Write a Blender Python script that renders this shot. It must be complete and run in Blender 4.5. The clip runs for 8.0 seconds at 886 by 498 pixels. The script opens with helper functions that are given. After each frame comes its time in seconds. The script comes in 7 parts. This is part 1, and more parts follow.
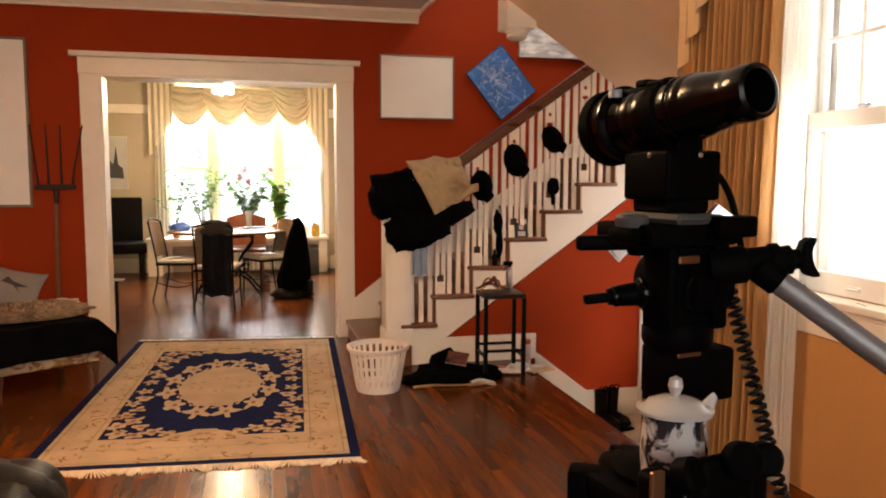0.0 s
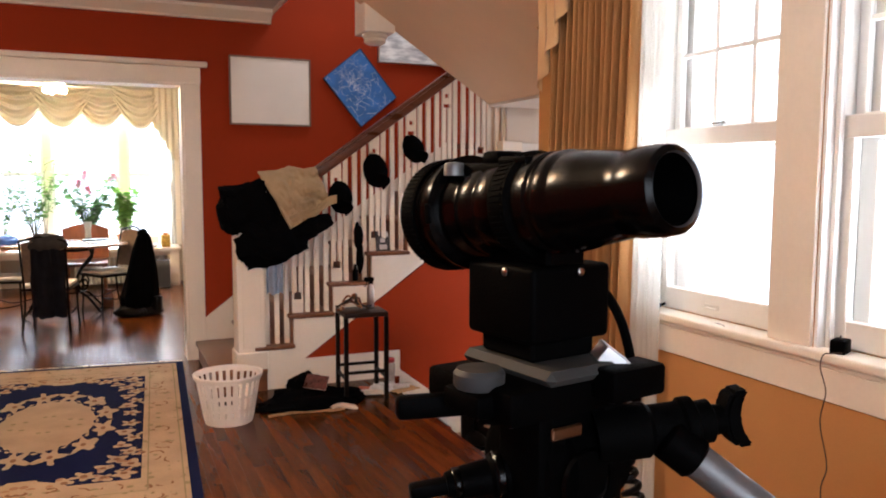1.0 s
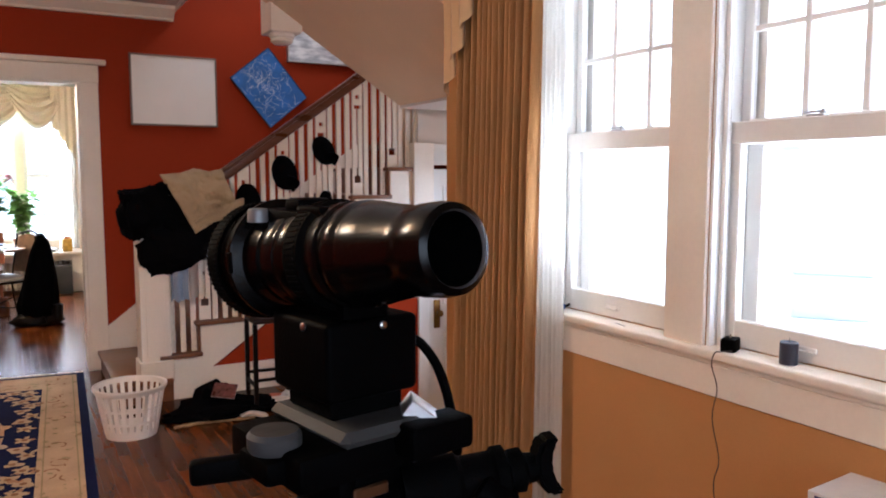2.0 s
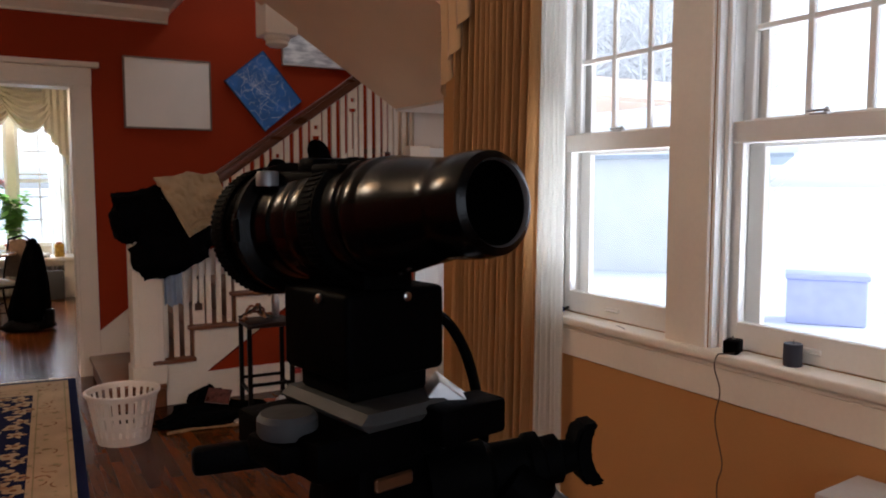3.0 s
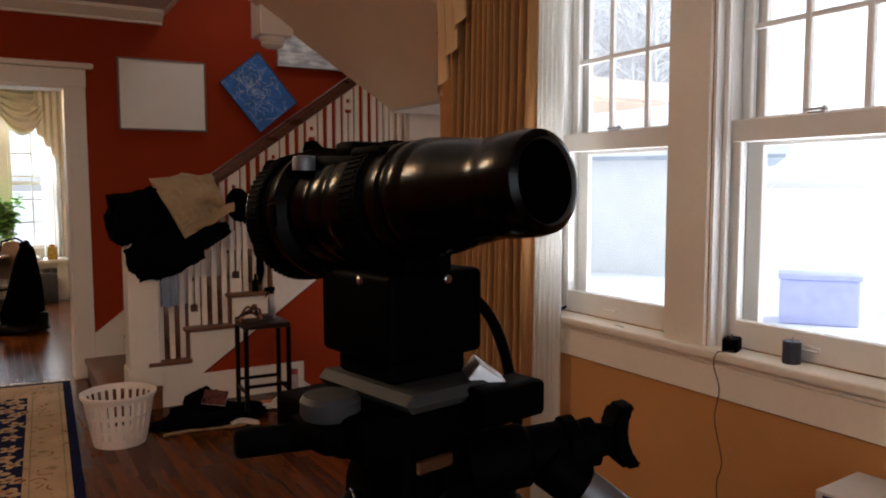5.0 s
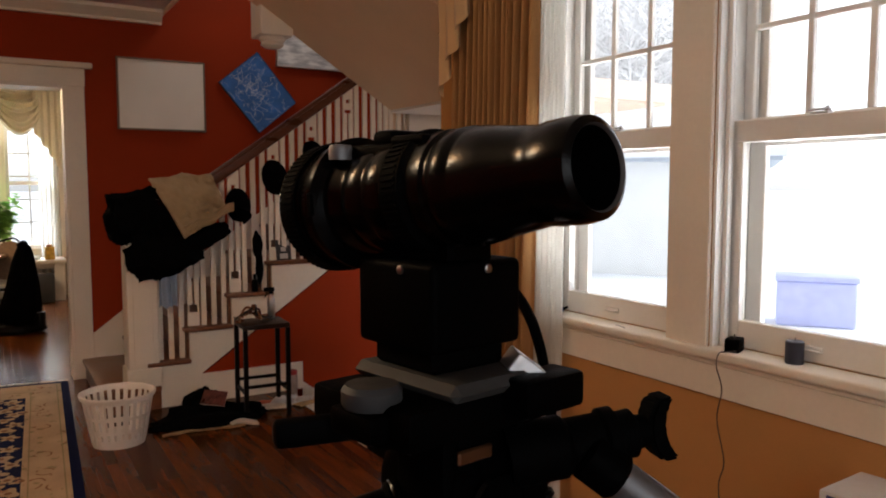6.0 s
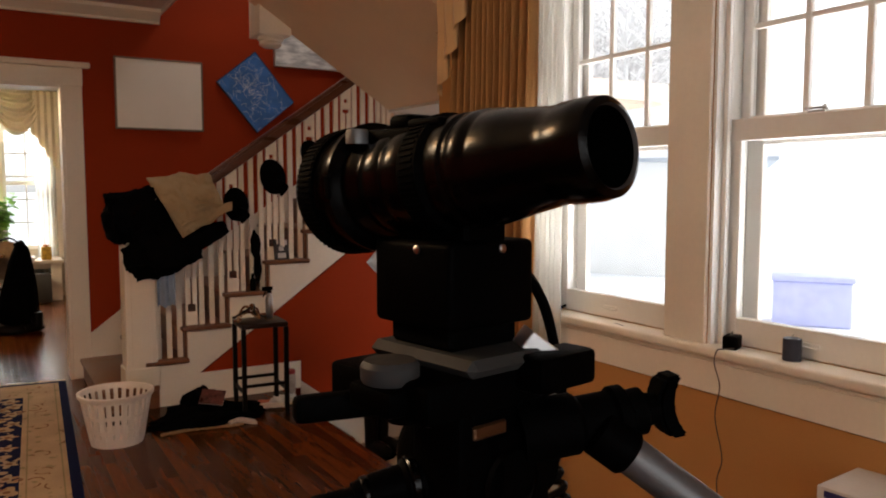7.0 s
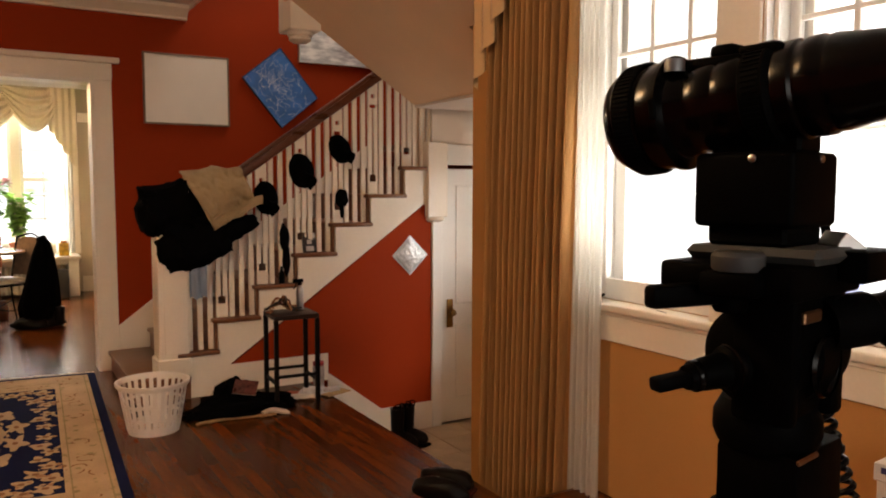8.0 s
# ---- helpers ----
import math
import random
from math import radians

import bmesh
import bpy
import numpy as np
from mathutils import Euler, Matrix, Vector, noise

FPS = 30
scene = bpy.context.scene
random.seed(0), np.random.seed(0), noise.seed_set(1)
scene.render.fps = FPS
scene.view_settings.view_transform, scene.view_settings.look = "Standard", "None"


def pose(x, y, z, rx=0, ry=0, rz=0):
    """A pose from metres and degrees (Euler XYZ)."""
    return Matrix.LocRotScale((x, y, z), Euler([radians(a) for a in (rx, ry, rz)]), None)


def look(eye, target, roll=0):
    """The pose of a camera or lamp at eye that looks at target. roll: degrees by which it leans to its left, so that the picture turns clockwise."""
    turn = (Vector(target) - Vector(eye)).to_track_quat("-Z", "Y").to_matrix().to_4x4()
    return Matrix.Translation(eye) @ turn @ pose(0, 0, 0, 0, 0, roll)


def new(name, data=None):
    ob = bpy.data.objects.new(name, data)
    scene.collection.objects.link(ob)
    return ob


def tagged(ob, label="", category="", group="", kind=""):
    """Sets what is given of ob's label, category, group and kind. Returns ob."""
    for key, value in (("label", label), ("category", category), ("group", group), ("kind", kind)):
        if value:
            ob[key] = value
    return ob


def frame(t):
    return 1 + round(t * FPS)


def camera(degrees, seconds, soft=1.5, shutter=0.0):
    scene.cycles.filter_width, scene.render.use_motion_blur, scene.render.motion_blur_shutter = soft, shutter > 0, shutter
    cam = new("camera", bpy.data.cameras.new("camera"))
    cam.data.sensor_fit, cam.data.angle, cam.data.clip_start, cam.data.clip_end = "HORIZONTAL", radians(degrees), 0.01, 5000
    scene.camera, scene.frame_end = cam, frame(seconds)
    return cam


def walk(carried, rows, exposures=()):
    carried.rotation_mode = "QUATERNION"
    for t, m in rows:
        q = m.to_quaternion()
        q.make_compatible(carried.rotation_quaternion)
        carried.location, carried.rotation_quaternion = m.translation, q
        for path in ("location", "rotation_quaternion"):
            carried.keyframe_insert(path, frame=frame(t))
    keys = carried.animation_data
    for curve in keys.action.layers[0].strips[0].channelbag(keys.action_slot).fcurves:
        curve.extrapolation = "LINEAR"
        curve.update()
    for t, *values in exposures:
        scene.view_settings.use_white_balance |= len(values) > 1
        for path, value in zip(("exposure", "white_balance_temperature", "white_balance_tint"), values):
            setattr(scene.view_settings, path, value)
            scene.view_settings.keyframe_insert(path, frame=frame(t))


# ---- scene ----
cam = camera(60.0, 8.0, soft=1.9)
PATH = [
    (0, (-0.861, -1.031, 1.355), (-0.396, 0.905, 1.167), 0.2),
    (0.5, (-0.752, -0.886, 1.384), (-0.162, 1.016, 1.197), 0.1),
    (1, (-0.735, -0.805, 1.424), (0.055, 1.023, 1.24), 0.2),
    (1.5, (-0.666, -0.805, 1.433), (0.263, 0.957, 1.254), 0.2),
    (1.7, (-0.669, -0.821, 1.454), (0.291, 0.923, 1.262), -0.1),
    (3, (-0.666, -0.776, 1.427), (0.322, 0.954, 1.256), -0.0),
    (3.5, (-0.683, -0.769, 1.424), (0.309, 0.96, 1.254), 0.0),
    (4, (-0.687, -0.769, 1.424), (0.309, 0.957, 1.256), 0.1),
    (4.5, (-0.682, -0.769, 1.421), (0.318, 0.955, 1.254), -0.1),
    (6, (-0.703, -0.754, 1.412), (0.309, 0.963, 1.25), 0.0),
    (6.5, (-0.706, -0.751, 1.408), (0.309, 0.965, 1.248), -0.0),
    (7, (-0.716, -0.758, 1.403), (0.304, 0.955, 1.243), -0.0),
    (7.5, (-0.8, -0.751, 1.376), (0.225, 0.959, 1.218), -0.0),
    (8, (-0.901, -0.715, 1.357), (0.118, 0.999, 1.199), 0.1),
]
BASE = 2.6      # stops for a dim room under a bright overcast sky
EXPOSURES = [(t, BASE + e, k, 10) for t, e, k in ((0, 0.1, 6700), (0.6, 0.1, 6200), (1.0, 0.1, 5600), (1.4, 0.1, 5100), (1.7, 0.05, 5100), (2.8, -1.0, 5400), (3.2, -1.26, 5550), (4.7, -1.25, 5750), (5.8, -1.2, 6100), (7.0, -1.08, 6400), (7.5, -1.02, 6800), (8, -0.54, 7050))]
walk(cam, [(t, look(eye, target, roll)) for t, eye, target, roll in PATH], EXPOSURES)
SKY, P_RIGHT, P_SNOW_FILL, P_DINING, P_REAR_FILL, P_LAMP, P_ENTRY_FILL = 0.15, 13, 19, 200, 3, 17, 0.35

# ---- world and light ----
world = bpy.data.worlds.new("sky")
scene.world = world
world.use_nodes = True
wn = world.node_tree
sky = wn.nodes.new("ShaderNodeTexSky")
sky.sky_type, sky.sun_disc = "NISHITA", False
sky.sun_elevation, sky.sun_rotation = radians(38), radians(120)
sky.dust_density, sky.ozone_density = 1.2, 0.6
soft_sky = wn.nodes.new("ShaderNodeHueSaturation")
soft_sky.inputs["Saturation"].default_value = 0.12
wn.links.new(sky.outputs[0], soft_sky.inputs["Color"])
wn.links.new(soft_sky.outputs[0], wn.nodes["Background"].inputs[0])
wn.nodes["Background"].inputs[1].default_value = SKY

sun = new("sun", bpy.data.lights.new("sun", "SUN"))
sun.data.energy, sun.data.angle, sun.data.color = 0.6, radians(20), (1.0, 0.97, 0.92)
sun.matrix_world = look((6, -4, 8), (0, 2, 0))


# an unseen area lamp, added to stand in for light from outdoors or to fill
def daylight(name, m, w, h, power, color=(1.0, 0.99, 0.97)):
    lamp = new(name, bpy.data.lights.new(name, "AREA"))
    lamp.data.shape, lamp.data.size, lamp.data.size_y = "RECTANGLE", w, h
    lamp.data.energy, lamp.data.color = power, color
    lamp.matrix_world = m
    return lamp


# stand-ins for skylight, set above the windows where the camera can't see them
daylight("daylight_right_far", look((2.6, 1.5, 3.3), (0.6, 1.3, 0.9)), 1.2, 1.2, P_RIGHT)
daylight("daylight_right_near", look((2.6, 0.4, 3.3), (0.6, 0.4, 0.9)), 1.2, 1.2, P_RIGHT)
# added lamps hidden below the sill, standing in for light off the snow
daylight("snow_fill_far", look((2.35, 1.55, 0.15), (-0.4, 1.7, 2.3)), 0.8, 0.8, P_SNOW_FILL)
daylight("snow_fill_near", look((2.35, 0.65, 0.15), (-0.4, 1.2, 2.3)), 0.8, 0.8, P_SNOW_FILL)
daylight("daylight_dining", look((-1.1, 11.7, 3.3), (-1.1, 8.2, 0.7)), 2.4, 1.4, P_DINING, (0.95, 0.98, 1.0))
# added fill lamp behind the camera, where no window is seen
daylight("rear_fill", look((-1.2, -3.25, 1.75), (-0.4, 3.0, 1.0)), 2.2, 1.4, P_REAR_FILL, (1.0, 0.92, 0.82))
# added lamp in the entry that brightens the plaster under the upper flight
daylight("entry_fill", look((2.40, 3.56, 0.9), (1.1, 4.1, 2.6)), 0.35, 0.8, P_ENTRY_FILL, (1.0, 0.95, 0.88))
# added lamp inside the stairwell, standing in for unseen light from the upper floor
daylight("stairwell_fill", look((1.5, 4.75, 4.1), (1.3, 5.3, 2.4)), 1.2, 0.5, 4.5, (1.0, 0.95, 0.88))
lamp_glow = new("ceiling_lamp_light", bpy.data.lights.new("ceiling_lamp_light", "POINT"))
lamp_glow.data.energy, lamp_glow.data.color, lamp_glow.data.shadow_soft_size = P_LAMP, (1.0, 0.74, 0.46), 0.12
lamp_glow.matrix_world = pose(-1.8, 1.3, 2.45)
fan_glow = new("ceiling_fan_light", bpy.data.lights.new("ceiling_fan_light", "POINT"))
fan_glow.data.energy, fan_glow.data.color, fan_glow.data.shadow_soft_size = 13, (1.0, 0.74, 0.46), 0.10
fan_glow.matrix_world = pose(-1.22, 8.0, 2.18)

# ---- materials ----
MATS = {}


def mat(name, color, rough=0.6, metal=0.0, vary=0.12, scale=6.0, bump=0.15, bscale=None, spec=0.5, rand=0.0, island=0.0, stretch=(1, 1, 1), sheen=0.0, coat=0.0, rvar=0.1):
    """A principled surface with variation at two scales, fine relief and wear."""
    if name in MATS:
        return MATS[name]
    m = bpy.data.materials.new(name)
    m.use_nodes = True
    nt = m.node_tree
    b = nt.nodes["Principled BSDF"]
    tc = nt.nodes.new("ShaderNodeTexCoord")
    mp = nt.nodes.new("ShaderNodeMapping")
    mp.inputs["Scale"].default_value = stretch
    nt.links.new(tc.outputs["Object"], mp.inputs[0])
    big, fine = nt.nodes.new("ShaderNodeTexNoise"), nt.nodes.new("ShaderNodeTexNoise")
    big.inputs["Scale"].default_value, big.inputs["Detail"].default_value = scale, 4
    fine.inputs["Scale"].default_value, fine.inputs["Detail"].default_value = bscale or scale * 14, 3
    for n in (big, fine):
        nt.links.new(mp.outputs[0], n.inputs["Vector"])
    add = nt.nodes.new("ShaderNodeMath")
    add.operation = "MULTIPLY_ADD"
    add.inputs[1].default_value = 0.45
    nt.links.new(fine.outputs["Fac"], add.inputs[0])
    nt.links.new(big.outputs["Fac"], add.inputs[2])
    ramp = nt.nodes.new("ShaderNodeMapRange")
    ramp.inputs["From Min"].default_value, ramp.inputs["From Max"].default_value = 0.45, 1.0
    ramp.inputs["To Min"].default_value, ramp.inputs["To Max"].default_value = 1 - vary, 1 + vary
    nt.links.new(add.outputs[0], ramp.inputs["Value"])
    hsv = nt.nodes.new("ShaderNodeHueSaturation")
    hsv.inputs["Color"].default_value = (*color, 1)
    last = ramp.outputs[0]
    if rand or island:
        src = nt.nodes.new("ShaderNodeObjectInfo").outputs["Random"] if rand else nt.nodes.new("ShaderNodeNewGeometry").outputs["Random Per Island"]
        r2 = nt.nodes.new("ShaderNodeMapRange")
        k = rand or island
        r2.inputs["To Min"].default_value, r2.inputs["To Max"].default_value = 1 - k, 1 + k
        nt.links.new(src, r2.inputs["Value"])
        mul = nt.nodes.new("ShaderNodeMath")
        mul.operation = "MULTIPLY"
        nt.links.new(last, mul.inputs[0])
        nt.links.new(r2.outputs[0], mul.inputs[1])
        last = mul.outputs[0]
    nt.links.new(last, hsv.inputs["Value"])
    nt.links.new(hsv.outputs[0], b.inputs["Base Color"])
    rr = nt.nodes.new("ShaderNodeMapRange")
    rr.inputs["To Min"].default_value, rr.inputs["To Max"].default_value = max(0.03, rough - rvar), min(1, rough + rvar)
    nt.links.new(big.outputs["Fac"], rr.inputs["Value"])
    nt.links.new(rr.outputs[0], b.inputs["Roughness"])
    if bump:
        bp = nt.nodes.new("ShaderNodeBump")
        bp.inputs["Strength"].default_value, bp.inputs["Distance"].default_value = bump, 0.004
        nt.links.new(fine.outputs["Fac"], bp.inputs["Height"])
        nt.links.new(bp.outputs[0], b.inputs["Normal"])
    b.inputs["Metallic"].default_value = metal
    b.inputs["Specular IOR Level"].default_value = spec
    b.inputs["Sheen Weight"].default_value = sheen
    b.inputs["Coat Weight"].default_value = coat
    MATS[name] = m
    return m


def glow(name, color, strength):
    m = bpy.data.materials.new(name)
    m.use_nodes = True
    b = m.node_tree.nodes["Principled BSDF"]
    b.inputs["Emission Color"].default_value, b.inputs["Emission Strength"].default_value = (*color, 1), strength
    return m


RED = mat("red_wall_paint", (0.29, 0.031, 0.0055), 0.72, spec=0.12, vary=0.08, scale=1.5, bscale=180, bump=0.08)
TAN = mat("tan_wall_paint", (0.50, 0.245, 0.085), 0.7, spec=0.15, vary=0.06, scale=1.5, bscale=180, bump=0.08)
CREAM = mat("cream_plaster", (0.80, 0.59, 0.40), 0.75, vary=0.06, scale=2, bscale=120, bump=0.15)
BEIGE = mat("beige_wall_paint", (0.50, 0.42, 0.31), 0.7, vary=0.06, scale=2, bscale=150, bump=0.1)
WHITE = mat("white_trim_paint", (0.82, 0.74, 0.63), 0.38, vary=0.05, scale=3, bscale=60, bump=0.06)
SASH = mat("white_sash_paint", (0.80, 0.77, 0.72), 0.4, vary=0.05, scale=3, bscale=60, bump=0.06)
CEIL = mat("white_ceiling_plaster", (0.72, 0.66, 0.60), 0.85, vary=0.04, scale=2, bscale=200, bump=0.12)
DOORW = mat("white_door_paint", (0.74, 0.72, 0.68), 0.35, vary=0.05, scale=3, bscale=60, bump=0.06)
OAK = mat("oak_floor_varnish", (0.100, 0.0275, 0.0048), 0.22, vary=0.55, scale=3, bscale=40, bump=0, rvar=0.05, spec=0.14, rand=0.34, stretch=(6, 0.7, 6))
OAKJ = mat("oak_floor_varnish_far", (0.100, 0.0275, 0.0048), 0.22, vary=0.55, scale=3, bscale=40, bump=0, rvar=0.05, spec=0.14, island=0.34, stretch=(6, 0.7, 6))
GAP = mat("dark_board_joint", (0.09, 0.03, 0.008), 0.35)
TREAD = mat("stained_tread_wood", (0.17, 0.068, 0.026), 0.35, vary=0.3, scale=4, bscale=40, bump=0.08, stretch=(0.8, 6, 6))
RAILW = mat("dark_handrail_wood", (0.10, 0.033, 0.013), 0.3, vary=0.3, scale=4, bscale=40, bump=0.08, stretch=(0.8, 6, 6))
STONE = mat("beige_floor_tile", (0.42, 0.32, 0.22), 0.4, vary=0.2, scale=7, bscale=60, bump=0.1, rand=0.1)
BLACK = mat("black_plastic", (0.0016, 0.0015, 0.0016), 0.5, vary=0.2, scale=30, bscale=700, bump=0.12, spec=0.015)
SATIN = mat("black_anodised_metal", (0.0018, 0.0015, 0.0015), 0.20, metal=0.0, vary=0.2, scale=40, bscale=900, bump=0.04, spec=0.15)
RUBBER = mat("black_rubber", (0.0018, 0.0018, 0.0018), 0.6, vary=0.2, scale=40, bscale=700, bump=0.2, spec=0.02)
ALU = mat("brushed_aluminium", (0.50, 0.49, 0.48), 0.33, metal=1.0, vary=0.15, scale=30, bscale=500, bump=0.1)
HANDLE = mat("satin_grey_alloy", (0.20, 0.20, 0.205), 0.5, metal=0.6, vary=0.12, scale=30, bscale=400, bump=0.08)
STEEL = mat("grey_cast_metal", (0.14, 0.135, 0.13), 0.5, metal=0.6, vary=0.15, scale=30, bscale=400, bump=0.15)
BRASS = mat("aged_brass", (0.22, 0.12, 0.035), 0.35, metal=1.0, vary=0.3, scale=30, bscale=200)
CLOTHK = mat("black_cloth", (0.0025, 0.0025, 0.003), 0.95, vary=0.4, scale=12, bscale=350, bump=0.5, spec=0.02)
KHAKI = mat("khaki_cotton", (0.36, 0.26, 0.15), 0.9, vary=0.2, scale=8, bscale=300, bump=0.4, sheen=0.1, spec=0.25)
DENIM = mat("pale_blue_cotton", (0.26, 0.33, 0.45), 0.9, vary=0.2, scale=10, bscale=350, bump=0.4, spec=0.2)
DRAPE = mat("gold_drape_fabric", (0.41, 0.195, 0.058), 0.75, vary=0.16, scale=5, bscale=300, bump=0.3, sheen=0.2, spec=0.3, stretch=(3, 3, 0.4))
CANVAS = mat("blank_canvas", (0.84, 0.80, 0.74), 0.85, vary=0.04, scale=4, bscale=400, bump=0.25)
IRON = mat("wrought_iron", (0.006, 0.0045, 0.004), 0.5, spec=0.08, vary=0.3, scale=20, bscale=150, bump=0.3)
LEATHER = mat("black_leather", (0.005, 0.0035, 0.003), 0.36, vary=0.25, scale=9, bscale=160, bump=0.35, spec=0.1)
PLASTW = mat("white_basket_plastic", (0.80, 0.74, 0.68), 0.45, vary=0.04, scale=8, bscale=100, bump=0.05)
SNOW = mat("snow", (0.85, 0.87, 0.90), 0.9, vary=0.05, scale=0.8, bscale=9, bump=0.3)


def sheer_mat(name, color, alpha, glow_through=0.4):
    m = bpy.data.materials.new(name)
    m.use_nodes = True
    nt = m.node_tree
    out = nt.nodes["Material Output"]
    nt.nodes.remove(nt.nodes["Principled BSDF"])
    d, tl, tp = (nt.nodes.new("ShaderNodeBsdf" + k) for k in ("Diffuse", "Translucent", "Transparent"))
    d.inputs[0].default_value = tl.inputs[0].default_value = (*color, 1)
    m1, m2 = nt.nodes.new("ShaderNodeMixShader"), nt.nodes.new("ShaderNodeMixShader")
    no = nt.nodes.new("ShaderNodeTexNoise")
    no.inputs["Scale"].default_value = 40
    mr = nt.nodes.new("ShaderNodeMapRange")
    mr.inputs["To Min"].default_value, mr.inputs["To Max"].default_value = alpha - 0.08, alpha + 0.08
    nt.links.new(no.outputs["Fac"], mr.inputs["Value"])
    m1.inputs[0].default_value = glow_through
    nt.links.new(d.outputs[0], m1.inputs[1])
    nt.links.new(tl.outputs[0], m1.inputs[2])
    nt.links.new(mr.outputs[0], m2.inputs[0])
    nt.links.new(tp.outputs[0], m2.inputs[1])
    nt.links.new(m1.outputs[0], m2.inputs[2])
    nt.links.new(m2.outputs[0], out.inputs[0])
    return m


SHEER = sheer_mat("white_sheer_voile", (0.80, 0.79, 0.74), 0.62, 0.5)
VALANCE = sheer_mat("ivory_sheer_swag", (0.74, 0.66, 0.50), 0.97, 0.07)


def glass_mat():
    m = bpy.data.materials.new("window_glass")
    m.use_nodes = True
    b = m.node_tree.nodes["Principled BSDF"]
    b.inputs["Transmission Weight"].default_value, b.inputs["Roughness"].default_value = 1.0, 0.0
    b.inputs["IOR"].default_value = 1.12
    return m


GLASS = glass_mat()


# ---- building blocks ----
def box(bm, x0, x1, y0, y1, z0, z1, bevel=0.0, seg=1, m=None):
    """A box between two corners, with chamfered or rounded edges."""
    g = bmesh.ops.create_cube(bm, size=1.0)
    vs = g["verts"]
    for v in vs:
        v.co = Vector(((x0 + x1) / 2 + v.co.x * (x1 - x0), (y0 + y1) / 2 + v.co.y * (y1 - y0), (z0 + z1) / 2 + v.co.z * (z1 - z0)))
    if m is not None:
        bmesh.ops.transform(bm, matrix=m, verts=vs)
    if bevel:
        es = list({e for v in vs for e in v.link_edges})
        bmesh.ops.bevel(bm, geom=es, offset=bevel, segments=seg, affect="EDGES", profile=0.5)
    return bm


def boxes(*rows, bevel=0.0, seg=1):
    bm = bmesh.new()
    for r in rows:
        box(bm, *r, bevel=bevel, seg=seg)
    return bm


def lathe(profile, n=32, m=None, bm=None, cap=True):
    """A turned body: rows of (radius, height) about z."""
    bm = bm or bmesh.new()
    rings = []
    for r, z in profile:
        rings.append([bm.verts.new((r * math.cos(2 * math.pi * i / n), r * math.sin(2 * math.pi * i / n), z)) for i in range(n)])
    for a, b in zip(rings, rings[1:]):
        for i in range(n):
            bm.faces.new((a[i], a[(i + 1) % n], b[(i + 1) % n], b[i]))
    if cap:
        bm.faces.new(rings[0][::-1])
        bm.faces.new(rings[-1])
    if m is not None:
        bmesh.ops.transform(bm, matrix=m, verts=[v for r in rings for v in r])
    return bm


def tube(points, radius, n=10, bm=None, smooth=6, taper=1.0):
    """A round bar through points, rounded by a spline."""
    bm = bm or bmesh.new()
    pts = [Vector(p) for p in points]
    path = []
    if smooth > 1 and len(pts) > 2:
        for i in range(len(pts) - 1):
            p0, p1, p2, p3 = pts[max(i - 1, 0)], pts[i], pts[i + 1], pts[min(i + 2, len(pts) - 1)]
            for k in range(smooth):
                u = k / smooth
                path.append(0.5 * ((2 * p1) + (p2 - p0) * u + (2 * p0 - 5 * p1 + 4 * p2 - p3) * u * u + (3 * p1 - p0 - 3 * p2 + p3) * u ** 3))
        path.append(pts[-1])
    else:
        path = pts
    side = None
    rings = []
    for i, p in enumerate(path):
        d = (path[min(i + 1, len(path) - 1)] - path[max(i - 1, 0)]).normalized()
        if side is None:
            side = d.orthogonal().normalized()
        side = (side - d * side.dot(d)).normalized()
        up = d.cross(side)
        r = radius * (1 + (taper - 1) * i / max(1, len(path) - 1))
        rings.append([bm.verts.new(p + (side * math.cos(2 * math.pi * k / n) + up * math.sin(2 * math.pi * k / n)) * r) for k in range(n)])
    for a, b in zip(rings, rings[1:]):
        for k in range(n):
            bm.faces.new((a[k], a[(k + 1) % n], b[(k + 1) % n], b[k]))
    bm.faces.new(rings[0][::-1])
    bm.faces.new(rings[-1])
    return bm


def prism(outline, y0, y1, bm=None):
    """A plate: an outline in x and z, from y0 to y1."""
    bm = bm or bmesh.new()
    a = [bm.verts.new((x, y0, z)) for x, z in outline]
    b = [bm.verts.new((x, y1, z)) for x, z in outline]
    n = len(outline)
    bm.faces.new(a)
    bm.faces.new(b[::-1])
    for i in range(n):
        bm.faces.new((a[i], b[i], b[(i + 1) % n], a[(i + 1) % n]))
    return bm


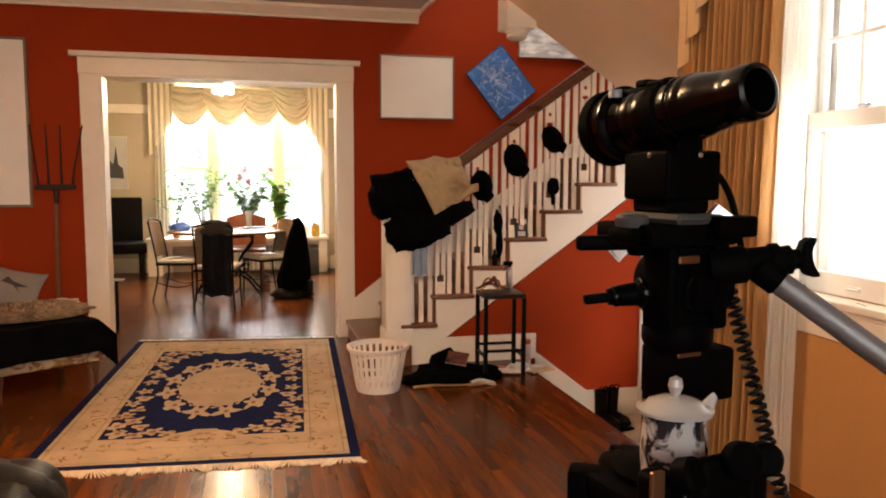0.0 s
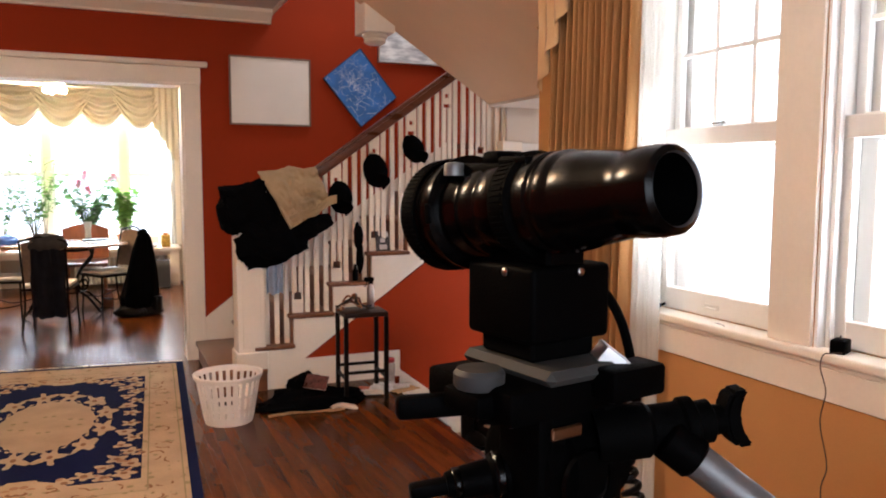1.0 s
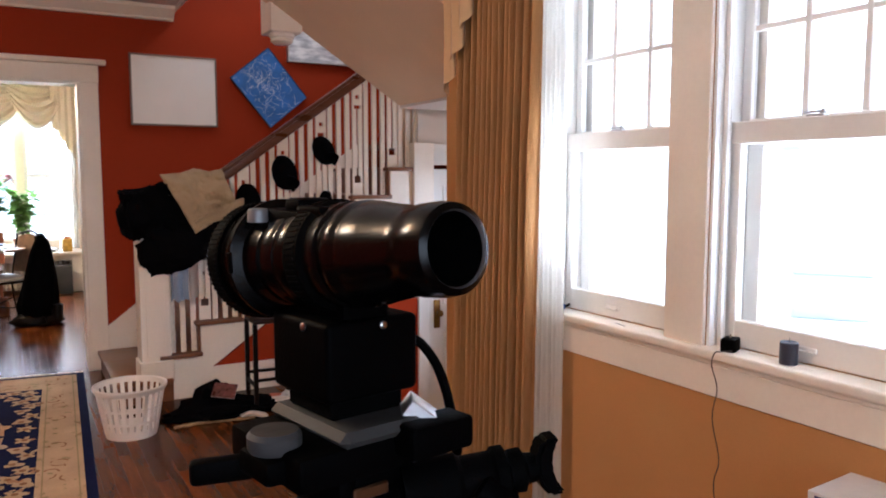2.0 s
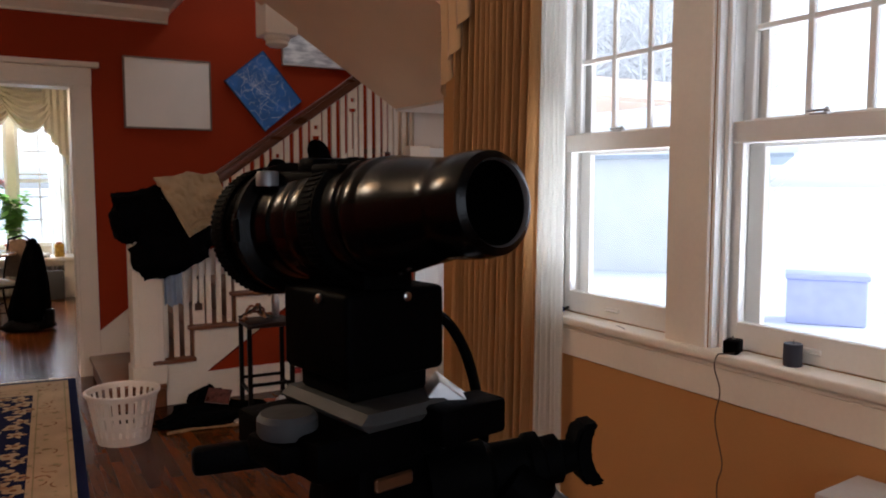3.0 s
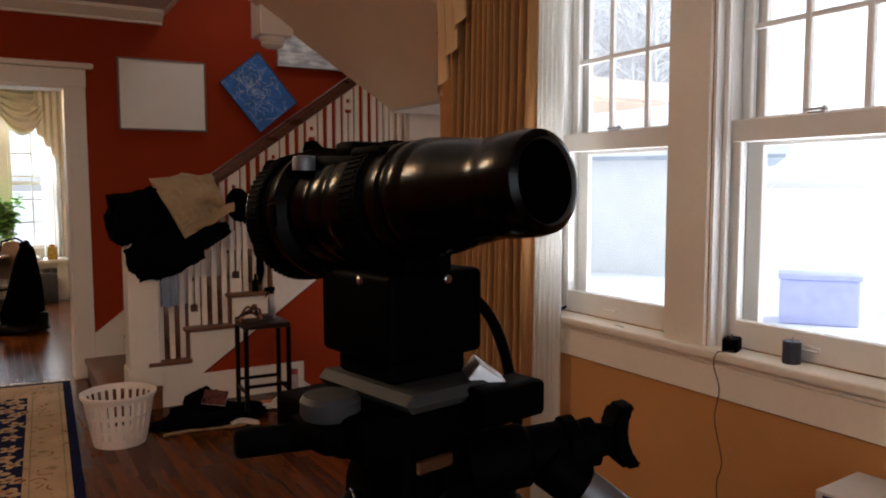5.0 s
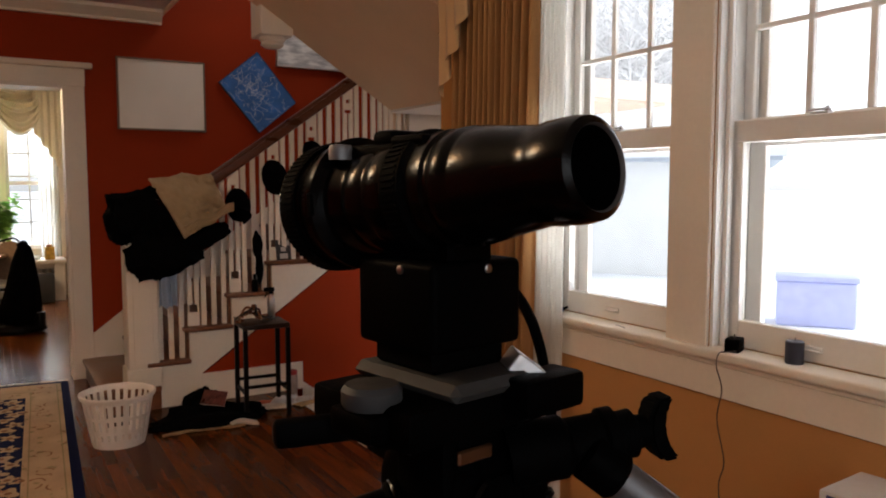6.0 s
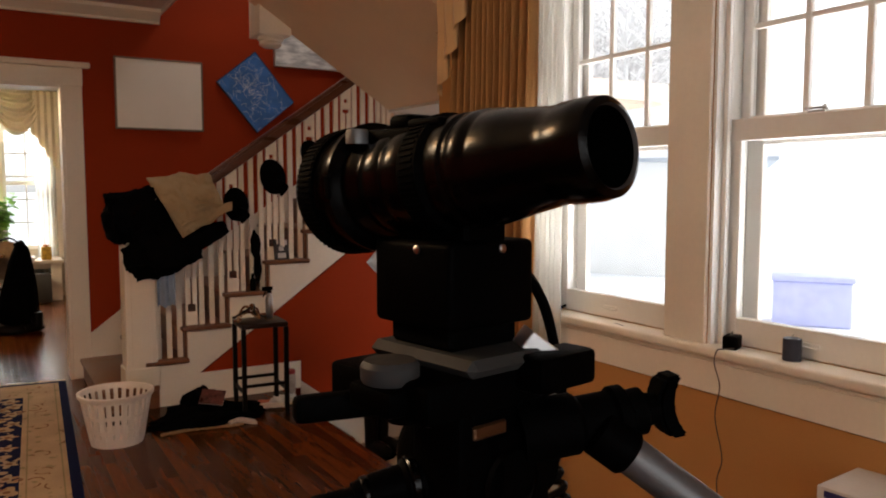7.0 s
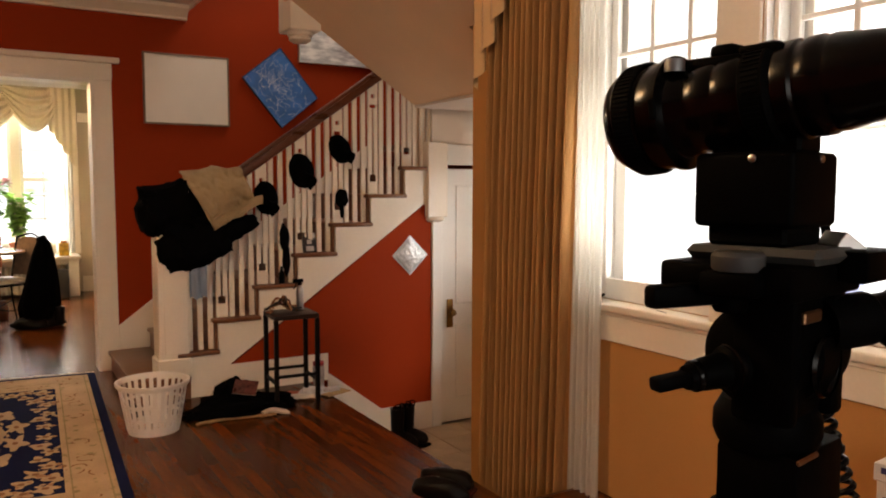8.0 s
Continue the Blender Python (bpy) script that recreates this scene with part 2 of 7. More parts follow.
def sheet(fn, nu, nv, thick=0.004, bm=None):
    """A cloth-like sheet of real thickness from a function of u and v in 0..1."""
    bm = bm or bmesh.new()
    P = [[Vector(fn(i / nu, j / nv)) for j in range(nv + 1)] for i in range(nu + 1)]
    front, back = [], []
    for i in range(nu + 1):
        fr, bk = [], []
        for j in range(nv + 1):
            du = P[min(i + 1, nu)][j] - P[max(i - 1, 0)][j]
            dv = P[i][min(j + 1, nv)] - P[i][max(j - 1, 0)]
            nrm = du.cross(dv)
            nrm = nrm.normalized() if nrm.length > 1e-9 else Vector((0, 0, 1))
            fr.append(bm.verts.new(P[i][j] + nrm * thick / 2))
            bk.append(bm.verts.new(P[i][j] - nrm * thick / 2))
        front.append(fr)
        back.append(bk)
    for i in range(nu):
        for j in range(nv):
            bm.faces.new((front[i][j], front[i + 1][j], front[i + 1][j + 1], front[i][j + 1]))
            bm.faces.new((back[i][j], back[i][j + 1], back[i + 1][j + 1], back[i + 1][j]))
    for i in range(nu):
        bm.faces.new((front[i][0], back[i][0], back[i + 1][0], front[i + 1][0]))
        bm.faces.new((front[i][nv], front[i + 1][nv], back[i + 1][nv], back[i][nv]))
    for j in range(nv):
        bm.faces.new((front[0][j], front[0][j + 1], back[0][j + 1], back[0][j]))
        bm.faces.new((front[nu][j], back[nu][j], back[nu][j + 1], front[nu][j + 1]))
    return bm


def finish(name, bm, material, smooth=False):
    bmesh.ops.recalc_face_normals(bm, faces=bm.faces)
    me = bpy.data.meshes.new(name)
    bm.to_mesh(me)
    bm.free()
    me.materials.append(material)
    if smooth:
        me.polygons.foreach_set("use_smooth", [True] * len(me.polygons))
        me.set_sharp_from_angle(angle=radians(35))
    return me


def part(name, bm, material, parent, label="", smooth=True, m=None):
    ob = new(name, finish(name, bm, material, smooth))
    ob.parent = parent
    if m is not None:
        ob.matrix_basis = m
    if label:
        ob["label"] = label
    return ob


def solid(name, bm, material, label, category, kind="", smooth=True, m=None, group=""):
    """A thing or piece of the setting that is one mesh."""
    ob = new(name, finish(name, bm, material, smooth))
    if m is not None:
        ob.matrix_basis = m
    return tagged(ob, label, category, group, kind)


def thing(name, m, label, category, group="", kind=""):
    ob = new(name)
    ob.empty_display_size = 0.1
    ob.matrix_basis = m
    return tagged(ob, label, category, group, kind)


def wob(x, y=0.0, z=0.0, s=1.0):
    return noise.noise(Vector((x, y, z)) * s)


# ---- structure: walls, floor, ceiling ----
BW, BT = 5.4, 0.16          # back wall face and thickness
OX0, OX1, OH = -2.03, -0.21, 2.13
CZ = 2.72                   # ceiling
RX = 1.42                   # face of the window wall
ST = 4.32                   # near face of the staircase
FY = -0.48                  # floor of the entry

solid("wall_north", boxes((-3.9, OX0, BW, BW + BT, 0, 4.2), (OX1, 3.3, BW, BW + BT, -0.5, 4.2), (OX0, OX1, BW, BW + BT, OH, 4.2)), RED,
      "brick-red painted wall with a wide cased opening", "wall", "structure", smooth=False)
solid("wall_west", boxes((-4.0, -3.9, -3.4, BW + BT, -0.1, 2.9)), RED, "brick-red painted side wall", "wall", "structure", smooth=False)
# wall out of view; its opening is made up for the rear fill lamp
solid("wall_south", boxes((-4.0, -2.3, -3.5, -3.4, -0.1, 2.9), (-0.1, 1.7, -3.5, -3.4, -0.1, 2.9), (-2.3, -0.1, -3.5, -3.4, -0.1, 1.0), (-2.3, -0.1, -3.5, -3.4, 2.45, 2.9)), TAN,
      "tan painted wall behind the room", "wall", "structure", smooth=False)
WY = [(1.222, 1.93), (0.33, 1.034)]      # window openings along y
WZ0, WZ1 = 0.86, 2.36
rows = [(RX, RX + 0.22, -3.4, 2.87, -0.5, WZ0), (RX, RX + 0.22, -3.4, 2.87, WZ1, 2.9)]
edges = [-3.4, 0.33, 1.034, 1.222, 1.93, 2.87]
rows += [(RX, RX + 0.22, edges[i], edges[i + 1], WZ0, WZ1) for i in (0, 2, 4)]
solid("wall_east", boxes(*rows), TAN, "tan painted window wall", "wall", "structure", smooth=False)
solid("wall_entry_side", boxes((3.2, 3.3, 4.3, BW, -0.6, 4.2)), CREAM, "cream plaster wall of the entry", "wall", "structure", smooth=False)
# unseen wall, slanted to stay hidden through the window; opening added for the lamp
slant = bmesh.new()
for z0, z1, a, b in ((-0.6, 0.6, -0.06, 1.14), (1.5, 4.3, -0.06, 1.14), (0.6, 1.5, -0.06, 0.45), (0.6, 1.5, 0.62, 1.14)):
    p, q = Vector((1.64, 2.80, 0)).lerp(Vector((3.05, 4.40, 0)), a), Vector((1.64, 2.80, 0)).lerp(Vector((3.05, 4.40, 0)), b)
    n = Vector((0.075, -0.066, 0))
    vs = [slant.verts.new((c.x, c.y, z)) for z in (z0, z1) for c in (p, q, q + n, p + n)]
    for f_ in ((0, 1, 2, 3), (4, 5, 6, 7), (0, 1, 5, 4), (1, 2, 6, 5), (2, 3, 7, 6), (3, 0, 4, 7)):
        slant.faces.new([vs[i] for i in f_])
solid("wall_entry_outer", slant, CREAM, "cream entry wall slanted out of view with an added opening", "wall", "structure", smooth=False)
solid("ceiling", boxes((-4.0, 0.46, -3.5, BW, CZ, CZ + 0.2), (0.46, 3.3, -3.5, 3.2, CZ, CZ + 0.2)), CEIL, "white plaster ceiling", "ceiling", "structure", smooth=False)
solid("ceiling_stairwell", boxes((0.3, 3.3, 3.1, BW + BT, 4.2, 4.3), (0.36, 0.46, 3.2, BW, CZ + 0.2, 4.2), (0.46, 3.3, 3.1, 3.2, CZ + 0.2, 4.2)), CEIL,
      "white plaster over the stairwell", "ceiling", "structure", smooth=False)
solid("fascia", boxes((0.46, 0.475, 4.25, BW, CZ - 0.03, CZ + 0.2)), WHITE, "white edge of the stairwell", "trim", "structure", smooth=False)


def crown(x0, x1, y):
    return prism([(0, 0), (0.03, 0), (0.035, 0.018), (0.07, 0.05), (0.10, 0.075), (0.105, 0.10), (0, 0.10)], x0, x1)


cr = crown(0, 4.36, 0)
solid("crown_moulding", cr, WHITE, "white crown moulding along the ceiling", "trim", "structure", smooth=False,
      m=Matrix(((0, 1, 0, -3.9), (-1, 0, 0, BW), (0, 0, 1, CZ - 0.10), (0, 0, 0, 1))))

# casing of the wide opening
case = thing("door_casing", pose(0, 0, 0), "white painted casing round the wide opening", "door casing", kind="structure")
part("left_casing", boxes((OX0 - 0.145, OX0, BW - 0.022, BW, 0, OH), bevel=0.004), WHITE, case)
part("right_casing", boxes((OX1, OX1 + 0.125, BW - 0.022, BW, 0, OH), bevel=0.004), WHITE, case)
part("header", boxes((OX0 - 0.15, OX1 + 0.13, BW - 0.025, BW, OH, OH + 0.125), bevel=0.004), WHITE, case)
part("cap", boxes((OX0 - 0.205, OX1 + 0.18, BW - 0.06, BW, OH + 0.125, OH + 0.165), bevel=0.008, seg=2), WHITE, case)
part("left_jamb", boxes((OX0, OX0 + 0.018, BW - 0.02, BW + BT + 0.02, 0, OH)), WHITE, case)
part("right_jamb", boxes((OX1 - 0.018, OX1, BW - 0.02, BW + BT + 0.02, 0, OH)), WHITE, case)
part("head_jamb", boxes((OX0 + 0.018, OX1 - 0.018, BW - 0.02, BW + BT + 0.02, OH - 0.018, OH)), WHITE, case)

# ---- dining room shell ----
DY = 10.3                  # wall of the bay
DX0, DX1 = -3.5, 0.62
DC = 2.62
bay = [(-2.05, -1.52), (-1.42, -0.62), (-0.52, 0.0)]
bz0, bz1 = 0.62, 2.45
rows = [(DX0, bay[0][0], DY, DY + 0.2, 0, 2.8), (bay[2][1], DX1, DY, DY + 0.2, 0, 2.8), (bay[0][0], bay[2][1], DY, DY + 0.2, 0, bz0), (bay[0][0], bay[2][1], DY, DY + 0.2, bz1, 2.8)]
rows += [(bay[0][1], bay[1][0], DY, DY + 0.2, bz0, bz1), (bay[1][1], bay[2][0], DY, DY + 0.2, bz0, bz1)]
solid("wall_dining_north", boxes(*rows), BEIGE, "beige dining room wall with three windows", "wall", "structure", smooth=False)
solid("wall_dining_sides", boxes((DX0 - 0.1, DX0, BW + BT, DY + 0.2, 0, 2.8), (DX1, DX1 + 0.1, BW + BT, DY + 0.2, 0, 2.8)), BEIGE, "beige dining room side walls", "wall", "structure", smooth=False)
solid("wall_dining_south", boxes((DX0, OX0, BW + BT, BW + BT + 0.02, 0, DC), (OX1, DX1, BW + BT, BW + BT + 0.02, 0, DC), (OX0, OX1, BW + BT, BW + BT + 0.02, OH, DC)), BEIGE,
      "beige painted back of the partition wall", "wall", "structure", smooth=False)
solid("ceiling_dining", boxes((DX0 - 0.1, DX1 + 0.1, BW + BT, DY + 0.2, DC, DC + 0.2)), CEIL, "white dining room ceiling", "ceiling", "structure", smooth=False)
solid("picture_rail", boxes((DX0, -2.3, DY - 0.03, DY, 2.2, 2.32), (0.15, DX1, DY - 0.03, DY, 2.2, 2.32), bevel=0.004), WHITE, "white picture rail in the dining room", "trim", "structure", smooth=False)
solid("baseboard_dining", boxes((DX0, -2.36, DY - 0.02, DY, 0, 0.2), (0.15, DX1, DY - 0.02, DY, 0, 0.2), bevel=0.004), WHITE, "tall white baseboard in the dining room", "baseboard", "structure", smooth=False)


def pane_window(name, x0, x1, muntins, lab):
    """A dining window in the plane y: frame, sashes and panes."""
    w = thing(name, pose(0, DY, 0), lab, "window", kind="structure")
    part("frame", boxes((x0, x0 + 0.035, 0.02, 0.16, bz0, bz1), (x1 - 0.035, x1, 0.02, 0.16, bz0, bz1), (x0 + 0.035, x1 - 0.035, 0.02, 0.16, bz1 - 0.04, bz1), (x0 + 0.035, x1 - 0.035, 0.02, 0.16, bz0, bz0 + 0.05)), SASH, w)
    mid = (bz0 + bz1) / 2 - 0.1
    part("meeting_rail", boxes((x0 + 0.035, x1 - 0.035, 0.06, 0.11, mid, mid + 0.045)), SASH, w)
    if muntins:
        rows = []
        n = muntins
        for i in range(1, n):
            x = x0 + 0.035 + (x1 - x0 - 0.07) * i / n
            rows.append((x - 0.009, x + 0.009, 0.07, 0.095, bz0 + 0.05, bz1 - 0.04))
        for i in range(1, 6):
            z = bz0 + 0.05 + (bz1 - bz0 - 0.09) * i / 6
            rows.append((x0 + 0.035, x1 - 0.035, 0.072, 0.093, z - 0.009, z + 0.009))
        part("muntins", boxes(*rows), SASH, w)
    g = part("pane", boxes((x0 + 0.035, x1 - 0.035, 0.08, 0.085, bz0 + 0.05, bz1 - 0.04)), GLASS, w, smooth=False)
    g.visible_shadow = False
    return w


pane_window("window_3", *bay[0], 0, "narrow white dining room window")
pane_window("window_4", *bay[1], 0, "wide white dining room window full of daylight")
pane_window("window_5", *bay[2], 2, "narrow white dining room window with small panes")
trim = thing("window_trim", pose(0, DY, 0), "white casing of the dining room windows", "window trim", kind="structure")
part("left_casing", boxes((-2.25, -2.05, -0.03, 0.0, 0, DC), bevel=0.004), WHITE, trim)
part("right_casing", boxes((0.0, 0.14, -0.03, 0.0, 0.5, DC), bevel=0.004), WHITE, trim)
part("mullion", boxes((-1.52, -1.42, -0.03, 0.0, bz0, bz1), bevel=0.004), WHITE, trim)
part("mullion", boxes((-0.62, -0.52, -0.03, 0.0, bz0, bz1), bevel=0.004), WHITE, trim)

# ---- floor ----
solid("floor", boxes((-3.9, 1.0, -3.4, BW, -0.2, -0.0015), (1.0, RX, -3.4, 1.9, -0.2, -0.0015), (DX0, DX1, BW, DY, -0.2, -0.0015)), GAP, "sub-floor under the oak boards", "floor", "structure", smooth=False)
solid("floor_entry", boxes((0.95, 3.2, 1.9, BW, FY - 0.12, FY - 0.012)), STONE, "beige tiled floor of the sunken entry", "floor", "structure", smooth=False)
solid("step_riser", boxes((0.975, 0.998, 1.9, ST, FY - 0.012, -0.018), (0.998, RX, 1.88, 1.9, FY - 0.012, -0.018)), WHITE, "white riser between floor and entry", "step", "structure", smooth=False)

# ---- windows beside the camera ----
SX = RX + 0.08             # plane of the sashes


def sash_window(name, y0, y1):
    w = thing(name, pose(0, 0, 0), "white double-hung sash window with small upper panes", "window", kind="structure")
    gl, gr = y0 + 0.045, y1 - 0.045
    zb, zm, zt = 0.955, 1.56, 2.25
    part("jamb", boxes((RX, RX + 0.20, y1 - 0.012, y1, WZ0, WZ1), (RX, RX + 0.20, y0, y0 + 0.012, WZ0, WZ1), (RX, RX + 0.20, y0, y1, WZ1 - 0.012, WZ1)), SASH, w)
    part("stop", boxes((SX - 0.045, SX - 0.028, y1 - 0.030, y1 - 0.012, WZ0, WZ1 - 0.012), (SX - 0.022, SX - 0.012, y1 - 0.024, y1 - 0.012, WZ0, WZ1 - 0.012), bevel=0.003), SASH, w)
    low_sash = part("lower_sash", boxes((SX - 0.005, SX + 0.03, y1 - 0.055, y1 - 0.013, WZ0 + 0.002, zm + 0.04), (SX - 0.005, SX + 0.03, y0 + 0.013, y0 + 0.055, WZ0 + 0.002, zm + 0.04),
                             (SX - 0.005, SX + 0.03, y0 + 0.055, y1 - 0.055, WZ0 + 0.002, zb), (SX - 0.008, SX + 0.03, y0 + 0.013, y1 - 0.013, zm, zm + 0.075), bevel=0.003), SASH, w)
    ux = SX + 0.045
    rows = [(ux, ux + 0.03, y1 - 0.05, y1 - 0.013, zm + 0.02, WZ1 - 0.014), (ux, ux + 0.03, y0 + 0.013, y0 + 0.05, zm + 0.02, WZ1 - 0.014),
            (ux, ux + 0.03, y0 + 0.05, y1 - 0.05, zm + 0.02, zm + 0.085), (ux, ux + 0.03, y0 + 0.05, y1 - 0.05, zt, WZ1 - 0.014)]
    up_sash = part("upper_sash", boxes(*rows, bevel=0.003), SASH, w)
    a, b = y0 + 0.05, y1 - 0.05
    z0, z1 = zm + 0.085, zt
    rows = [(ux + 0.004, ux + 0.026, a + (b - a) * k / 3 - 0.011, a + (b - a) * k / 3 + 0.011, z0, z1) for k in (1, 2)]
    rows += [(ux + 0.006, ux + 0.024, a, b, (z0 + z1) / 2 - 0.010, (z0 + z1) / 2 + 0.010)]
    part("muntins", boxes(*rows, bevel=0.003), SASH, up_sash)
    part("storm_frame", boxes((SX + 0.085, SX + 0.11, y1 - 0.075, y1 - 0.014, WZ0, WZ1 - 0.02), (SX + 0.085, SX + 0.11, y0 + 0.014, y0 + 0.075, WZ0, WZ1 - 0.02),
                              (SX + 0.085, SX + 0.11, y0 + 0.075, y1 - 0.075, WZ0, WZ0 + 0.06), (SX + 0.085, SX + 0.11, y0 + 0.075, y1 - 0.075, zm - 0.01, zm + 0.03), bevel=0.002), SASH, w, "grey-white storm window frame")
    for zz0, zz1, xx, holder in ((zb, zm, SX + 0.012, low_sash), (z0, z1, ux + 0.014, up_sash)):
        g = part("pane", boxes((xx, xx + 0.003, y0 + 0.05, y1 - 0.05, zz0, zz1)), GLASS, holder, smooth=False)
        g.visible_shadow = False
    lock = bmesh.new()
    yc = (y0 + y1) / 2 + 0.03
    box(lock, SX + 0.0, SX + 0.03, yc - 0.03, yc + 0.03, zm + 0.075, zm + 0.083, 0.002)
    lathe([(0.009, 0), (0.011, 0.006), (0.006, 0.016), (0.002, 0.018)], 12, pose(SX + 0.014, yc - 0.02, zm + 0.082), lock)
    box(lock, SX + 0.004, SX + 0.014, yc - 0.03, yc + 0.045, zm + 0.086, zm + 0.094, 0.003)
    part("sash_lock", lock, ALU, low_sash, "small metal sash lock")
    lift = bmesh.new()
    box(lift, SX - 0.012, SX - 0.004, yc - 0.05, yc + 0.03, 0.895, 0.915, 0.004, 2)
    box(lift, SX - 0.024, SX - 0.010, yc - 0.045, yc + 0.025, 0.898, 0.904, 0.003, 2)
    part("sash_lift", lift, SASH, low_sash, "painted sash lift handle")
    return w


sash_window("window_1", *WY[0])
sash_window("window_2", *WY[1])
wt = thing("window_casing", pose(0, 0, 0), "white window casing with deep sill and apron", "window casing", kind="structure")
part("sill", boxes((RX - 0.045, SX - 0.006, 0.02, 1.96, 0.826, 0.862), bevel=0.010, seg=3), WHITE, wt)
part("cove", boxes((RX - 0.022, RX, 0.05, 1.945, 0.806, 0.826), bevel=0.006, seg=2), WHITE, wt)
part("apron", boxes((RX - 0.016, RX, 0.05, 1.945, 0.695, 0.806), bevel=0.003), WHITE, wt)
part("mullion_casing", boxes((RX - 0.016, RX, 1.036, 1.22, 0.862, 2.5), bevel=0.003), WHITE, wt)
part("far_casing", boxes((RX - 0.016, RX, 1.932, 2.04, 0.70, 2.5), bevel=0.003), WHITE, wt)
part("near_casing", boxes((RX - 0.016, RX, 0.19, 0.328, 0.862, 2.5), bevel=0.003), WHITE, wt)
part("head_casing", boxes((RX - 0.02, RX, 0.15, 2.06, 2.36, 2.5), bevel=0.003), WHITE, wt)

# ---- staircase ----
RISE, GO = 0.203, 0.277
TX = [0.369 + GO * i for i in range(6)]          # noses' right ends of the treads at the near side
stair = thing("staircase", pose(0, 0, 0), "white staircase with stained wooden treads along the red wall", "staircase", kind="structure")
PLZ = 0.15
part("platform", boxes((-0.165, 0.19, ST - 0.045, BW - 0.02, 0.118, PLZ), bevel=0.008, seg=2), TREAD, stair, "stained wooden starting step")
part("platform_riser", boxes((-0.145, 0.188, ST - 0.028, BW - 0.02, 0.0, 0.118)), TREAD, stair)
TREADS = []
for i in range(7):
    z = 0.299 + RISE * i if i < 6 else 0.299 + RISE * 6
    x1 = TX[0] + GO * i
    x0 = x1 - GO - 0.03
    if i == 0:
        x0 = 0.11
    TREADS.append((x0, x1, z))
    part("tread", boxes((x0, x1 + 0.012, ST - 0.035, BW - 0.03, z - 0.028, z), bevel=0.008, seg=2), TREAD, stair)
    part("riser", boxes((x0 + 0.02, x0 + 0.035, ST + 0.015, BW - 0.03, z - RISE + (0.05 if i == 0 else 0), z - 0.028)), TREAD, stair, smooth=False)
# stepped white stringer on the near side
bmS = bmesh.new()
for k, (x0, x1, z) in enumerate(TREADS):
    xa = max(x0 + 0.036, 0.19)
    xb = TREADS[k + 1][0] + 0.036 if k < 6 else 1.98
    low = lambda x: 0.0 if x < 0.452 else 0.195 + (x - 0.452) * 0.711
    if xa < 0.452 < xb:
        prism([(xa, low(xa)), (0.452, 0.0), (0.452, z - 0.028), (xa, z - 0.028)], ST - 0.012, ST + 0.012, bmS)
        prism([(0.452, 0.195), (xb, low(xb)), (xb, z - 0.028), (0.452, z - 0.028)], ST - 0.012, ST + 0.012, bmS)
    else:
        prism([(xa, low(xa)), (xb, low(xb)), (xb, z - 0.028), (xa, z - 0.028)], ST - 0.012, ST + 0.012, bmS)
part("stringer", bmS, WHITE, stair, smooth=False)
bmR = bmesh.new()
prism([(0.452, 0.0), (1.14, 0.0), (1.56, -0.46), (1.56, FY), (2.0, FY), (2.0, 1.28), (0.452, 0.18)], ST + 0.002, ST + 0.03, bmR)
part("spandrel_wall", bmR, RED, stair, "brick-red panel under the stairs", smooth=False)
bmB = bmesh.new()
prism([(0.452, 0.0), (1.14, 0.0), (1.14, 0.19), (0.452, 0.19)], ST - 0.012, ST + 0.002, bmB)
prism([(1.14, -0.12), (1.555, -0.44), (1.555, -0.275), (1.14, 0.045)], ST - 0.012, ST + 0.002, bmB)
prism([(1.555, FY), (1.99, FY), (1.99, -0.275), (1.555, -0.275)], ST - 0.012, ST + 0.002, bmB)
part("skirting", bmB, WHITE, stair, "white skirting stepping down to the entry", smooth=False)
bmC = bmesh.new()
prism([(1.14, 0.03), (1.555, -0.29), (1.555, -0.27), (1.14, 0.05)], ST - 0.022, ST - 0.012, bmC)
prism([(1.555, -0.29), (1.99, -0.29), (1.99, -0.27), (1.555, -0.27)], ST - 0.022, ST - 0.012, bmC)
part("skirting_cap", bmC, WHITE, stair, smooth=False)
# white skirt rising along the back wall
bmW = bmesh.new()
prism([(-0.083, PLZ), (0.3, PLZ), (2.0, 1.35), (2.0, 1.75), (0.14, 0.50), (-0.083, 0.33)], BW - 0.018, BW - 0.001, bmW)
part("wall_skirt", bmW, WHITE, stair, smooth=False)
# newel post
nw = bmesh.new()
box(nw, 0.0, 0.185, ST - 0.03, ST + 0.155, PLZ, 1.30, 0.006)
newel = part("newel_post", nw, WHITE, stair, "square white newel post")
part("newel_panel", boxes((0.035, 0.15, ST - 0.036, ST - 0.031, 0.30, 1.22), bevel=0.002), WHITE, newel)
part("newel_base", boxes((-0.012, 0.197, ST - 0.042, ST + 0.167, PLZ, 0.27), bevel=0.006), WHITE, newel)
part("newel_cap", boxes((-0.02, 0.205, ST - 0.05, ST + 0.175, 1.30, 1.335), bevel=0.01, seg=2), WHITE, newel)
# handrail: from the newel up to the ceiling slope
def rail_z(x):
    return 1.502 + (x - 0.562) * 0.706
hr = bmesh.new()
dirv = Vector((1, 0, 0.706)).normalized()
L = (2.05 - 0.13) / dirv.x
m = Matrix.Translation((0.13, ST + 0.05, rail_z(0.13))) @ pose(0, 0, 0, 0, -math.degrees(math.atan(0.706)), 0)
box(hr, 0, L, -0.03, 0.03, -0.075, -0.01, 0.014, 2, m)
box(hr, 0, L, -0.036, 0.036, -0.022, 0.004, 0.010, 2, m)
part("handrail", hr, RAILW, stair, "dark wooden handrail")
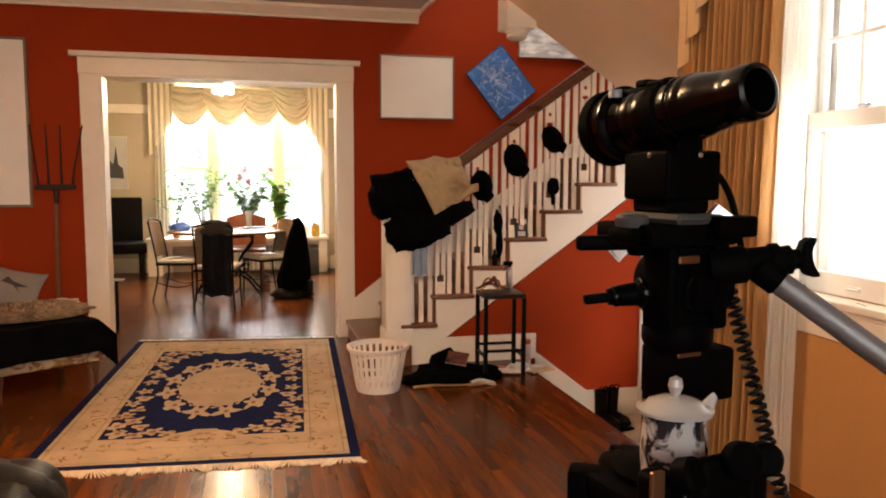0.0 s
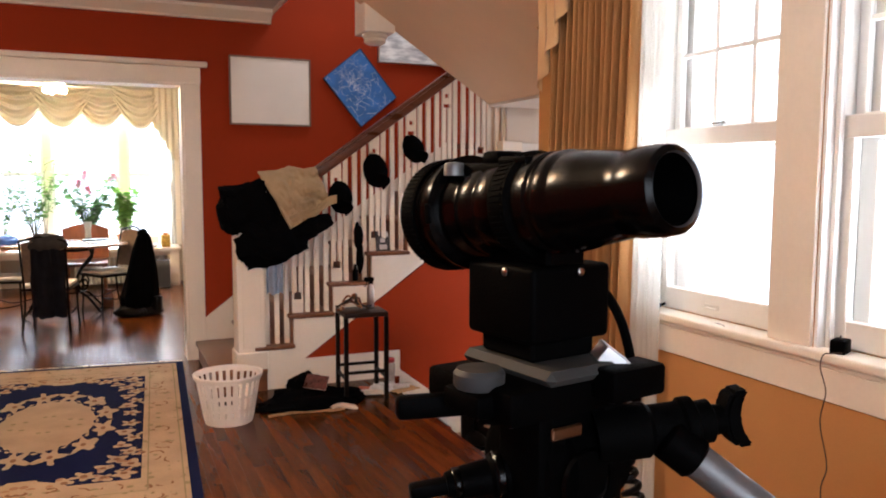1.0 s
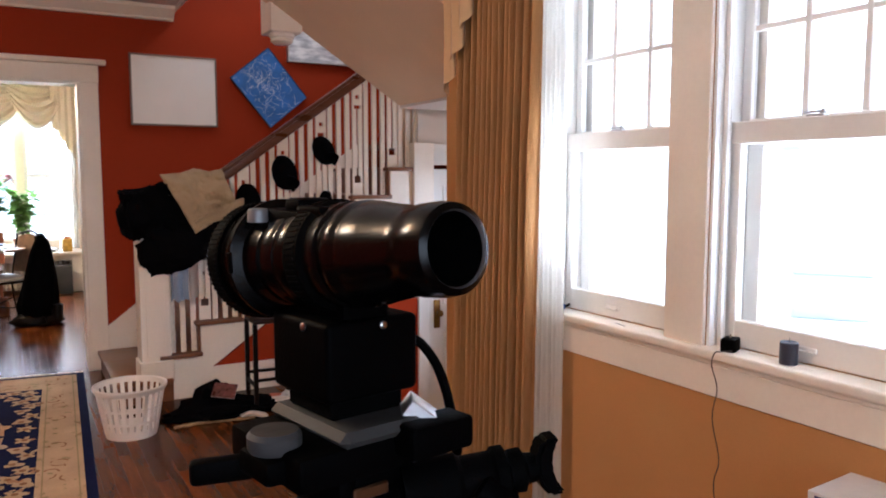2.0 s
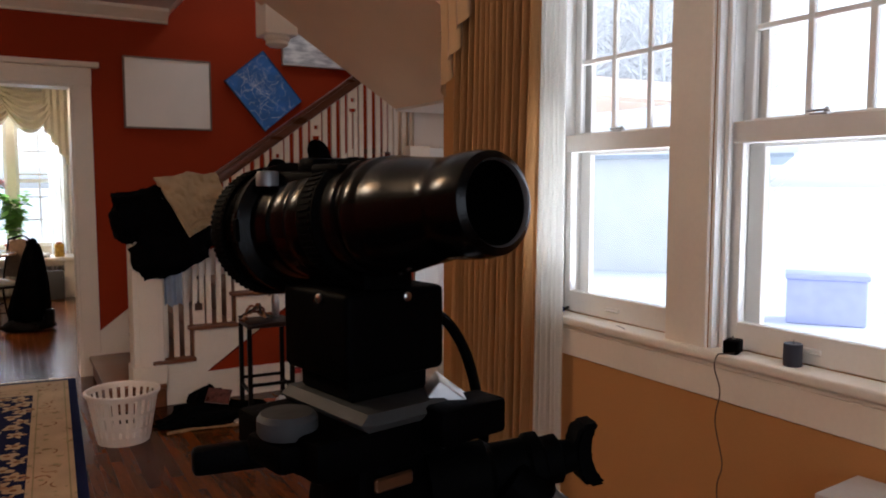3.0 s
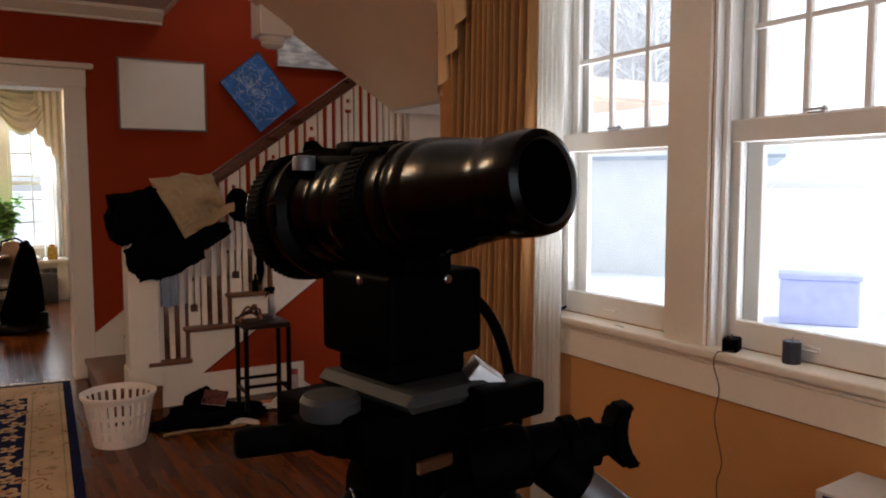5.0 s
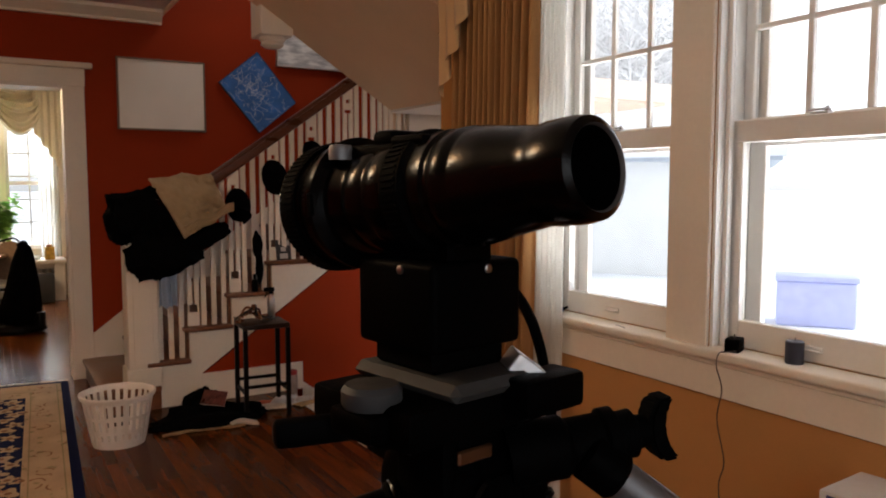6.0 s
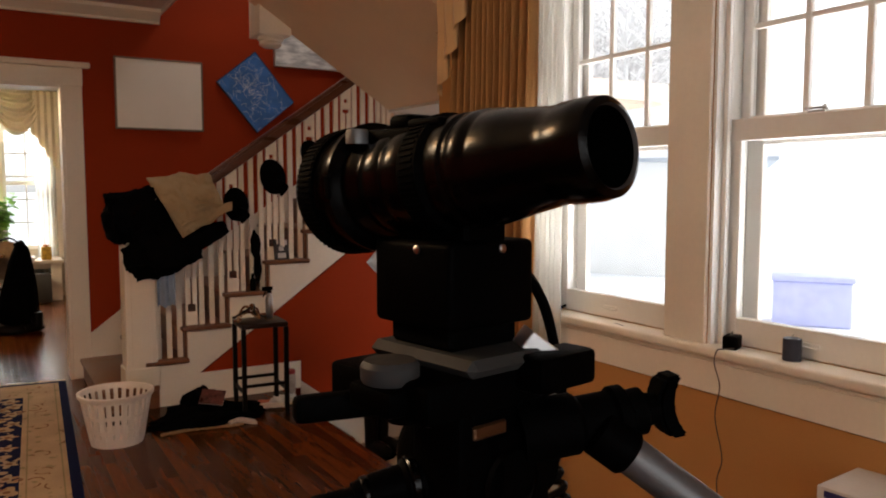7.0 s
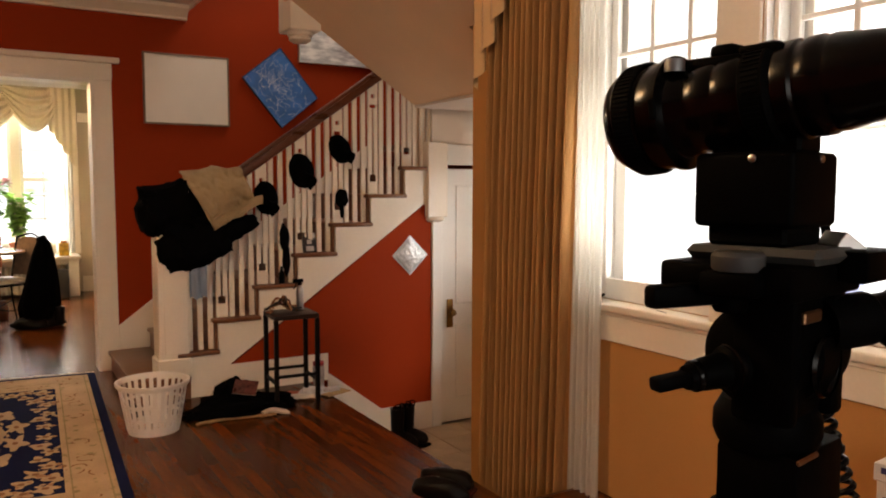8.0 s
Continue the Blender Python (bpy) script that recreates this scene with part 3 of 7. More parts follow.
# balusters: groups of slim bars and one wide slotted board on each tread
BALW = 0.032
bal = finish("baluster", boxes((-BALW / 2, BALW / 2, -0.011, 0.011, 0, 1.0)), WHITE)
for i, (x0, x1, z) in enumerate(TREADS):
    xs = []
    n = 4
    for j in range(n):
        x = x1 - 0.03 - (n - 1 - j) * 0.0665
        if x > 0.2:
            xs.append(x)
    for x in xs[1:] if i > 0 else xs:
        zt = min(rail_z(x) - 0.07, 2.02 if x > 1.78 else 9)
        ob = new("baluster", bal)
        ob.parent = stair
        ob.matrix_basis = Matrix.LocRotScale((x, ST + 0.05, z), None, (1, 1, zt - z))
    if i > 0:
        x = x1 - 0.03 - 3 * 0.0665 + 0.0
        zt = rail_z(x) - 0.07
        bw = 0.037
        rows = [(x - bw, x + bw, ST + 0.04, ST + 0.062, z, z + 0.09), (x - bw, x - 0.026, ST + 0.04, ST + 0.062, z + 0.09, z + 0.14), (x + 0.026, x + bw, ST + 0.04, ST + 0.062, z + 0.09, z + 0.14),
                (x - bw, x - 0.008, ST + 0.04, ST + 0.062, z + 0.14, z + 0.62), (x + 0.008, x + bw, ST + 0.04, ST + 0.062, z + 0.14, z + 0.62),
                (x - bw, x - 0.026, ST + 0.04, ST + 0.062, z + 0.62, z + 0.645), (x + 0.026, x + bw, ST + 0.04, ST + 0.062, z + 0.62, z + 0.645),
                (x - bw, x + bw, ST + 0.04, ST + 0.062, z + 0.645, z + 0.69), (x - bw, x - 0.014, ST + 0.04, ST + 0.062, z + 0.69, z + 0.718), (x + 0.014, x + bw, ST + 0.04, ST + 0.062, z + 0.69, z + 0.718),
                (x - bw, x + bw, ST + 0.04, ST + 0.062, z + 0.718, zt)]
        part("slotted_board", boxes(*rows), WHITE, stair, "white board with a cut-out arrow", smooth=False)
# upper flight: plaster soffit, landing underside, hanging newel, landing wall
sof = bmesh.new()
prism([(0.62, 2.735), (1.82, 1.965), (2.3, 1.965), (2.3, 2.08), (1.86, 2.08), (0.70, 2.82)], 2.885, ST - 0.04, sof)
prism([(0.62, 2.735), (1.40, 2.2345), (1.40, 2.33), (0.70, 2.82)], 2.645, 2.885, sof)
part("soffit", sof, CREAM, stair, "cream plaster underside of the upper flight", smooth=False)
part("landing_underside", boxes((1.825, 3.2, 2.95, ST - 0.04, 1.945, 1.964), (2.3, 3.2, 2.9, ST - 0.04, 1.964, 2.08)), CEIL, stair, smooth=False)
part("hanging_newel", boxes((0.852, 1.07, ST - 0.12, ST + 0.1, 2.40, 3.2), bevel=0.006), WHITE, stair, "white upper newel hanging from the landing")
drop = bmesh.new()
lathe([(0.085, 0.0), (0.085, -0.02), (0.07, -0.03), (0.075, -0.05), (0.05, -0.068), (0.0, -0.07)], 24, pose(0.961, ST - 0.01, 2.40), drop, cap=False)
part("newel_drop", drop, WHITE, stair, "turned drop finial")
part("landing_newel", boxes((1.935, 2.105, ST - 0.05, ST + 0.08, 1.14, 1.70), bevel=0.005), WHITE, stair, "white landing newel")
d2 = bmesh.new()
lathe([(0.075, 0.0), (0.08, -0.02), (0.06, -0.035), (0.02, -0.045), (0.0, -0.046)], 24, pose(2.02, ST + 0.015, 1.14), d2, cap=False)
part("landing_drop", d2, WHITE, stair)
part("landing_wall", boxes((1.88, 2.16, ST + 0.12, ST + 0.14, 1.30, 2.05)), CREAM, stair, smooth=False)
part("landing_floor", boxes((2.06, 3.2, ST + 0.02, BW - 0.02, 1.68, 1.72)), TREAD, stair, smooth=False)
# entry door under the landing
dr = thing("door_1", pose(0, 0, 0), "white panelled door with a brass knob, closed", "door", kind="structure")
part("frame", boxes((1.99, 2.075, ST - 0.02, ST + 0.04, FY, 1.52), (1.99, 3.0, ST - 0.02, ST + 0.04, 1.535, 1.69), (2.92, 3.0, ST - 0.02, ST + 0.04, FY, 1.52), bevel=0.004), DOORW, dr)
leaf = bmesh.new()
box(leaf, 2.08, 2.91, ST + 0.01, ST + 0.05, FY + 0.012, 1.505, 0.003)
door_leaf = part("leaf", leaf, DOORW, dr)
for zz0, zz1 in ((-0.28, 0.30), (0.46, 1.38)):
    for a, b in ((2.21, 2.46), (2.54, 2.79)):
        part("panel_moulding", boxes((a, a + 0.014, ST + 0.0, ST + 0.01, zz0, zz1), (b - 0.014, b, ST + 0.0, ST + 0.01, zz0, zz1), (a + 0.014, b - 0.014, ST + 0.0, ST + 0.01, zz0, zz0 + 0.014), (a + 0.014, b - 0.014, ST + 0.0, ST + 0.01, zz1 - 0.014, zz1), bevel=0.003), DOORW, door_leaf)
kn = boxes((2.13, 2.185, ST + 0.0, ST + 0.01, 0.28, 0.50), bevel=0.004, seg=2)
lathe([(0.010, 0), (0.010, 0.03), (0.022, 0.036), (0.028, 0.05), (0.022, 0.064), (0.0, 0.068)], 20, pose(2.157, ST + 0.002, 0.40, 90, 0, 0), kn, cap=False)
part("knob", kn, BRASS, door_leaf, "aged brass knob on a long plate")
solid("wall_above_door", boxes((2.0, 3.2, ST + 0.005, ST + 0.11, 1.69, 4.2), (3.0, 3.2, ST + 0.005, ST + 0.11, FY, 1.69)), CEIL, "white plaster wall over the entry door", "wall", "structure", smooth=False)

# ---- outdoors ----
solid("ground", boxes((2.0, 400, -300, 400, -1.2, -0.9), (-300, 2.0, 10.9, 400, -1.2, -0.9), (-300, -4.2, -300, 10.9, -1.2, -0.9)), SNOW, "snow-covered ground outside", "ground", "structure", smooth=False)
SIDING = mat("white_siding", (0.84, 0.85, 0.83), 0.6, vary=0.05, scale=2, bscale=40, bump=0.1)


def outbuilding():
    g = thing("garage", pose(17.0, 16.5, -0.9, 0, 0, 38), "white clapboard garage under a snow-covered roof", "garage")
    rows = [(-4, 4, -3 - 0.004 * (k % 2), 3, k * 0.25, k * 0.25 + 0.25) for k in range(12)]
    part("wall", boxes(*rows), SIDING, g, smooth=False)
    part("eave", boxes((-4.4, 4.4, -3.5, 3.5, 2.95, 3.08)), mat("grey_eave_paint", (0.45, 0.5, 0.55), 0.6), g, "grey eave board", smooth=False)
    part("roof", prism([(-4.5, 3.05), (4.5, 3.05), (4.5, 3.25), (0, 4.9), (-4.5, 3.25)], -3.6, 3.6), SNOW, g, "thick snow on the roof", smooth=False)
    part("door", boxes((-1.2, 1.2, -3.05, -3.02, 0.1, 2.2), bevel=0.01), mat("pale_door_paint", (0.62, 0.66, 0.70), 0.5), g, "pale garage door", smooth=False)


outbuilding()


def woods(name, label, x0, x1, y0, y1, h0, h1, trunks, twigs, material, seed):
    """A thicket of bare stems and fine twigs, too many to count."""
    rnd = random.Random(seed)
    w = bmesh.new()
    for i in range(trunks):
        x, y = rnd.uniform(x0, x1), rnd.uniform(y0, y1)
        top = rnd.uniform(h0, h1)
        lean = Vector((rnd.uniform(-0.6, 0.6), rnd.uniform(-0.4, 0.4), 0))
        base, tip = Vector((x, y, -0.9)), Vector((x, y, top)) + lean
        r = 0.012 * (top + 0.9)
        tube([base, tip], r, 5, w, smooth=1, taper=0.25)
        for k in range(twigs):
            f_ = rnd.uniform(0.15, 1.0)
            p = base.lerp(tip, f_)
            a_ = rnd.random() * 6.28
            L_ = (0.10 + 0.20 * rnd.random()) * (top + 0.9)
            d_ = Vector((math.cos(a_), math.sin(a_) * 0.6, rnd.uniform(0.1, 0.9))) * L_
            tube([p, p + d_], r * 0.28, 3, w, smooth=1, taper=0.3)
    solid(name, w, material, label, "woods", "stuff", smooth=False)


# bark colour paled to imitate distant haze and offset the backlight
BARK = mat("hazed_bark", (0.80, 0.79, 0.78), 0.9, vary=0.3, scale=8, bscale=60, bump=0.6)
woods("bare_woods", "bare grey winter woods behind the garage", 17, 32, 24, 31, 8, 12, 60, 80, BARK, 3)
woods("snowy_shrub", "snow-dusted bare shrub in the yard", 13.2, 14.6, 5.4, 6.6, 0.6, 1.6, 14, 36, mat("frosted_twig", (0.62, 0.64, 0.62), 0.9, vary=0.2), 5)

# ---- rug ----
def rug_material():
    m = bpy.data.materials.new("woven_rug")
    m.use_nodes = True
    nt = m.node_tree
    b = nt.nodes["Principled BSDF"]
    b.inputs["Roughness"].default_value = 0.95
    b.inputs["Specular IOR Level"].default_value = 0.05
    tc = nt.nodes.new("ShaderNodeTexCoord")
    sep = nt.nodes.new("ShaderNodeSeparateXYZ")
    nt.links.new(tc.outputs["UV"], sep.inputs[0])

    def op(kind, a, c=None, clamp=False):
        n = nt.nodes.new("ShaderNodeMath")
        n.operation, n.use_clamp = kind, clamp
        for i, v in enumerate((a, c)):
            if v is None:
                continue
            if isinstance(v, (int, float)):
                n.inputs[i].default_value = v
            else:
                nt.links.new(v, n.inputs[i])
        return n.outputs[0]

    # metres from the middle of the rug
    X = op("MULTIPLY", op("SUBTRACT", sep.outputs[0], 0.5), 1.60)
    Y = op("MULTIPLY", op("SUBTRACT", sep.outputs[1], 0.5), 2.72)
    aX, aY = op("ABSOLUTE", X), op("ABSOLUTE", Y)
    dx, dy = op("SUBTRACT", 0.80, aX), op("SUBTRACT", 1.36, aY)
    edge = op("MINIMUM", dx, dy)
    vec = nt.nodes.new("ShaderNodeCombineXYZ")
    nt.links.new(aX, vec.inputs[0])
    nt.links.new(aY, vec.inputs[1])
    n1 = nt.nodes.new("ShaderNodeTexNoise")
    n1.inputs["Scale"].default_value, n1.inputs["Detail"].default_value = 9.0, 2
    nt.links.new(vec.outputs[0], n1.inputs["Vector"])
    wob_ = op("MULTIPLY", op("SUBTRACT", n1.outputs["Fac"], 0.5), 0.30)
    ang = op("ARCTAN2", op("MULTIPLY", Y, 0.56), X)
    rad = op("SQRT", op("ADD", op("POWER", X, 2), op("POWER", op("MULTIPLY", Y, 0.56), 2)))
    scallop = op("MULTIPLY", op("ABSOLUTE", op("SINE", op("MULTIPLY", ang, 6.0))), 0.045)
    vor = nt.nodes.new("ShaderNodeTexVoronoi")
    vor.inputs["Scale"].default_value = 7.5
    nt.links.new(vec.outputs[0], vor.inputs["Vector"])
    vor2 = nt.nodes.new("ShaderNodeTexVoronoi")
    vor2.inputs["Scale"].default_value = 16
    nt.links.new(vec.outputs[0], vor2.inputs["Vector"])

    def less(a, v):
        return op("LESS_THAN", a, v)

    def more(a, v):
        return op("GREATER_THAN", a, v)

    def mix(fac, a, c):
        n = nt.nodes.new("ShaderNodeMix")
        n.data_type = "RGBA"
        nt.links.new(fac, n.inputs["Factor"])
        for k, v in (("A", a), ("B", c)):
            sock = [s for s in n.inputs if s.name == k and s.type == "RGBA"][0]
            if isinstance(v, tuple):
                sock.default_value = (*v, 1)
            else:
                nt.links.new(v, sock)
        return [s for s in n.outputs if s.type == "RGBA"][0]

    NAVY, SAND, BROWN, OLIVE = (0.005, 0.008, 0.042), (0.46, 0.325, 0.205), (0.24, 0.12, 0.06), (0.30, 0.235, 0.13)
    # sand border with olive and brown sprays
    spray = op("MULTIPLY", less(vor2.outputs["Distance"], 0.30), more(n1.outputs["Fac"], 0.50))
    border = mix(spray, SAND, OLIVE)
    curl = op("MULTIPLY", less(op("ABSOLUTE", op("SUBTRACT", vor.outputs["Distance"], 0.34)), 0.035), more(n1.outputs["Fac"], 0.54))
    border = mix(curl, border, BROWN)

    # five-petalled blooms and pointed leaves, mirrored into the four quarters
    def flower(px, py, R, n, rot, depth=0.24):
        rho = op("SQRT", op("ADD", op("MULTIPLY", px, px), op("MULTIPLY", py, py)))
        th = op("ARCTAN2", py, px)
        lim = op("ADD", op("MULTIPLY", op("COSINE", op("ADD", op("MULTIPLY", th, n), rot)), R * depth), R * (1 - depth))
        return op("SUBTRACT", rho, lim), rho

    fx, fy = op("SUBTRACT", 0.53, aX), op("SUBTRACT", 0.97, aY)
    GARLAND = ((0.46, 0.10, 0.055, 5), (0.43, 0.25, 0.060, 3), (0.48, 0.36, 0.055, 5), (0.42, 0.47, 0.060, 3), (0.47, 0.58, 0.060, 5), (0.41, 0.68, 0.065, 4), (0.48, 0.76, 0.055, 3), (0.45, 0.88, 0.070, 5),
               (0.35, 0.79, 0.060, 3), (0.36, 0.91, 0.055, 4), (0.27, 0.87, 0.065, 5), (0.19, 0.93, 0.055, 3))
    best, heart = None, None
    for i, (cx, cy, R, n) in enumerate(GARLAND):
        d_, rho = flower(op("SUBTRACT", aX, cx), op("SUBTRACT", aY, cy), R, n, i * 1.7)
        best = d_ if best is None else op("MINIMUM", best, d_)
        heart = rho if heart is None else op("MINIMUM", heart, rho)
    best = op("ADD", best, op("MULTIPLY", wob_, 0.32))
    belly = op("SQRT", op("ADD", op("POWER", op("DIVIDE", aX, 0.22), 2), op("POWER", op("DIVIDE", op("SUBTRACT", aY, 0.98), 0.11), 2)))
    belly = less(op("ADD", belly, op("MULTIPLY", scallop, 5.0)), 1.12)
    tendril = op("MULTIPLY", less(op("MINIMUM", fx, fy), 0.11), more(n1.outputs["Fac"], 0.63))
    sand_in = op("MAXIMUM", op("MAXIMUM", less(best, 0.0), belly), tendril)
    field = mix(sand_in, NAVY, mix(less(vor2.outputs["Distance"], 0.33), SAND, (0.36, 0.20, 0.115)))
    field = mix(less(heart, 0.017), field, BROWN)
    # medallion: sand centre inside a wreath of blooms
    ring = op("ADD", rad, op("ADD", op("MULTIPLY", scallop, 0.5), op("MULTIPLY", wob_, 0.12)))
    field = mix(less(ring, 0.282), field, SAND)
    N = 12
    cell = op("SUBTRACT", op("FRACT", op("MULTIPLY", ang, N / 6.2832)), 0.5)
    tang = op("MULTIPLY", op("MULTIPLY", cell, 6.2832 / N), 0.31)
    d1, rho1 = flower(op("SUBTRACT", rad, 0.325), tang, 0.072, 5, 0.0)
    field = mix(less(op("ADD", d1, op("MULTIPLY", wob_, 0.30)), 0.0), field, SAND)
    field = mix(less(rho1, 0.014), field, BROWN)
    cell2 = op("SUBTRACT", op("FRACT", op("ADD", op("MULTIPLY", ang, N / 6.2832), 0.5)), 0.5)
    tang2 = op("MULTIPLY", op("MULTIPLY", cell2, 6.2832 / N), 0.29)
    d2, rho2 = flower(op("SUBTRACT", rad, 0.278), op("MULTIPLY", tang2, 0.6), 0.026, 3, 2.0)
    field = mix(op("MULTIPLY", less(d2, 0.0), more(rho2, 0.012)), field, NAVY)
    core = op("MULTIPLY", less(rad, 0.20), op("MULTIPLY", less(vor2.outputs["Distance"], 0.25), more(n1.outputs["Fac"], 0.46)))
    field = mix(core, field, OLIVE)
    col = mix(more(op("MINIMUM", fx, fy), 0.0), border, field)
    # inner lines and navy rim
    line = op("MULTIPLY", more(edge, 0.235), less(edge, 0.243))
    col = mix(line, col, OLIVE)
    line = op("MULTIPLY", more(edge, 0.072), less(edge, 0.080))
    col = mix(line, col, OLIVE)
    col = mix(less(edge, 0.05), col, NAVY)
    pile = nt.nodes.new("ShaderNodeTexNoise")
    pile.inputs["Scale"].default_value = 300
    nt.links.new(tc.outputs["Object"], pile.inputs["Vector"])
    blot = nt.nodes.new("ShaderNodeTexNoise")
    blot.inputs["Scale"].default_value = 5
    nt.links.new(tc.outputs["Object"], blot.inputs["Vector"])
    hs = nt.nodes.new("ShaderNodeHueSaturation")
    v = op("ADD", op("MULTIPLY", pile.outputs["Fac"], 0.5), op("MULTIPLY", blot.outputs["Fac"], 0.5))
    nt.links.new(op("ADD", v, 0.5), hs.inputs["Value"])
    nt.links.new(col, hs.inputs["Color"])
    nt.links.new(hs.outputs[0], b.inputs["Base Color"])
    bp = nt.nodes.new("ShaderNodeBump")
    bp.inputs["Strength"].default_value, bp.inputs["Distance"].default_value = 0.6, 0.004
    nt.links.new(pile.outputs["Fac"], bp.inputs["Height"])
    nt.links.new(bp.outputs[0], b.inputs["Normal"])
    return m


def rug():
    fl, fr, nr, nl = Vector((-1.83, 5.52, 0)), Vector((-0.27, 5.33, 0)), Vector((-0.405, 2.545, 0)), Vector((-1.965, 2.69, 0))

    def at(u, v, z):
        p = (nl * (1 - u) + nr * u) * (1 - v) + (fl * (1 - u) + fr * u) * v
        return Vector((p.x, p.y, z + 0.0015 * wob(u * 9, v * 14)))

    r = thing("rug", pose(0, 0, 0.0), "navy and sand oriental rug with a floral medallion and fringe", "rug")
    bm = bmesh.new()
    uv = bm.loops.layers.uv.new("UVMap")
    nu, nv = 24, 36
    top = [[bm.verts.new(at(i / nu, j / nv, 0.012)) for j in range(nv + 1)] for i in range(nu + 1)]
    bot = [[bm.verts.new(at(i / nu, j / nv, 0.002)) for j in range(nv + 1)] for i in range(nu + 1)]

    def face(vs, st):
        f_ = bm.faces.new(vs)
        for lp, s in zip(f_.loops, st):
            lp[uv].uv = s

    for i in range(nu):
        for j in range(nv):
            face((top[i][j], top[i + 1][j], top[i + 1][j + 1], top[i][j + 1]), ((i / nu, j / nv), ((i + 1) / nu, j / nv), ((i + 1) / nu, (j + 1) / nv), (i / nu, (j + 1) / nv)))
    for i in range(nu):
        for j in (0, nv):
            face((top[i][j], bot[i][j], bot[i + 1][j], top[i + 1][j]), ((0, 0),) * 4)
    for j in range(nv):
        for i in (0, nu):
            face((top[i][j], top[i][j + 1], bot[i][j + 1], bot[i][j]), ((0, 0),) * 4)
    part("carpet", bm, rug_material(), r)
    fr_m = mat("cream_fringe", (0.66, 0.54, 0.39), 0.95, vary=0.2, scale=20, bscale=200, island=0.15)
    rnd = random.Random(4)
    for v, sgn, n in ((0, -1, 230), (1, 1, 150)):
        fb = bmesh.new()
        for i in range(n):
            u = (i + 0.5) / n
            p = at(u, v, 0.007)
            L = 0.042 + 0.075 * max(0, wob(u * 16, v)) + 0.03 * max(0, wob(u * 41, v + 2)) + 0.015 * rnd.random()
            sw = 0.09 * wob(u * 19, 5 + v) + 0.02 * wob(u * 60, v)
            q = p + Vector((sw, sgn * L, -0.004))
            tube([p, (p + q) / 2 + Vector((0, 0, 0.002)), q], 0.0058, 5, fb, smooth=2, taper=0.7)
        part("fringe", fb, fr_m, r, "cream knotted fringe")


rug()

# ---- camera on its tripod, close by ----
RIG = pose(-0.5125, -0.427, 0, 0, 0, 11)


def axis_matrix(p, q):
    p, q = Vector(p), Vector(q)
    return Matrix.Translation(p) @ (q - p).to_track_quat("Z", "Y").to_matrix().to_4x4()


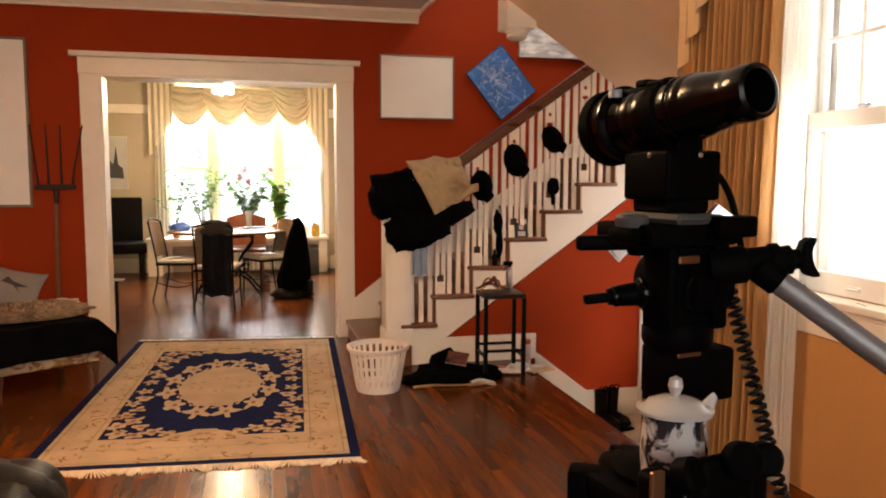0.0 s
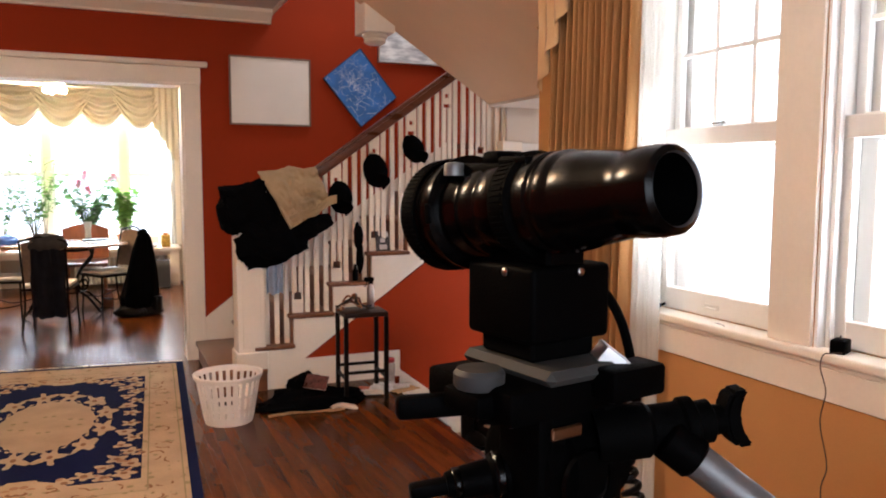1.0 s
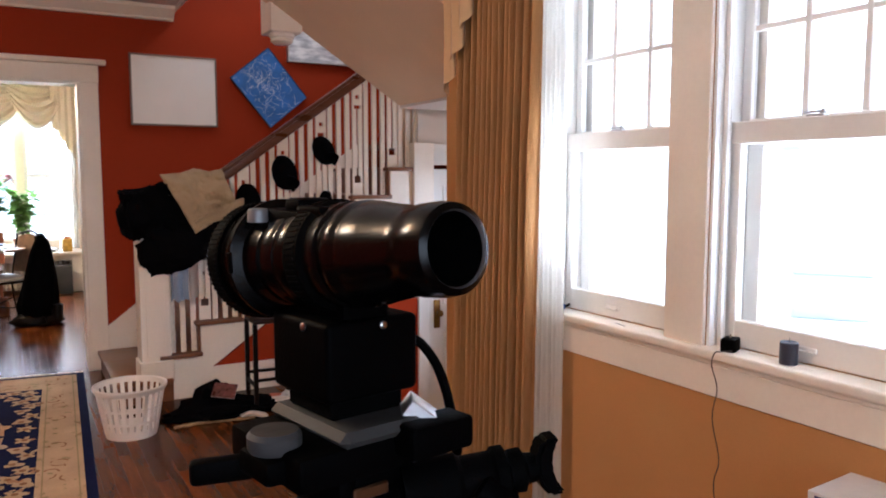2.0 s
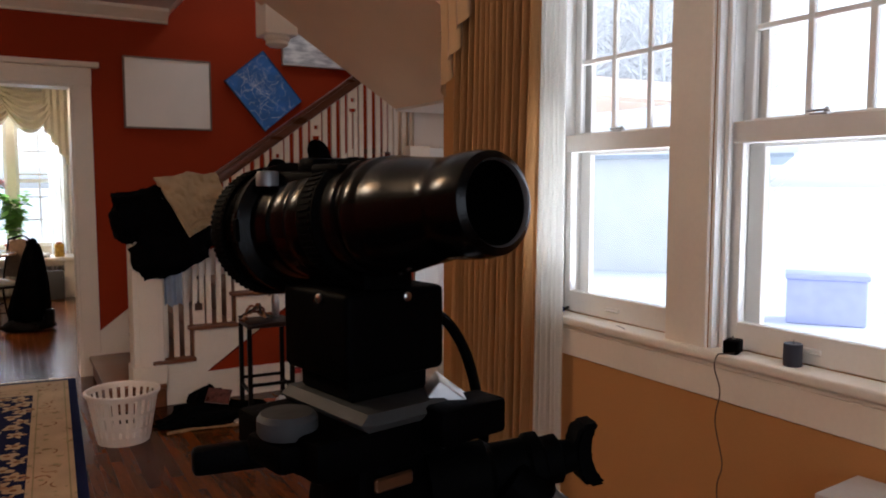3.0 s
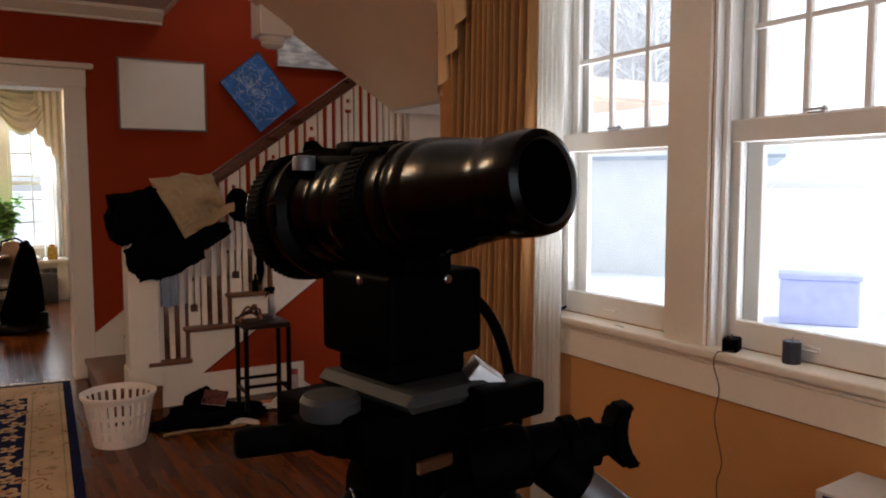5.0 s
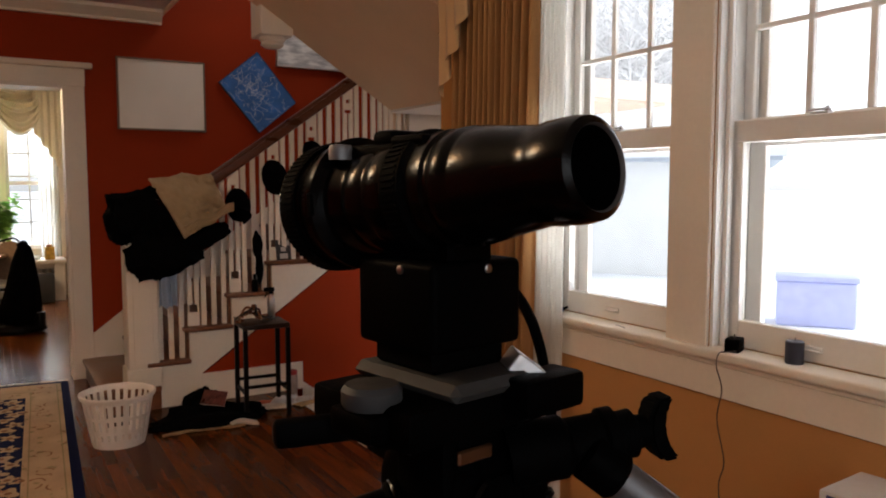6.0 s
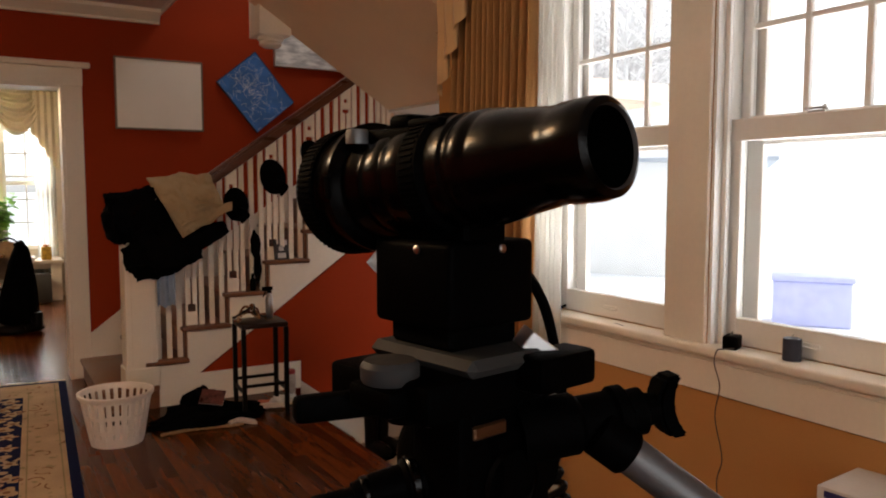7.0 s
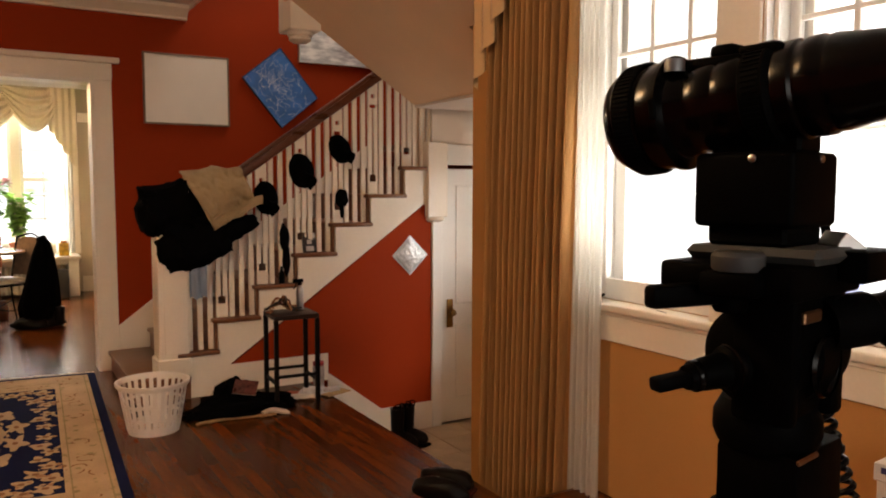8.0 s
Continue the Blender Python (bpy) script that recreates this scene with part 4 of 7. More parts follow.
def film_camera():
    c = thing("film_camera", RIG @ pose(0, 0, 1.325), "black camera body with a long black zoom lens on the tripod", "camera")
    A = axis_matrix((-0.0100, 0.078, 1.400 - 1.325), (-0.006, -0.101, 1.4195 - 1.325)) @ Matrix.Diagonal((1, 1, 0.885, 1))
    part("mount", lathe([(0.0, -0.016), (0.023, -0.015), (0.0295, -0.010), (0.0332, -0.003), (0.0342, 0.004), (0.0342, 0.012), (0.0320, 0.016), (0.0330, 0.018), (0.0330, 0.030), (0.0350, 0.031), (0.0350, 0.034), (0.028, 0.036)], 48, A, cap=False), SATIN, c)
    grip = part("grip_ring", lathe([(0.0342, 0.0), (0.0346, 0.001), (0.0346, 0.014), (0.0342, 0.015)], 44, A, cap=False), RUBBER, c, "knurled rubber ring")
    ridge = finish("ridge", boxes((0.0340, 0.0352, -0.0007, 0.0007, 0.001, 0.014)), RUBBER)
    for i in range(72):
        o = new("ridge", ridge)
        o.parent, o.matrix_basis = grip, A @ pose(0, 0, 0, 0, 0, i * 5)
    part("barrel", lathe([(0.0285, 0.034), (0.0270, 0.046), (0.0262, 0.048), (0.0262, 0.051), (0.0270, 0.053), (0.0270, 0.066), (0.0264, 0.067), (0.0264, 0.069), (0.0272, 0.071), (0.0272, 0.083), (0.0262, 0.085), (0.0262, 0.087)], 48, A, cap=False), SATIN, c)
    zoom = bmesh.new()
    lathe([(0.0262, 0.086), (0.0292, 0.088), (0.0294, 0.103), (0.0280, 0.105), (0.0268, 0.107)], 48, A, zoom, cap=False)
    zoom_ring = part("zoom_ring", zoom, RUBBER, c, "ribbed rubber zoom ring")
    rib_mesh = finish("rib", boxes((0.0288, 0.0300, -0.0007, 0.0007, 0.090, 0.101)), RUBBER)
    for i in range(60):
        o = new("rib", rib_mesh)
        o.parent, o.matrix_basis = zoom_ring, A @ pose(0, 0, 0, 0, 0, i * 6)
    part("front_barrel", lathe([(0.0268, 0.106), (0.0276, 0.108), (0.0276, 0.117), (0.0262, 0.119), (0.0262, 0.122), (0.0272, 0.124), (0.0270, 0.132), (0.0258, 0.134), (0.0258, 0.137), (0.0262, 0.139), (0.0240, 0.152), (0.0214, 0.172), (0.0210, 0.179), (0.0218, 0.181), (0.0218, 0.195), (0.0208, 0.2015),
                                 (0.0176, 0.2035), (0.0166, 0.200)], 48, A, cap=False), SATIN, c)
    part("rim", lathe([(0.0176, 0.2036), (0.0172, 0.2030), (0.0168, 0.2015)], 48, A, cap=False), STEEL, c, "worn metal inner rim")
    part("inner_tube", lathe([(0.0168, 0.2014), (0.0162, 0.194), (0.0150, 0.178), (0.0142, 0.160), (0.0, 0.158)], 40, A, cap=False), RUBBER, c)
    fl = bmesh.new()
    box(fl, -0.0352, -0.033, -0.006, 0.006, 0.030, 0.035, 0.0008, m=A)
    part("lens_flange", fl, BLACK, c)
    top = bmesh.new()
    box(top, -0.024, 0.004, 0.000, 0.058, 0.098, 0.108, 0.003, 2)
    box(top, -0.022, 0.000, 0.010, 0.026, 0.106, 0.1145, 0.003, 2)
    box(top, -0.026, 0.002, -0.018, 0.006, 0.106, 0.111, 0.002, 2)
    part("accessory_shoe", top, BLACK, c)
    part("lock_screw", lathe([(0.006, 0), (0.006, 0.006), (0.0052, 0.0075), (0, 0.008)], 20, pose(-0.028, 0.044, 0.1005), cap=False), HANDLE, c, "dull thumb screw")
    body = bmesh.new()
    box(body, -0.029, 0.029, -0.029, 0.029, 0.0105, 0.0525, 0.0035, 3)
    part("body", body, BLACK, c, "square black camera body")
    foot = bmesh.new()
    box(foot, -0.016, 0.012, -0.026, 0.026, 0.051, 0.066, 0.002)
    part("lens_foot", foot, BLACK, c)
    part("base", boxes((-0.023, 0.023, -0.023, 0.023, 0.0, 0.0148), bevel=0.002), RUBBER, c)
    for x, y in ((0.005, -0.0285), (-0.0285, -0.006), (-0.012, -0.022), (0.0, -0.021)):
        part("screw", lathe([(0.0022, 0), (0.0022, 0.0014), (0.0012, 0.002), (0, 0.002)], 10, pose(x, y, 0.0485 if abs(y + 0.0285) < 1e-4 or x < -0.028 else 0.0525, 90 if abs(y + 0.0285) < 1e-4 else 0, -90 if x < -0.028 else 0, 0), cap=False), ALU, c)
    part("cable", tube([(0.028, -0.012, 0.034), (0.040, -0.011, 0.033), (0.051, -0.010, 0.024), (0.061, -0.010, 0.008), (0.068, -0.011, -0.016), (0.071, -0.012, -0.044), (0.046, -0.010, -0.060)], 0.0030, 8), RUBBER, c, "thin black cable")


def tripod():
    t = thing("tripod", RIG, "black fluid-head tripod with a grey aluminium pan handle", "tripod")
    pl = bmesh.new()
    box(pl, -0.030, 0.032, -0.045, 0.034, 1.3165, 1.3248, 0.004, 1)
    part("quick_plate", pl, mat("dark_grey_plate", (0.05, 0.05, 0.048), 0.6, spec=0.15), t, "bare aluminium camera plate")
    # facet brightened and tilted to throw window light towards the camera
    wd = bmesh.new()
    pw = Vector((0.028, -0.036, 1.3275))
    box(wd, -0.010, 0.010, -0.0095, 0.0095, -0.010, 0.0, 0.0006, 1, axis_matrix(pw, pw + Vector((0.50, -0.34, 0.80))))
    part("plate_wedge", wd, mat("lit_facet_metal", (0.75, 0.75, 0.75), 0.35, metal=0.8, vary=0.08), t, "metal wedge tilted and brightened as the lit facet of the plate", smooth=False)
    part("lock_disc", lathe([(0.0125, 0), (0.0138, 0.002), (0.0138, 0.008), (0.012, 0.0105), (0, 0.011)], 28, pose(-0.049, -0.010, 1.3135), cap=True), mat("worn_grey_disc", (0.05, 0.05, 0.05), 0.5, spec=0.2), t, "grey locking disc")
    part("platform", boxes((-0.052, 0.040, -0.040, 0.036, 1.298, 1.3165), (-0.062, -0.036, -0.026, 0.006, 1.3005, 1.3135), bevel=0.003, seg=2), BLACK, t)
    part("clamp", boxes((0.004, 0.046, -0.056, -0.034, 1.3055, 1.3235), bevel=0.003, seg=2), BLACK, t)
    lev = bmesh.new()
    m = axis_matrix((-0.020, 0.002, 1.299), (-0.0800, 0.0245, 1.2985))
    box(lev, -0.0055, 0.0055, -0.0065, 0.0065, 0, 0.064, 0.003, 2, m)
    lathe([(0.008, -0.008), (0.010, -0.005), (0.010, 0.006), (0.008, 0.009)], 20, pose(-0.03, 0.004, 1.296), lev)
    part("tilt_lever", lev, BLACK, t)
    drum = bmesh.new()
    lathe([(0.024, -0.030), (0.029, -0.027), (0.029, -0.012), (0.0335, -0.010), (0.0335, 0.012), (0.031, 0.014), (0.031, 0.034), (0.026, 0.038)], 40, pose(0.009, -0.004, 1.262, 0, 90, 0), drum)
    part("tilt_drum", drum, BLACK, t)
    for nm, b_ in (("left_yoke", (-0.024, -0.012, -0.030, 0.006, 1.225, 1.302)), ("right_yoke", (0.021, 0.038, -0.034, 0.026, 1.225, 1.304)), ("head_core", (-0.0125, 0.0215, -0.028, 0.012, 1.228, 1.300))):
        part(nm, boxes(b_, bevel=0.004, seg=2), BLACK, t)
    part("drum_badge", boxes((-0.016, 0.006, -0.0325, -0.0295, 1.283, 1.290), bevel=0.001), mat("bronze_badge", (0.20, 0.10, 0.05), 0.4, metal=0.8), t, "small bronze maker's plate")
    part("drum_ring", lathe([(0.017, 0.0), (0.0185, 0.002), (0.017, 0.004)], 36, pose(0.006, -0.0335, 1.258, 90, 0, 0), cap=False), SATIN, t, "thin black dial ring")
    kn = bmesh.new()
    m = axis_matrix((-0.010, 0.000, 1.256), (-0.066, 0.0245, 1.2485))
    lathe([(0.013, 0.0), (0.013, 0.018), (0.0105, 0.020), (0.0095, 0.034), (0.007, 0.045)], 24, m, kn)
    box(kn, -0.0055, 0.0055, -0.004, 0.004, 0.040, 0.066, 0.002, 2, m)
    plk = part("pan_lock", kn, BLACK, t)
    part("lock_collar", lathe([(0.0085, 0), (0.0092, 0.001), (0.0092, 0.004), (0.0085, 0.005)], 20, m @ pose(0, 0, 0.036)), SATIN, plk)
    part("lock_ring", lathe([(0.0134, 0), (0.0142, 0.001), (0.0142, 0.004), (0.0134, 0.005)], 24, m @ pose(0, 0, 0.012)), SATIN, plk)
    arm = bmesh.new()
    m = axis_matrix((0.020, -0.026, 1.278), (0.0830, -0.0625, 1.2865))
    lathe([(0.016, 0.0), (0.016, 0.030), (0.0135, 0.033), (0.0135, 0.050), (0.0155, 0.052), (0.0155, 0.058), (0.012, 0.060), (0.0125, 0.068), (0.009, 0.070), (0.007, 0.082)], 28, m, arm)
    part("handle_mount", arm, RUBBER, t)
    wing = bmesh.new()
    sections = ((-0.0165, 0.0045, 0.006), (-0.011, 0.0036, 0.0015), (0, 0.0062, -0.001), (0.011, 0.0036, 0.0015), (0.0165, 0.0045, 0.006))
    loops = []
    for z, r, dx in sections:
        loops.append([wing.verts.new((dx + (0.0065 if k in (1, 2) else -0.0035), (0.008 if k in (0, 1) else -0.008), z)) for k in range(4)])
    for a, b in zip(loops, loops[1:]):
        for k in range(4):
            wing.faces.new((a[k], a[(k + 1) % 4], b[(k + 1) % 4], b[k]))
    wing.faces.new(loops[0])
    wing.faces.new(loops[-1][::-1])
    bmesh.ops.bevel(wing, geom=wing.edges[:], offset=0.002, segments=2, affect="EDGES")
    part("wing_knob", wing, BLACK, t, "concave black wing knob", m=pose(0.0872, -0.0655, 1.2875, 0, -8, -28))
    hd = Vector((math.cos(radians(-51)) * math.cos(radians(-35)), math.sin(radians(-51)) * math.cos(radians(-35)), math.sin(radians(-35))))
    p0 = Vector((0.056, -0.058, 1.274))
    part("handle_socket", lathe([(0.010, -0.010), (0.0125, -0.008), (0.0125, 0.010), (0.0105, 0.012)], 24, axis_matrix(p0, p0 + hd)), BLACK, t)
    part("pan_handle", tube([p0, p0 + hd * 0.12, p0 + hd * 0.36], 0.0102, 24, smooth=1), HANDLE, t, "satin aluminium pan handle")
    neck = bmesh.new()
    lathe([(0.028, 1.205), (0.031, 1.212), (0.031, 1.222), (0.026, 1.232)], 32, pose(0.012, 0, 0), neck)
    part("pan_base", neck, BLACK, t)
    part("column_block", boxes((-0.012, 0.052, -0.030, 0.020, 1.160, 1.207), bevel=0.004, seg=2), BLACK, t)
    part("block_trim", boxes((-0.0135, 0.012, -0.0315, -0.029, 1.203, 1.2065), bevel=0.001), mat("bronze_badge", (0.20, 0.10, 0.05), 0.4), t)
    col = bmesh.new()
    lathe([(0.026, 0.55), (0.026, 1.07), (0.046, 1.075), (0.050, 1.082), (0.050, 1.090), (0.024, 1.094), (0.024, 1.160)], 28, pose(0.014, 0.010, 0), col)
    part("column", col, BLACK, t)
    part("shoulder", boxes((-0.055, 0.030, -0.105, 0.055, 1.062, 1.0845), bevel=0.004, seg=2), BLACK, t)
    for k, a in enumerate((19, 139, 259)):
        ca, sa = math.cos(radians(a)), math.sin(radians(a))
        hip = Vector((ca * 0.062, sa * 0.062 + 0.01, 1.055))
        footp = Vector((ca * 0.50, sa * 0.50 + 0.01, 0.012))
        hb = bmesh.new()
        box(hb, -0.016, 0.016, -0.014, 0.014, -0.03, 0.03, 0.004, 2, Matrix.Translation(hip) @ pose(0, 0, 0, 0, 0, a))
        part("hinge", hb, BLACK, t)
        mid = hip.lerp(footp, 0.5)
        upper = part("leg", tube([hip, mid], 0.013, 14, smooth=1), ALU, t, "aluminium upper leg tube")
        part("lower_leg", tube([mid, footp], 0.0105, 14, smooth=1), BLACK, upper)
        ft = bmesh.new()
        lathe([(0.015, 0), (0.016, 0.01), (0.012, 0.03), (0.010, 0.035)], 14, pose(footp.x, footp.y, 0.0), ft)
        part("foot", ft, RUBBER, upper)
    for b_ in ((-0.078, -0.050, -0.088, -0.056, 1.070, 1.128), (0.002, 0.024, -0.100, -0.062, 1.076, 1.132), (-0.056, 0.000, -0.108, -0.092, 1.072, 1.146)):
        part("leg_clamp", boxes(b_, bevel=0.008, seg=3), BLACK, t)
    for x, y, z, r, rx, rz in ((-0.066, -0.094, 1.132, 0.012, 70, 20), (-0.022, -0.106, 1.142, 0.013, 75, -10), (0.010, -0.100, 1.138, 0.011, 80, -25)):
        part("clamp_knob", lathe([(r, 0), (r + 0.002, 0.003), (r + 0.002, 0.014), (r - 0.001, 0.017)], 20, pose(x, y, z, rx, 0, rz)), BLACK, t)
    part("bronze_edge", boxes((-0.088, -0.076, -0.092, -0.087, 1.110, 1.137), bevel=0.001), mat("bronze_badge", (0.20, 0.10, 0.05), 0.4, metal=0.8), t, "worn bronze edge")
    pts = []
    a0, a1 = Vector((0.080, 0.012, 1.262)), Vector((0.108, -0.070, 0.98))
    d = (a1 - a0).normalized()
    e1 = d.orthogonal().normalized()
    e2 = d.cross(e1)
    n = 36
    for i in range(n * 10 + 1):
        f_ = i / 10
        p = a0.lerp(a1, f_ / n) + (e1 * math.cos(2 * math.pi * f_) + e2 * math.sin(2 * math.pi * f_)) * 0.0056
        pts.append(p)
    pts = [Vector((0.045, 0.01, 1.262)), Vector((0.07, 0.012, 1.266))] + pts + [Vector((0.10, -0.06, 0.9)), Vector((0.04, 0.0, 0.86))]
    part("coiled_cable", tube(pts, 0.0022, 6, smooth=1), LEATHER, t, "coiled black cord")


film_camera()
tripod()

POT = mat("glazed_china", (0.38, 0.37, 0.36), 0.18, vary=0.05, scale=8, bscale=50, bump=0.03, coat=0.4)


def china_pattern():
    m = bpy.data.materials.new("painted_china")
    m.use_nodes = True
    nt = m.node_tree
    b = nt.nodes["Principled BSDF"]
    b.inputs["Roughness"].default_value, b.inputs["Coat Weight"].default_value = 0.18, 0.4
    n = nt.nodes.new("ShaderNodeTexNoise")
    n.inputs["Scale"].default_value, n.inputs["Detail"].default_value, n.inputs["Distortion"].default_value = 38, 3, 1.6
    tc = nt.nodes.new("ShaderNodeTexCoord")
    nt.links.new(tc.outputs["Object"], n.inputs["Vector"])
    cr_ = nt.nodes.new("ShaderNodeValToRGB")
    cr_.color_ramp.elements[0].position, cr_.color_ramp.elements[1].position = 0.46, 0.54
    cr_.color_ramp.elements[0].color, cr_.color_ramp.elements[1].color = (0.02, 0.02, 0.025, 1), (0.40, 0.39, 0.38, 1)
    nt.links.new(n.outputs["Fac"], cr_.inputs[0])
    nt.links.new(cr_.outputs[0], b.inputs["Base Color"])
    return m


def creamer():
    c = thing("china_pot", RIG @ pose(-0.034, -0.052, 1.0848) @ Matrix.Diagonal((0.82, 0.82, 1.22, 1)), "white china pot painted with dark flowers on the tripod shoulder", "pot")
    part("bowl", lathe([(0.020, 0.0), (0.027, 0.004), (0.032, 0.020), (0.033, 0.045), (0.031, 0.062), (0.032, 0.066), (0.028, 0.066), (0.026, 0.050), (0.0, 0.03)], 36, cap=False), china_pattern(), c)
    part("lid", lathe([(0.037, 0.067), (0.0375, 0.069), (0.030, 0.0705), (0.026, 0.074), (0.012, 0.077), (0.0, 0.078)], 36, cap=False), POT, c)
    part("lid_knob", lathe([(0.004, 0.076), (0.005, 0.079), (0.0075, 0.084), (0.006, 0.089), (0, 0.091)], 18, cap=False), POT, c)
    part("spout", tube([(0.024, -0.004, 0.058), (0.034, -0.006, 0.066), (0.044, -0.008, 0.075)], 0.010, 12, taper=0.35), POT, c)


creamer()

# ---- curtains at the near windows ----
cur = thing("curtain", pose(0, 0, 0), "gold pleated drape with cascading jabot and white sheer beside the window", "curtain")


def drape_fn(u, v):
    y = 2.545 - u * 0.655 + 0.075 * (1 - v)
    z = -0.46 + v * 2.98
    ph = u * 13.5 + 0.55 * wob(u * 5, 1.3) + 0.16 * wob(u * 9, v * 2)
    fold = math.sin(ph * 2 * math.pi)
    fold = math.copysign(abs(fold) ** 0.6, fold)
    amp = 0.046 + 0.016 * wob(u * 6, 7) - 0.006 * v
    x = 1.345 + amp * fold + 0.008 * math.sin(ph * 4 * math.pi + 1) + 0.01 * wob(u * 3, v * 3)
    return (x, y + 0.014 * math.cos(ph * 2 * math.pi) + 0.010 * wob(u * 8, v * 1.5, 3), z)


part("drape", sheet(drape_fn, 260, 14, 0.003), DRAPE, cur, "gold pleated drape")


def sheer_fn(u, v):
    y = 1.90 - u * 0.155 + 0.05 * (1 - v) * (1 - u)
    return (1.345 + 0.012 * math.sin(u * 34 + 2 * wob(u * 5, 2)) + 0.006 * wob(u * 9, v * 2), y, -0.44 + v * 2.96)


part("sheer", sheet(sheer_fn, 80, 10, 0.0015), SHEER, cur, "thin white sheer panel")


def jabot_fn(u, v):
    # a stepped cascade: the low end hangs at the wall's end, folding up towards the window
    y = 2.63 - u * 0.40
    k = u * 5
    saw = (k - math.floor(k))
    x = 1.245 + 0.05 * abs(saw - 0.5) * 2 + 0.01 * wob(u * 7, v * 3)
    low = 1.86 + 0.135 * math.floor(k) + 0.10 * saw
    return (x, y + 0.03 * math.sin(k * math.pi * 2) * (1 - v), low + (2.60 - low) * v)


JAB = mat("peach_gold_jabot", (0.64, 0.40, 0.19), 0.7, vary=0.1, scale=5, bscale=300, bump=0.25, sheen=0.2)
part("jabot", sheet(jabot_fn, 100, 10, 0.004), JAB, cur, "peach-gold cascading jabot")
part("rod", tube([(1.33, -0.2, 2.5), (1.33, 2.8, 2.5)], 0.016, 12, smooth=1), BRASS, cur)
for yy in (2.75, 1.2, -0.1):
    part("bracket", boxes((1.33, RX, yy - 0.012, yy + 0.012, 2.47, 2.50)), BRASS, cur)

# ---- pictures on the red wall ----
def framed(name, w, h, m, face_mat, frame_mat, label, edge=0.012, deep=0.03):
    p = thing(name, m, label, "picture")
    part("canvas", boxes((-w / 2 + edge, w / 2 - edge, -deep + 0.006, -0.004, -h / 2 + edge, h / 2 - edge)), face_mat, p, smooth=False)
    part("frame", boxes((-w / 2, -w / 2 + edge, -deep, 0, -h / 2, h / 2), (w / 2 - edge, w / 2, -deep, 0, -h / 2, h / 2), (-w / 2 + edge, w / 2 - edge, -deep, 0, -h / 2, -h / 2 + edge), (-w / 2 + edge, w / 2 - edge, -deep, 0, h / 2 - edge, h / 2), bevel=0.001), frame_mat, p, smooth=False)
    return p


GREYW = mat("weathered_frame_wood", (0.20, 0.15, 0.11), 0.6, vary=0.25, scale=8, bscale=80)
framed("blank_canvas", 0.636, 0.53, pose(0.451, BW, 2.10), CANVAS, GREYW, "blank white canvas in a thin wooden frame")
framed("tall_canvas", 0.78, 1.262, pose(-2.92, BW, 1.745), CANVAS, GREYW, "tall blank canvas in a thin frame", 0.018)
BLUEP = mat("blue_paint", (0.045, 0.17, 0.50), 0.5, vary=0.3, scale=9, bscale=120, bump=0.4)
blue = framed("blue_painting", 0.50, 0.405, pose(1.190, BW, 2.164) @ pose(0, 0, 0, 0, 50.4, 0), BLUEP, mat("dark_canvas_edge", (0.02, 0.04, 0.10), 0.6), "blue abstract painting hung as a diamond with white splashes", 0.004)
sp = bmesh.new()
rs = random.Random(11)
for i in range(120):
    x, z = rs.gauss(-0.01, 0.11), rs.gauss(0.0, 0.09)
    a = rs.random() * 6.28
    L = 0.02 + 0.10 * rs.random()
    pts = []
    for k in range(4):
        px_, pz_ = x + math.cos(a) * L * k / 3, z + math.sin(a) * L * k / 3
        a += rs.uniform(-0.8, 0.8)
        pts.append((max(-0.235, min(0.235, px_)), -0.0255, max(-0.19, min(0.19, pz_))))
    tube(pts, 0.0008 + 0.0014 * rs.random(), 5, sp, smooth=3, taper=0.4)
tagged(part("paint_splash", sp, mat("white_paint_drips", (0.62, 0.68, 0.76), 0.5), blue, "white paint drips"), kind="stuff")


def seascape():
    m = bpy.data.materials.new("grey_seascape")
    m.use_nodes = True
    nt = m.node_tree
    b = nt.nodes["Principled BSDF"]
    b.inputs["Roughness"].default_value = 0.5
    tc, mp = nt.nodes.new("ShaderNodeTexCoord"), nt.nodes.new("ShaderNodeMapping")
    mp.inputs["Scale"].default_value = (4, 1, 14)
    n = nt.nodes.new("ShaderNodeTexNoise")
    n.inputs["Scale"].default_value, n.inputs["Detail"].default_value = 1.6, 5
    nt.links.new(tc.outputs["Object"], mp.inputs[0])
    nt.links.new(mp.outputs[0], n.inputs["Vector"])
    cr_ = nt.nodes.new("ShaderNodeValToRGB")
    e = cr_.color_ramp.elements
    e[0].position, e[0].color = 0.36, (0.38, 0.41, 0.44, 1)
    e[1].position, e[1].color = 0.62, (0.86, 0.88, 0.88, 1)
    nt.links.new(n.outputs["Fac"], cr_.inputs[0])
    nt.links.new(cr_.outputs[0], b.inputs["Base Color"])
    return m


framed("seascape_picture", 0.70, 0.46, pose(1.695, BW, 2.614), seascape(), mat("silver_frame", (0.55, 0.55, 0.55), 0.35, metal=0.7), "pale grey seascape print in a thin silver frame", 0.012)

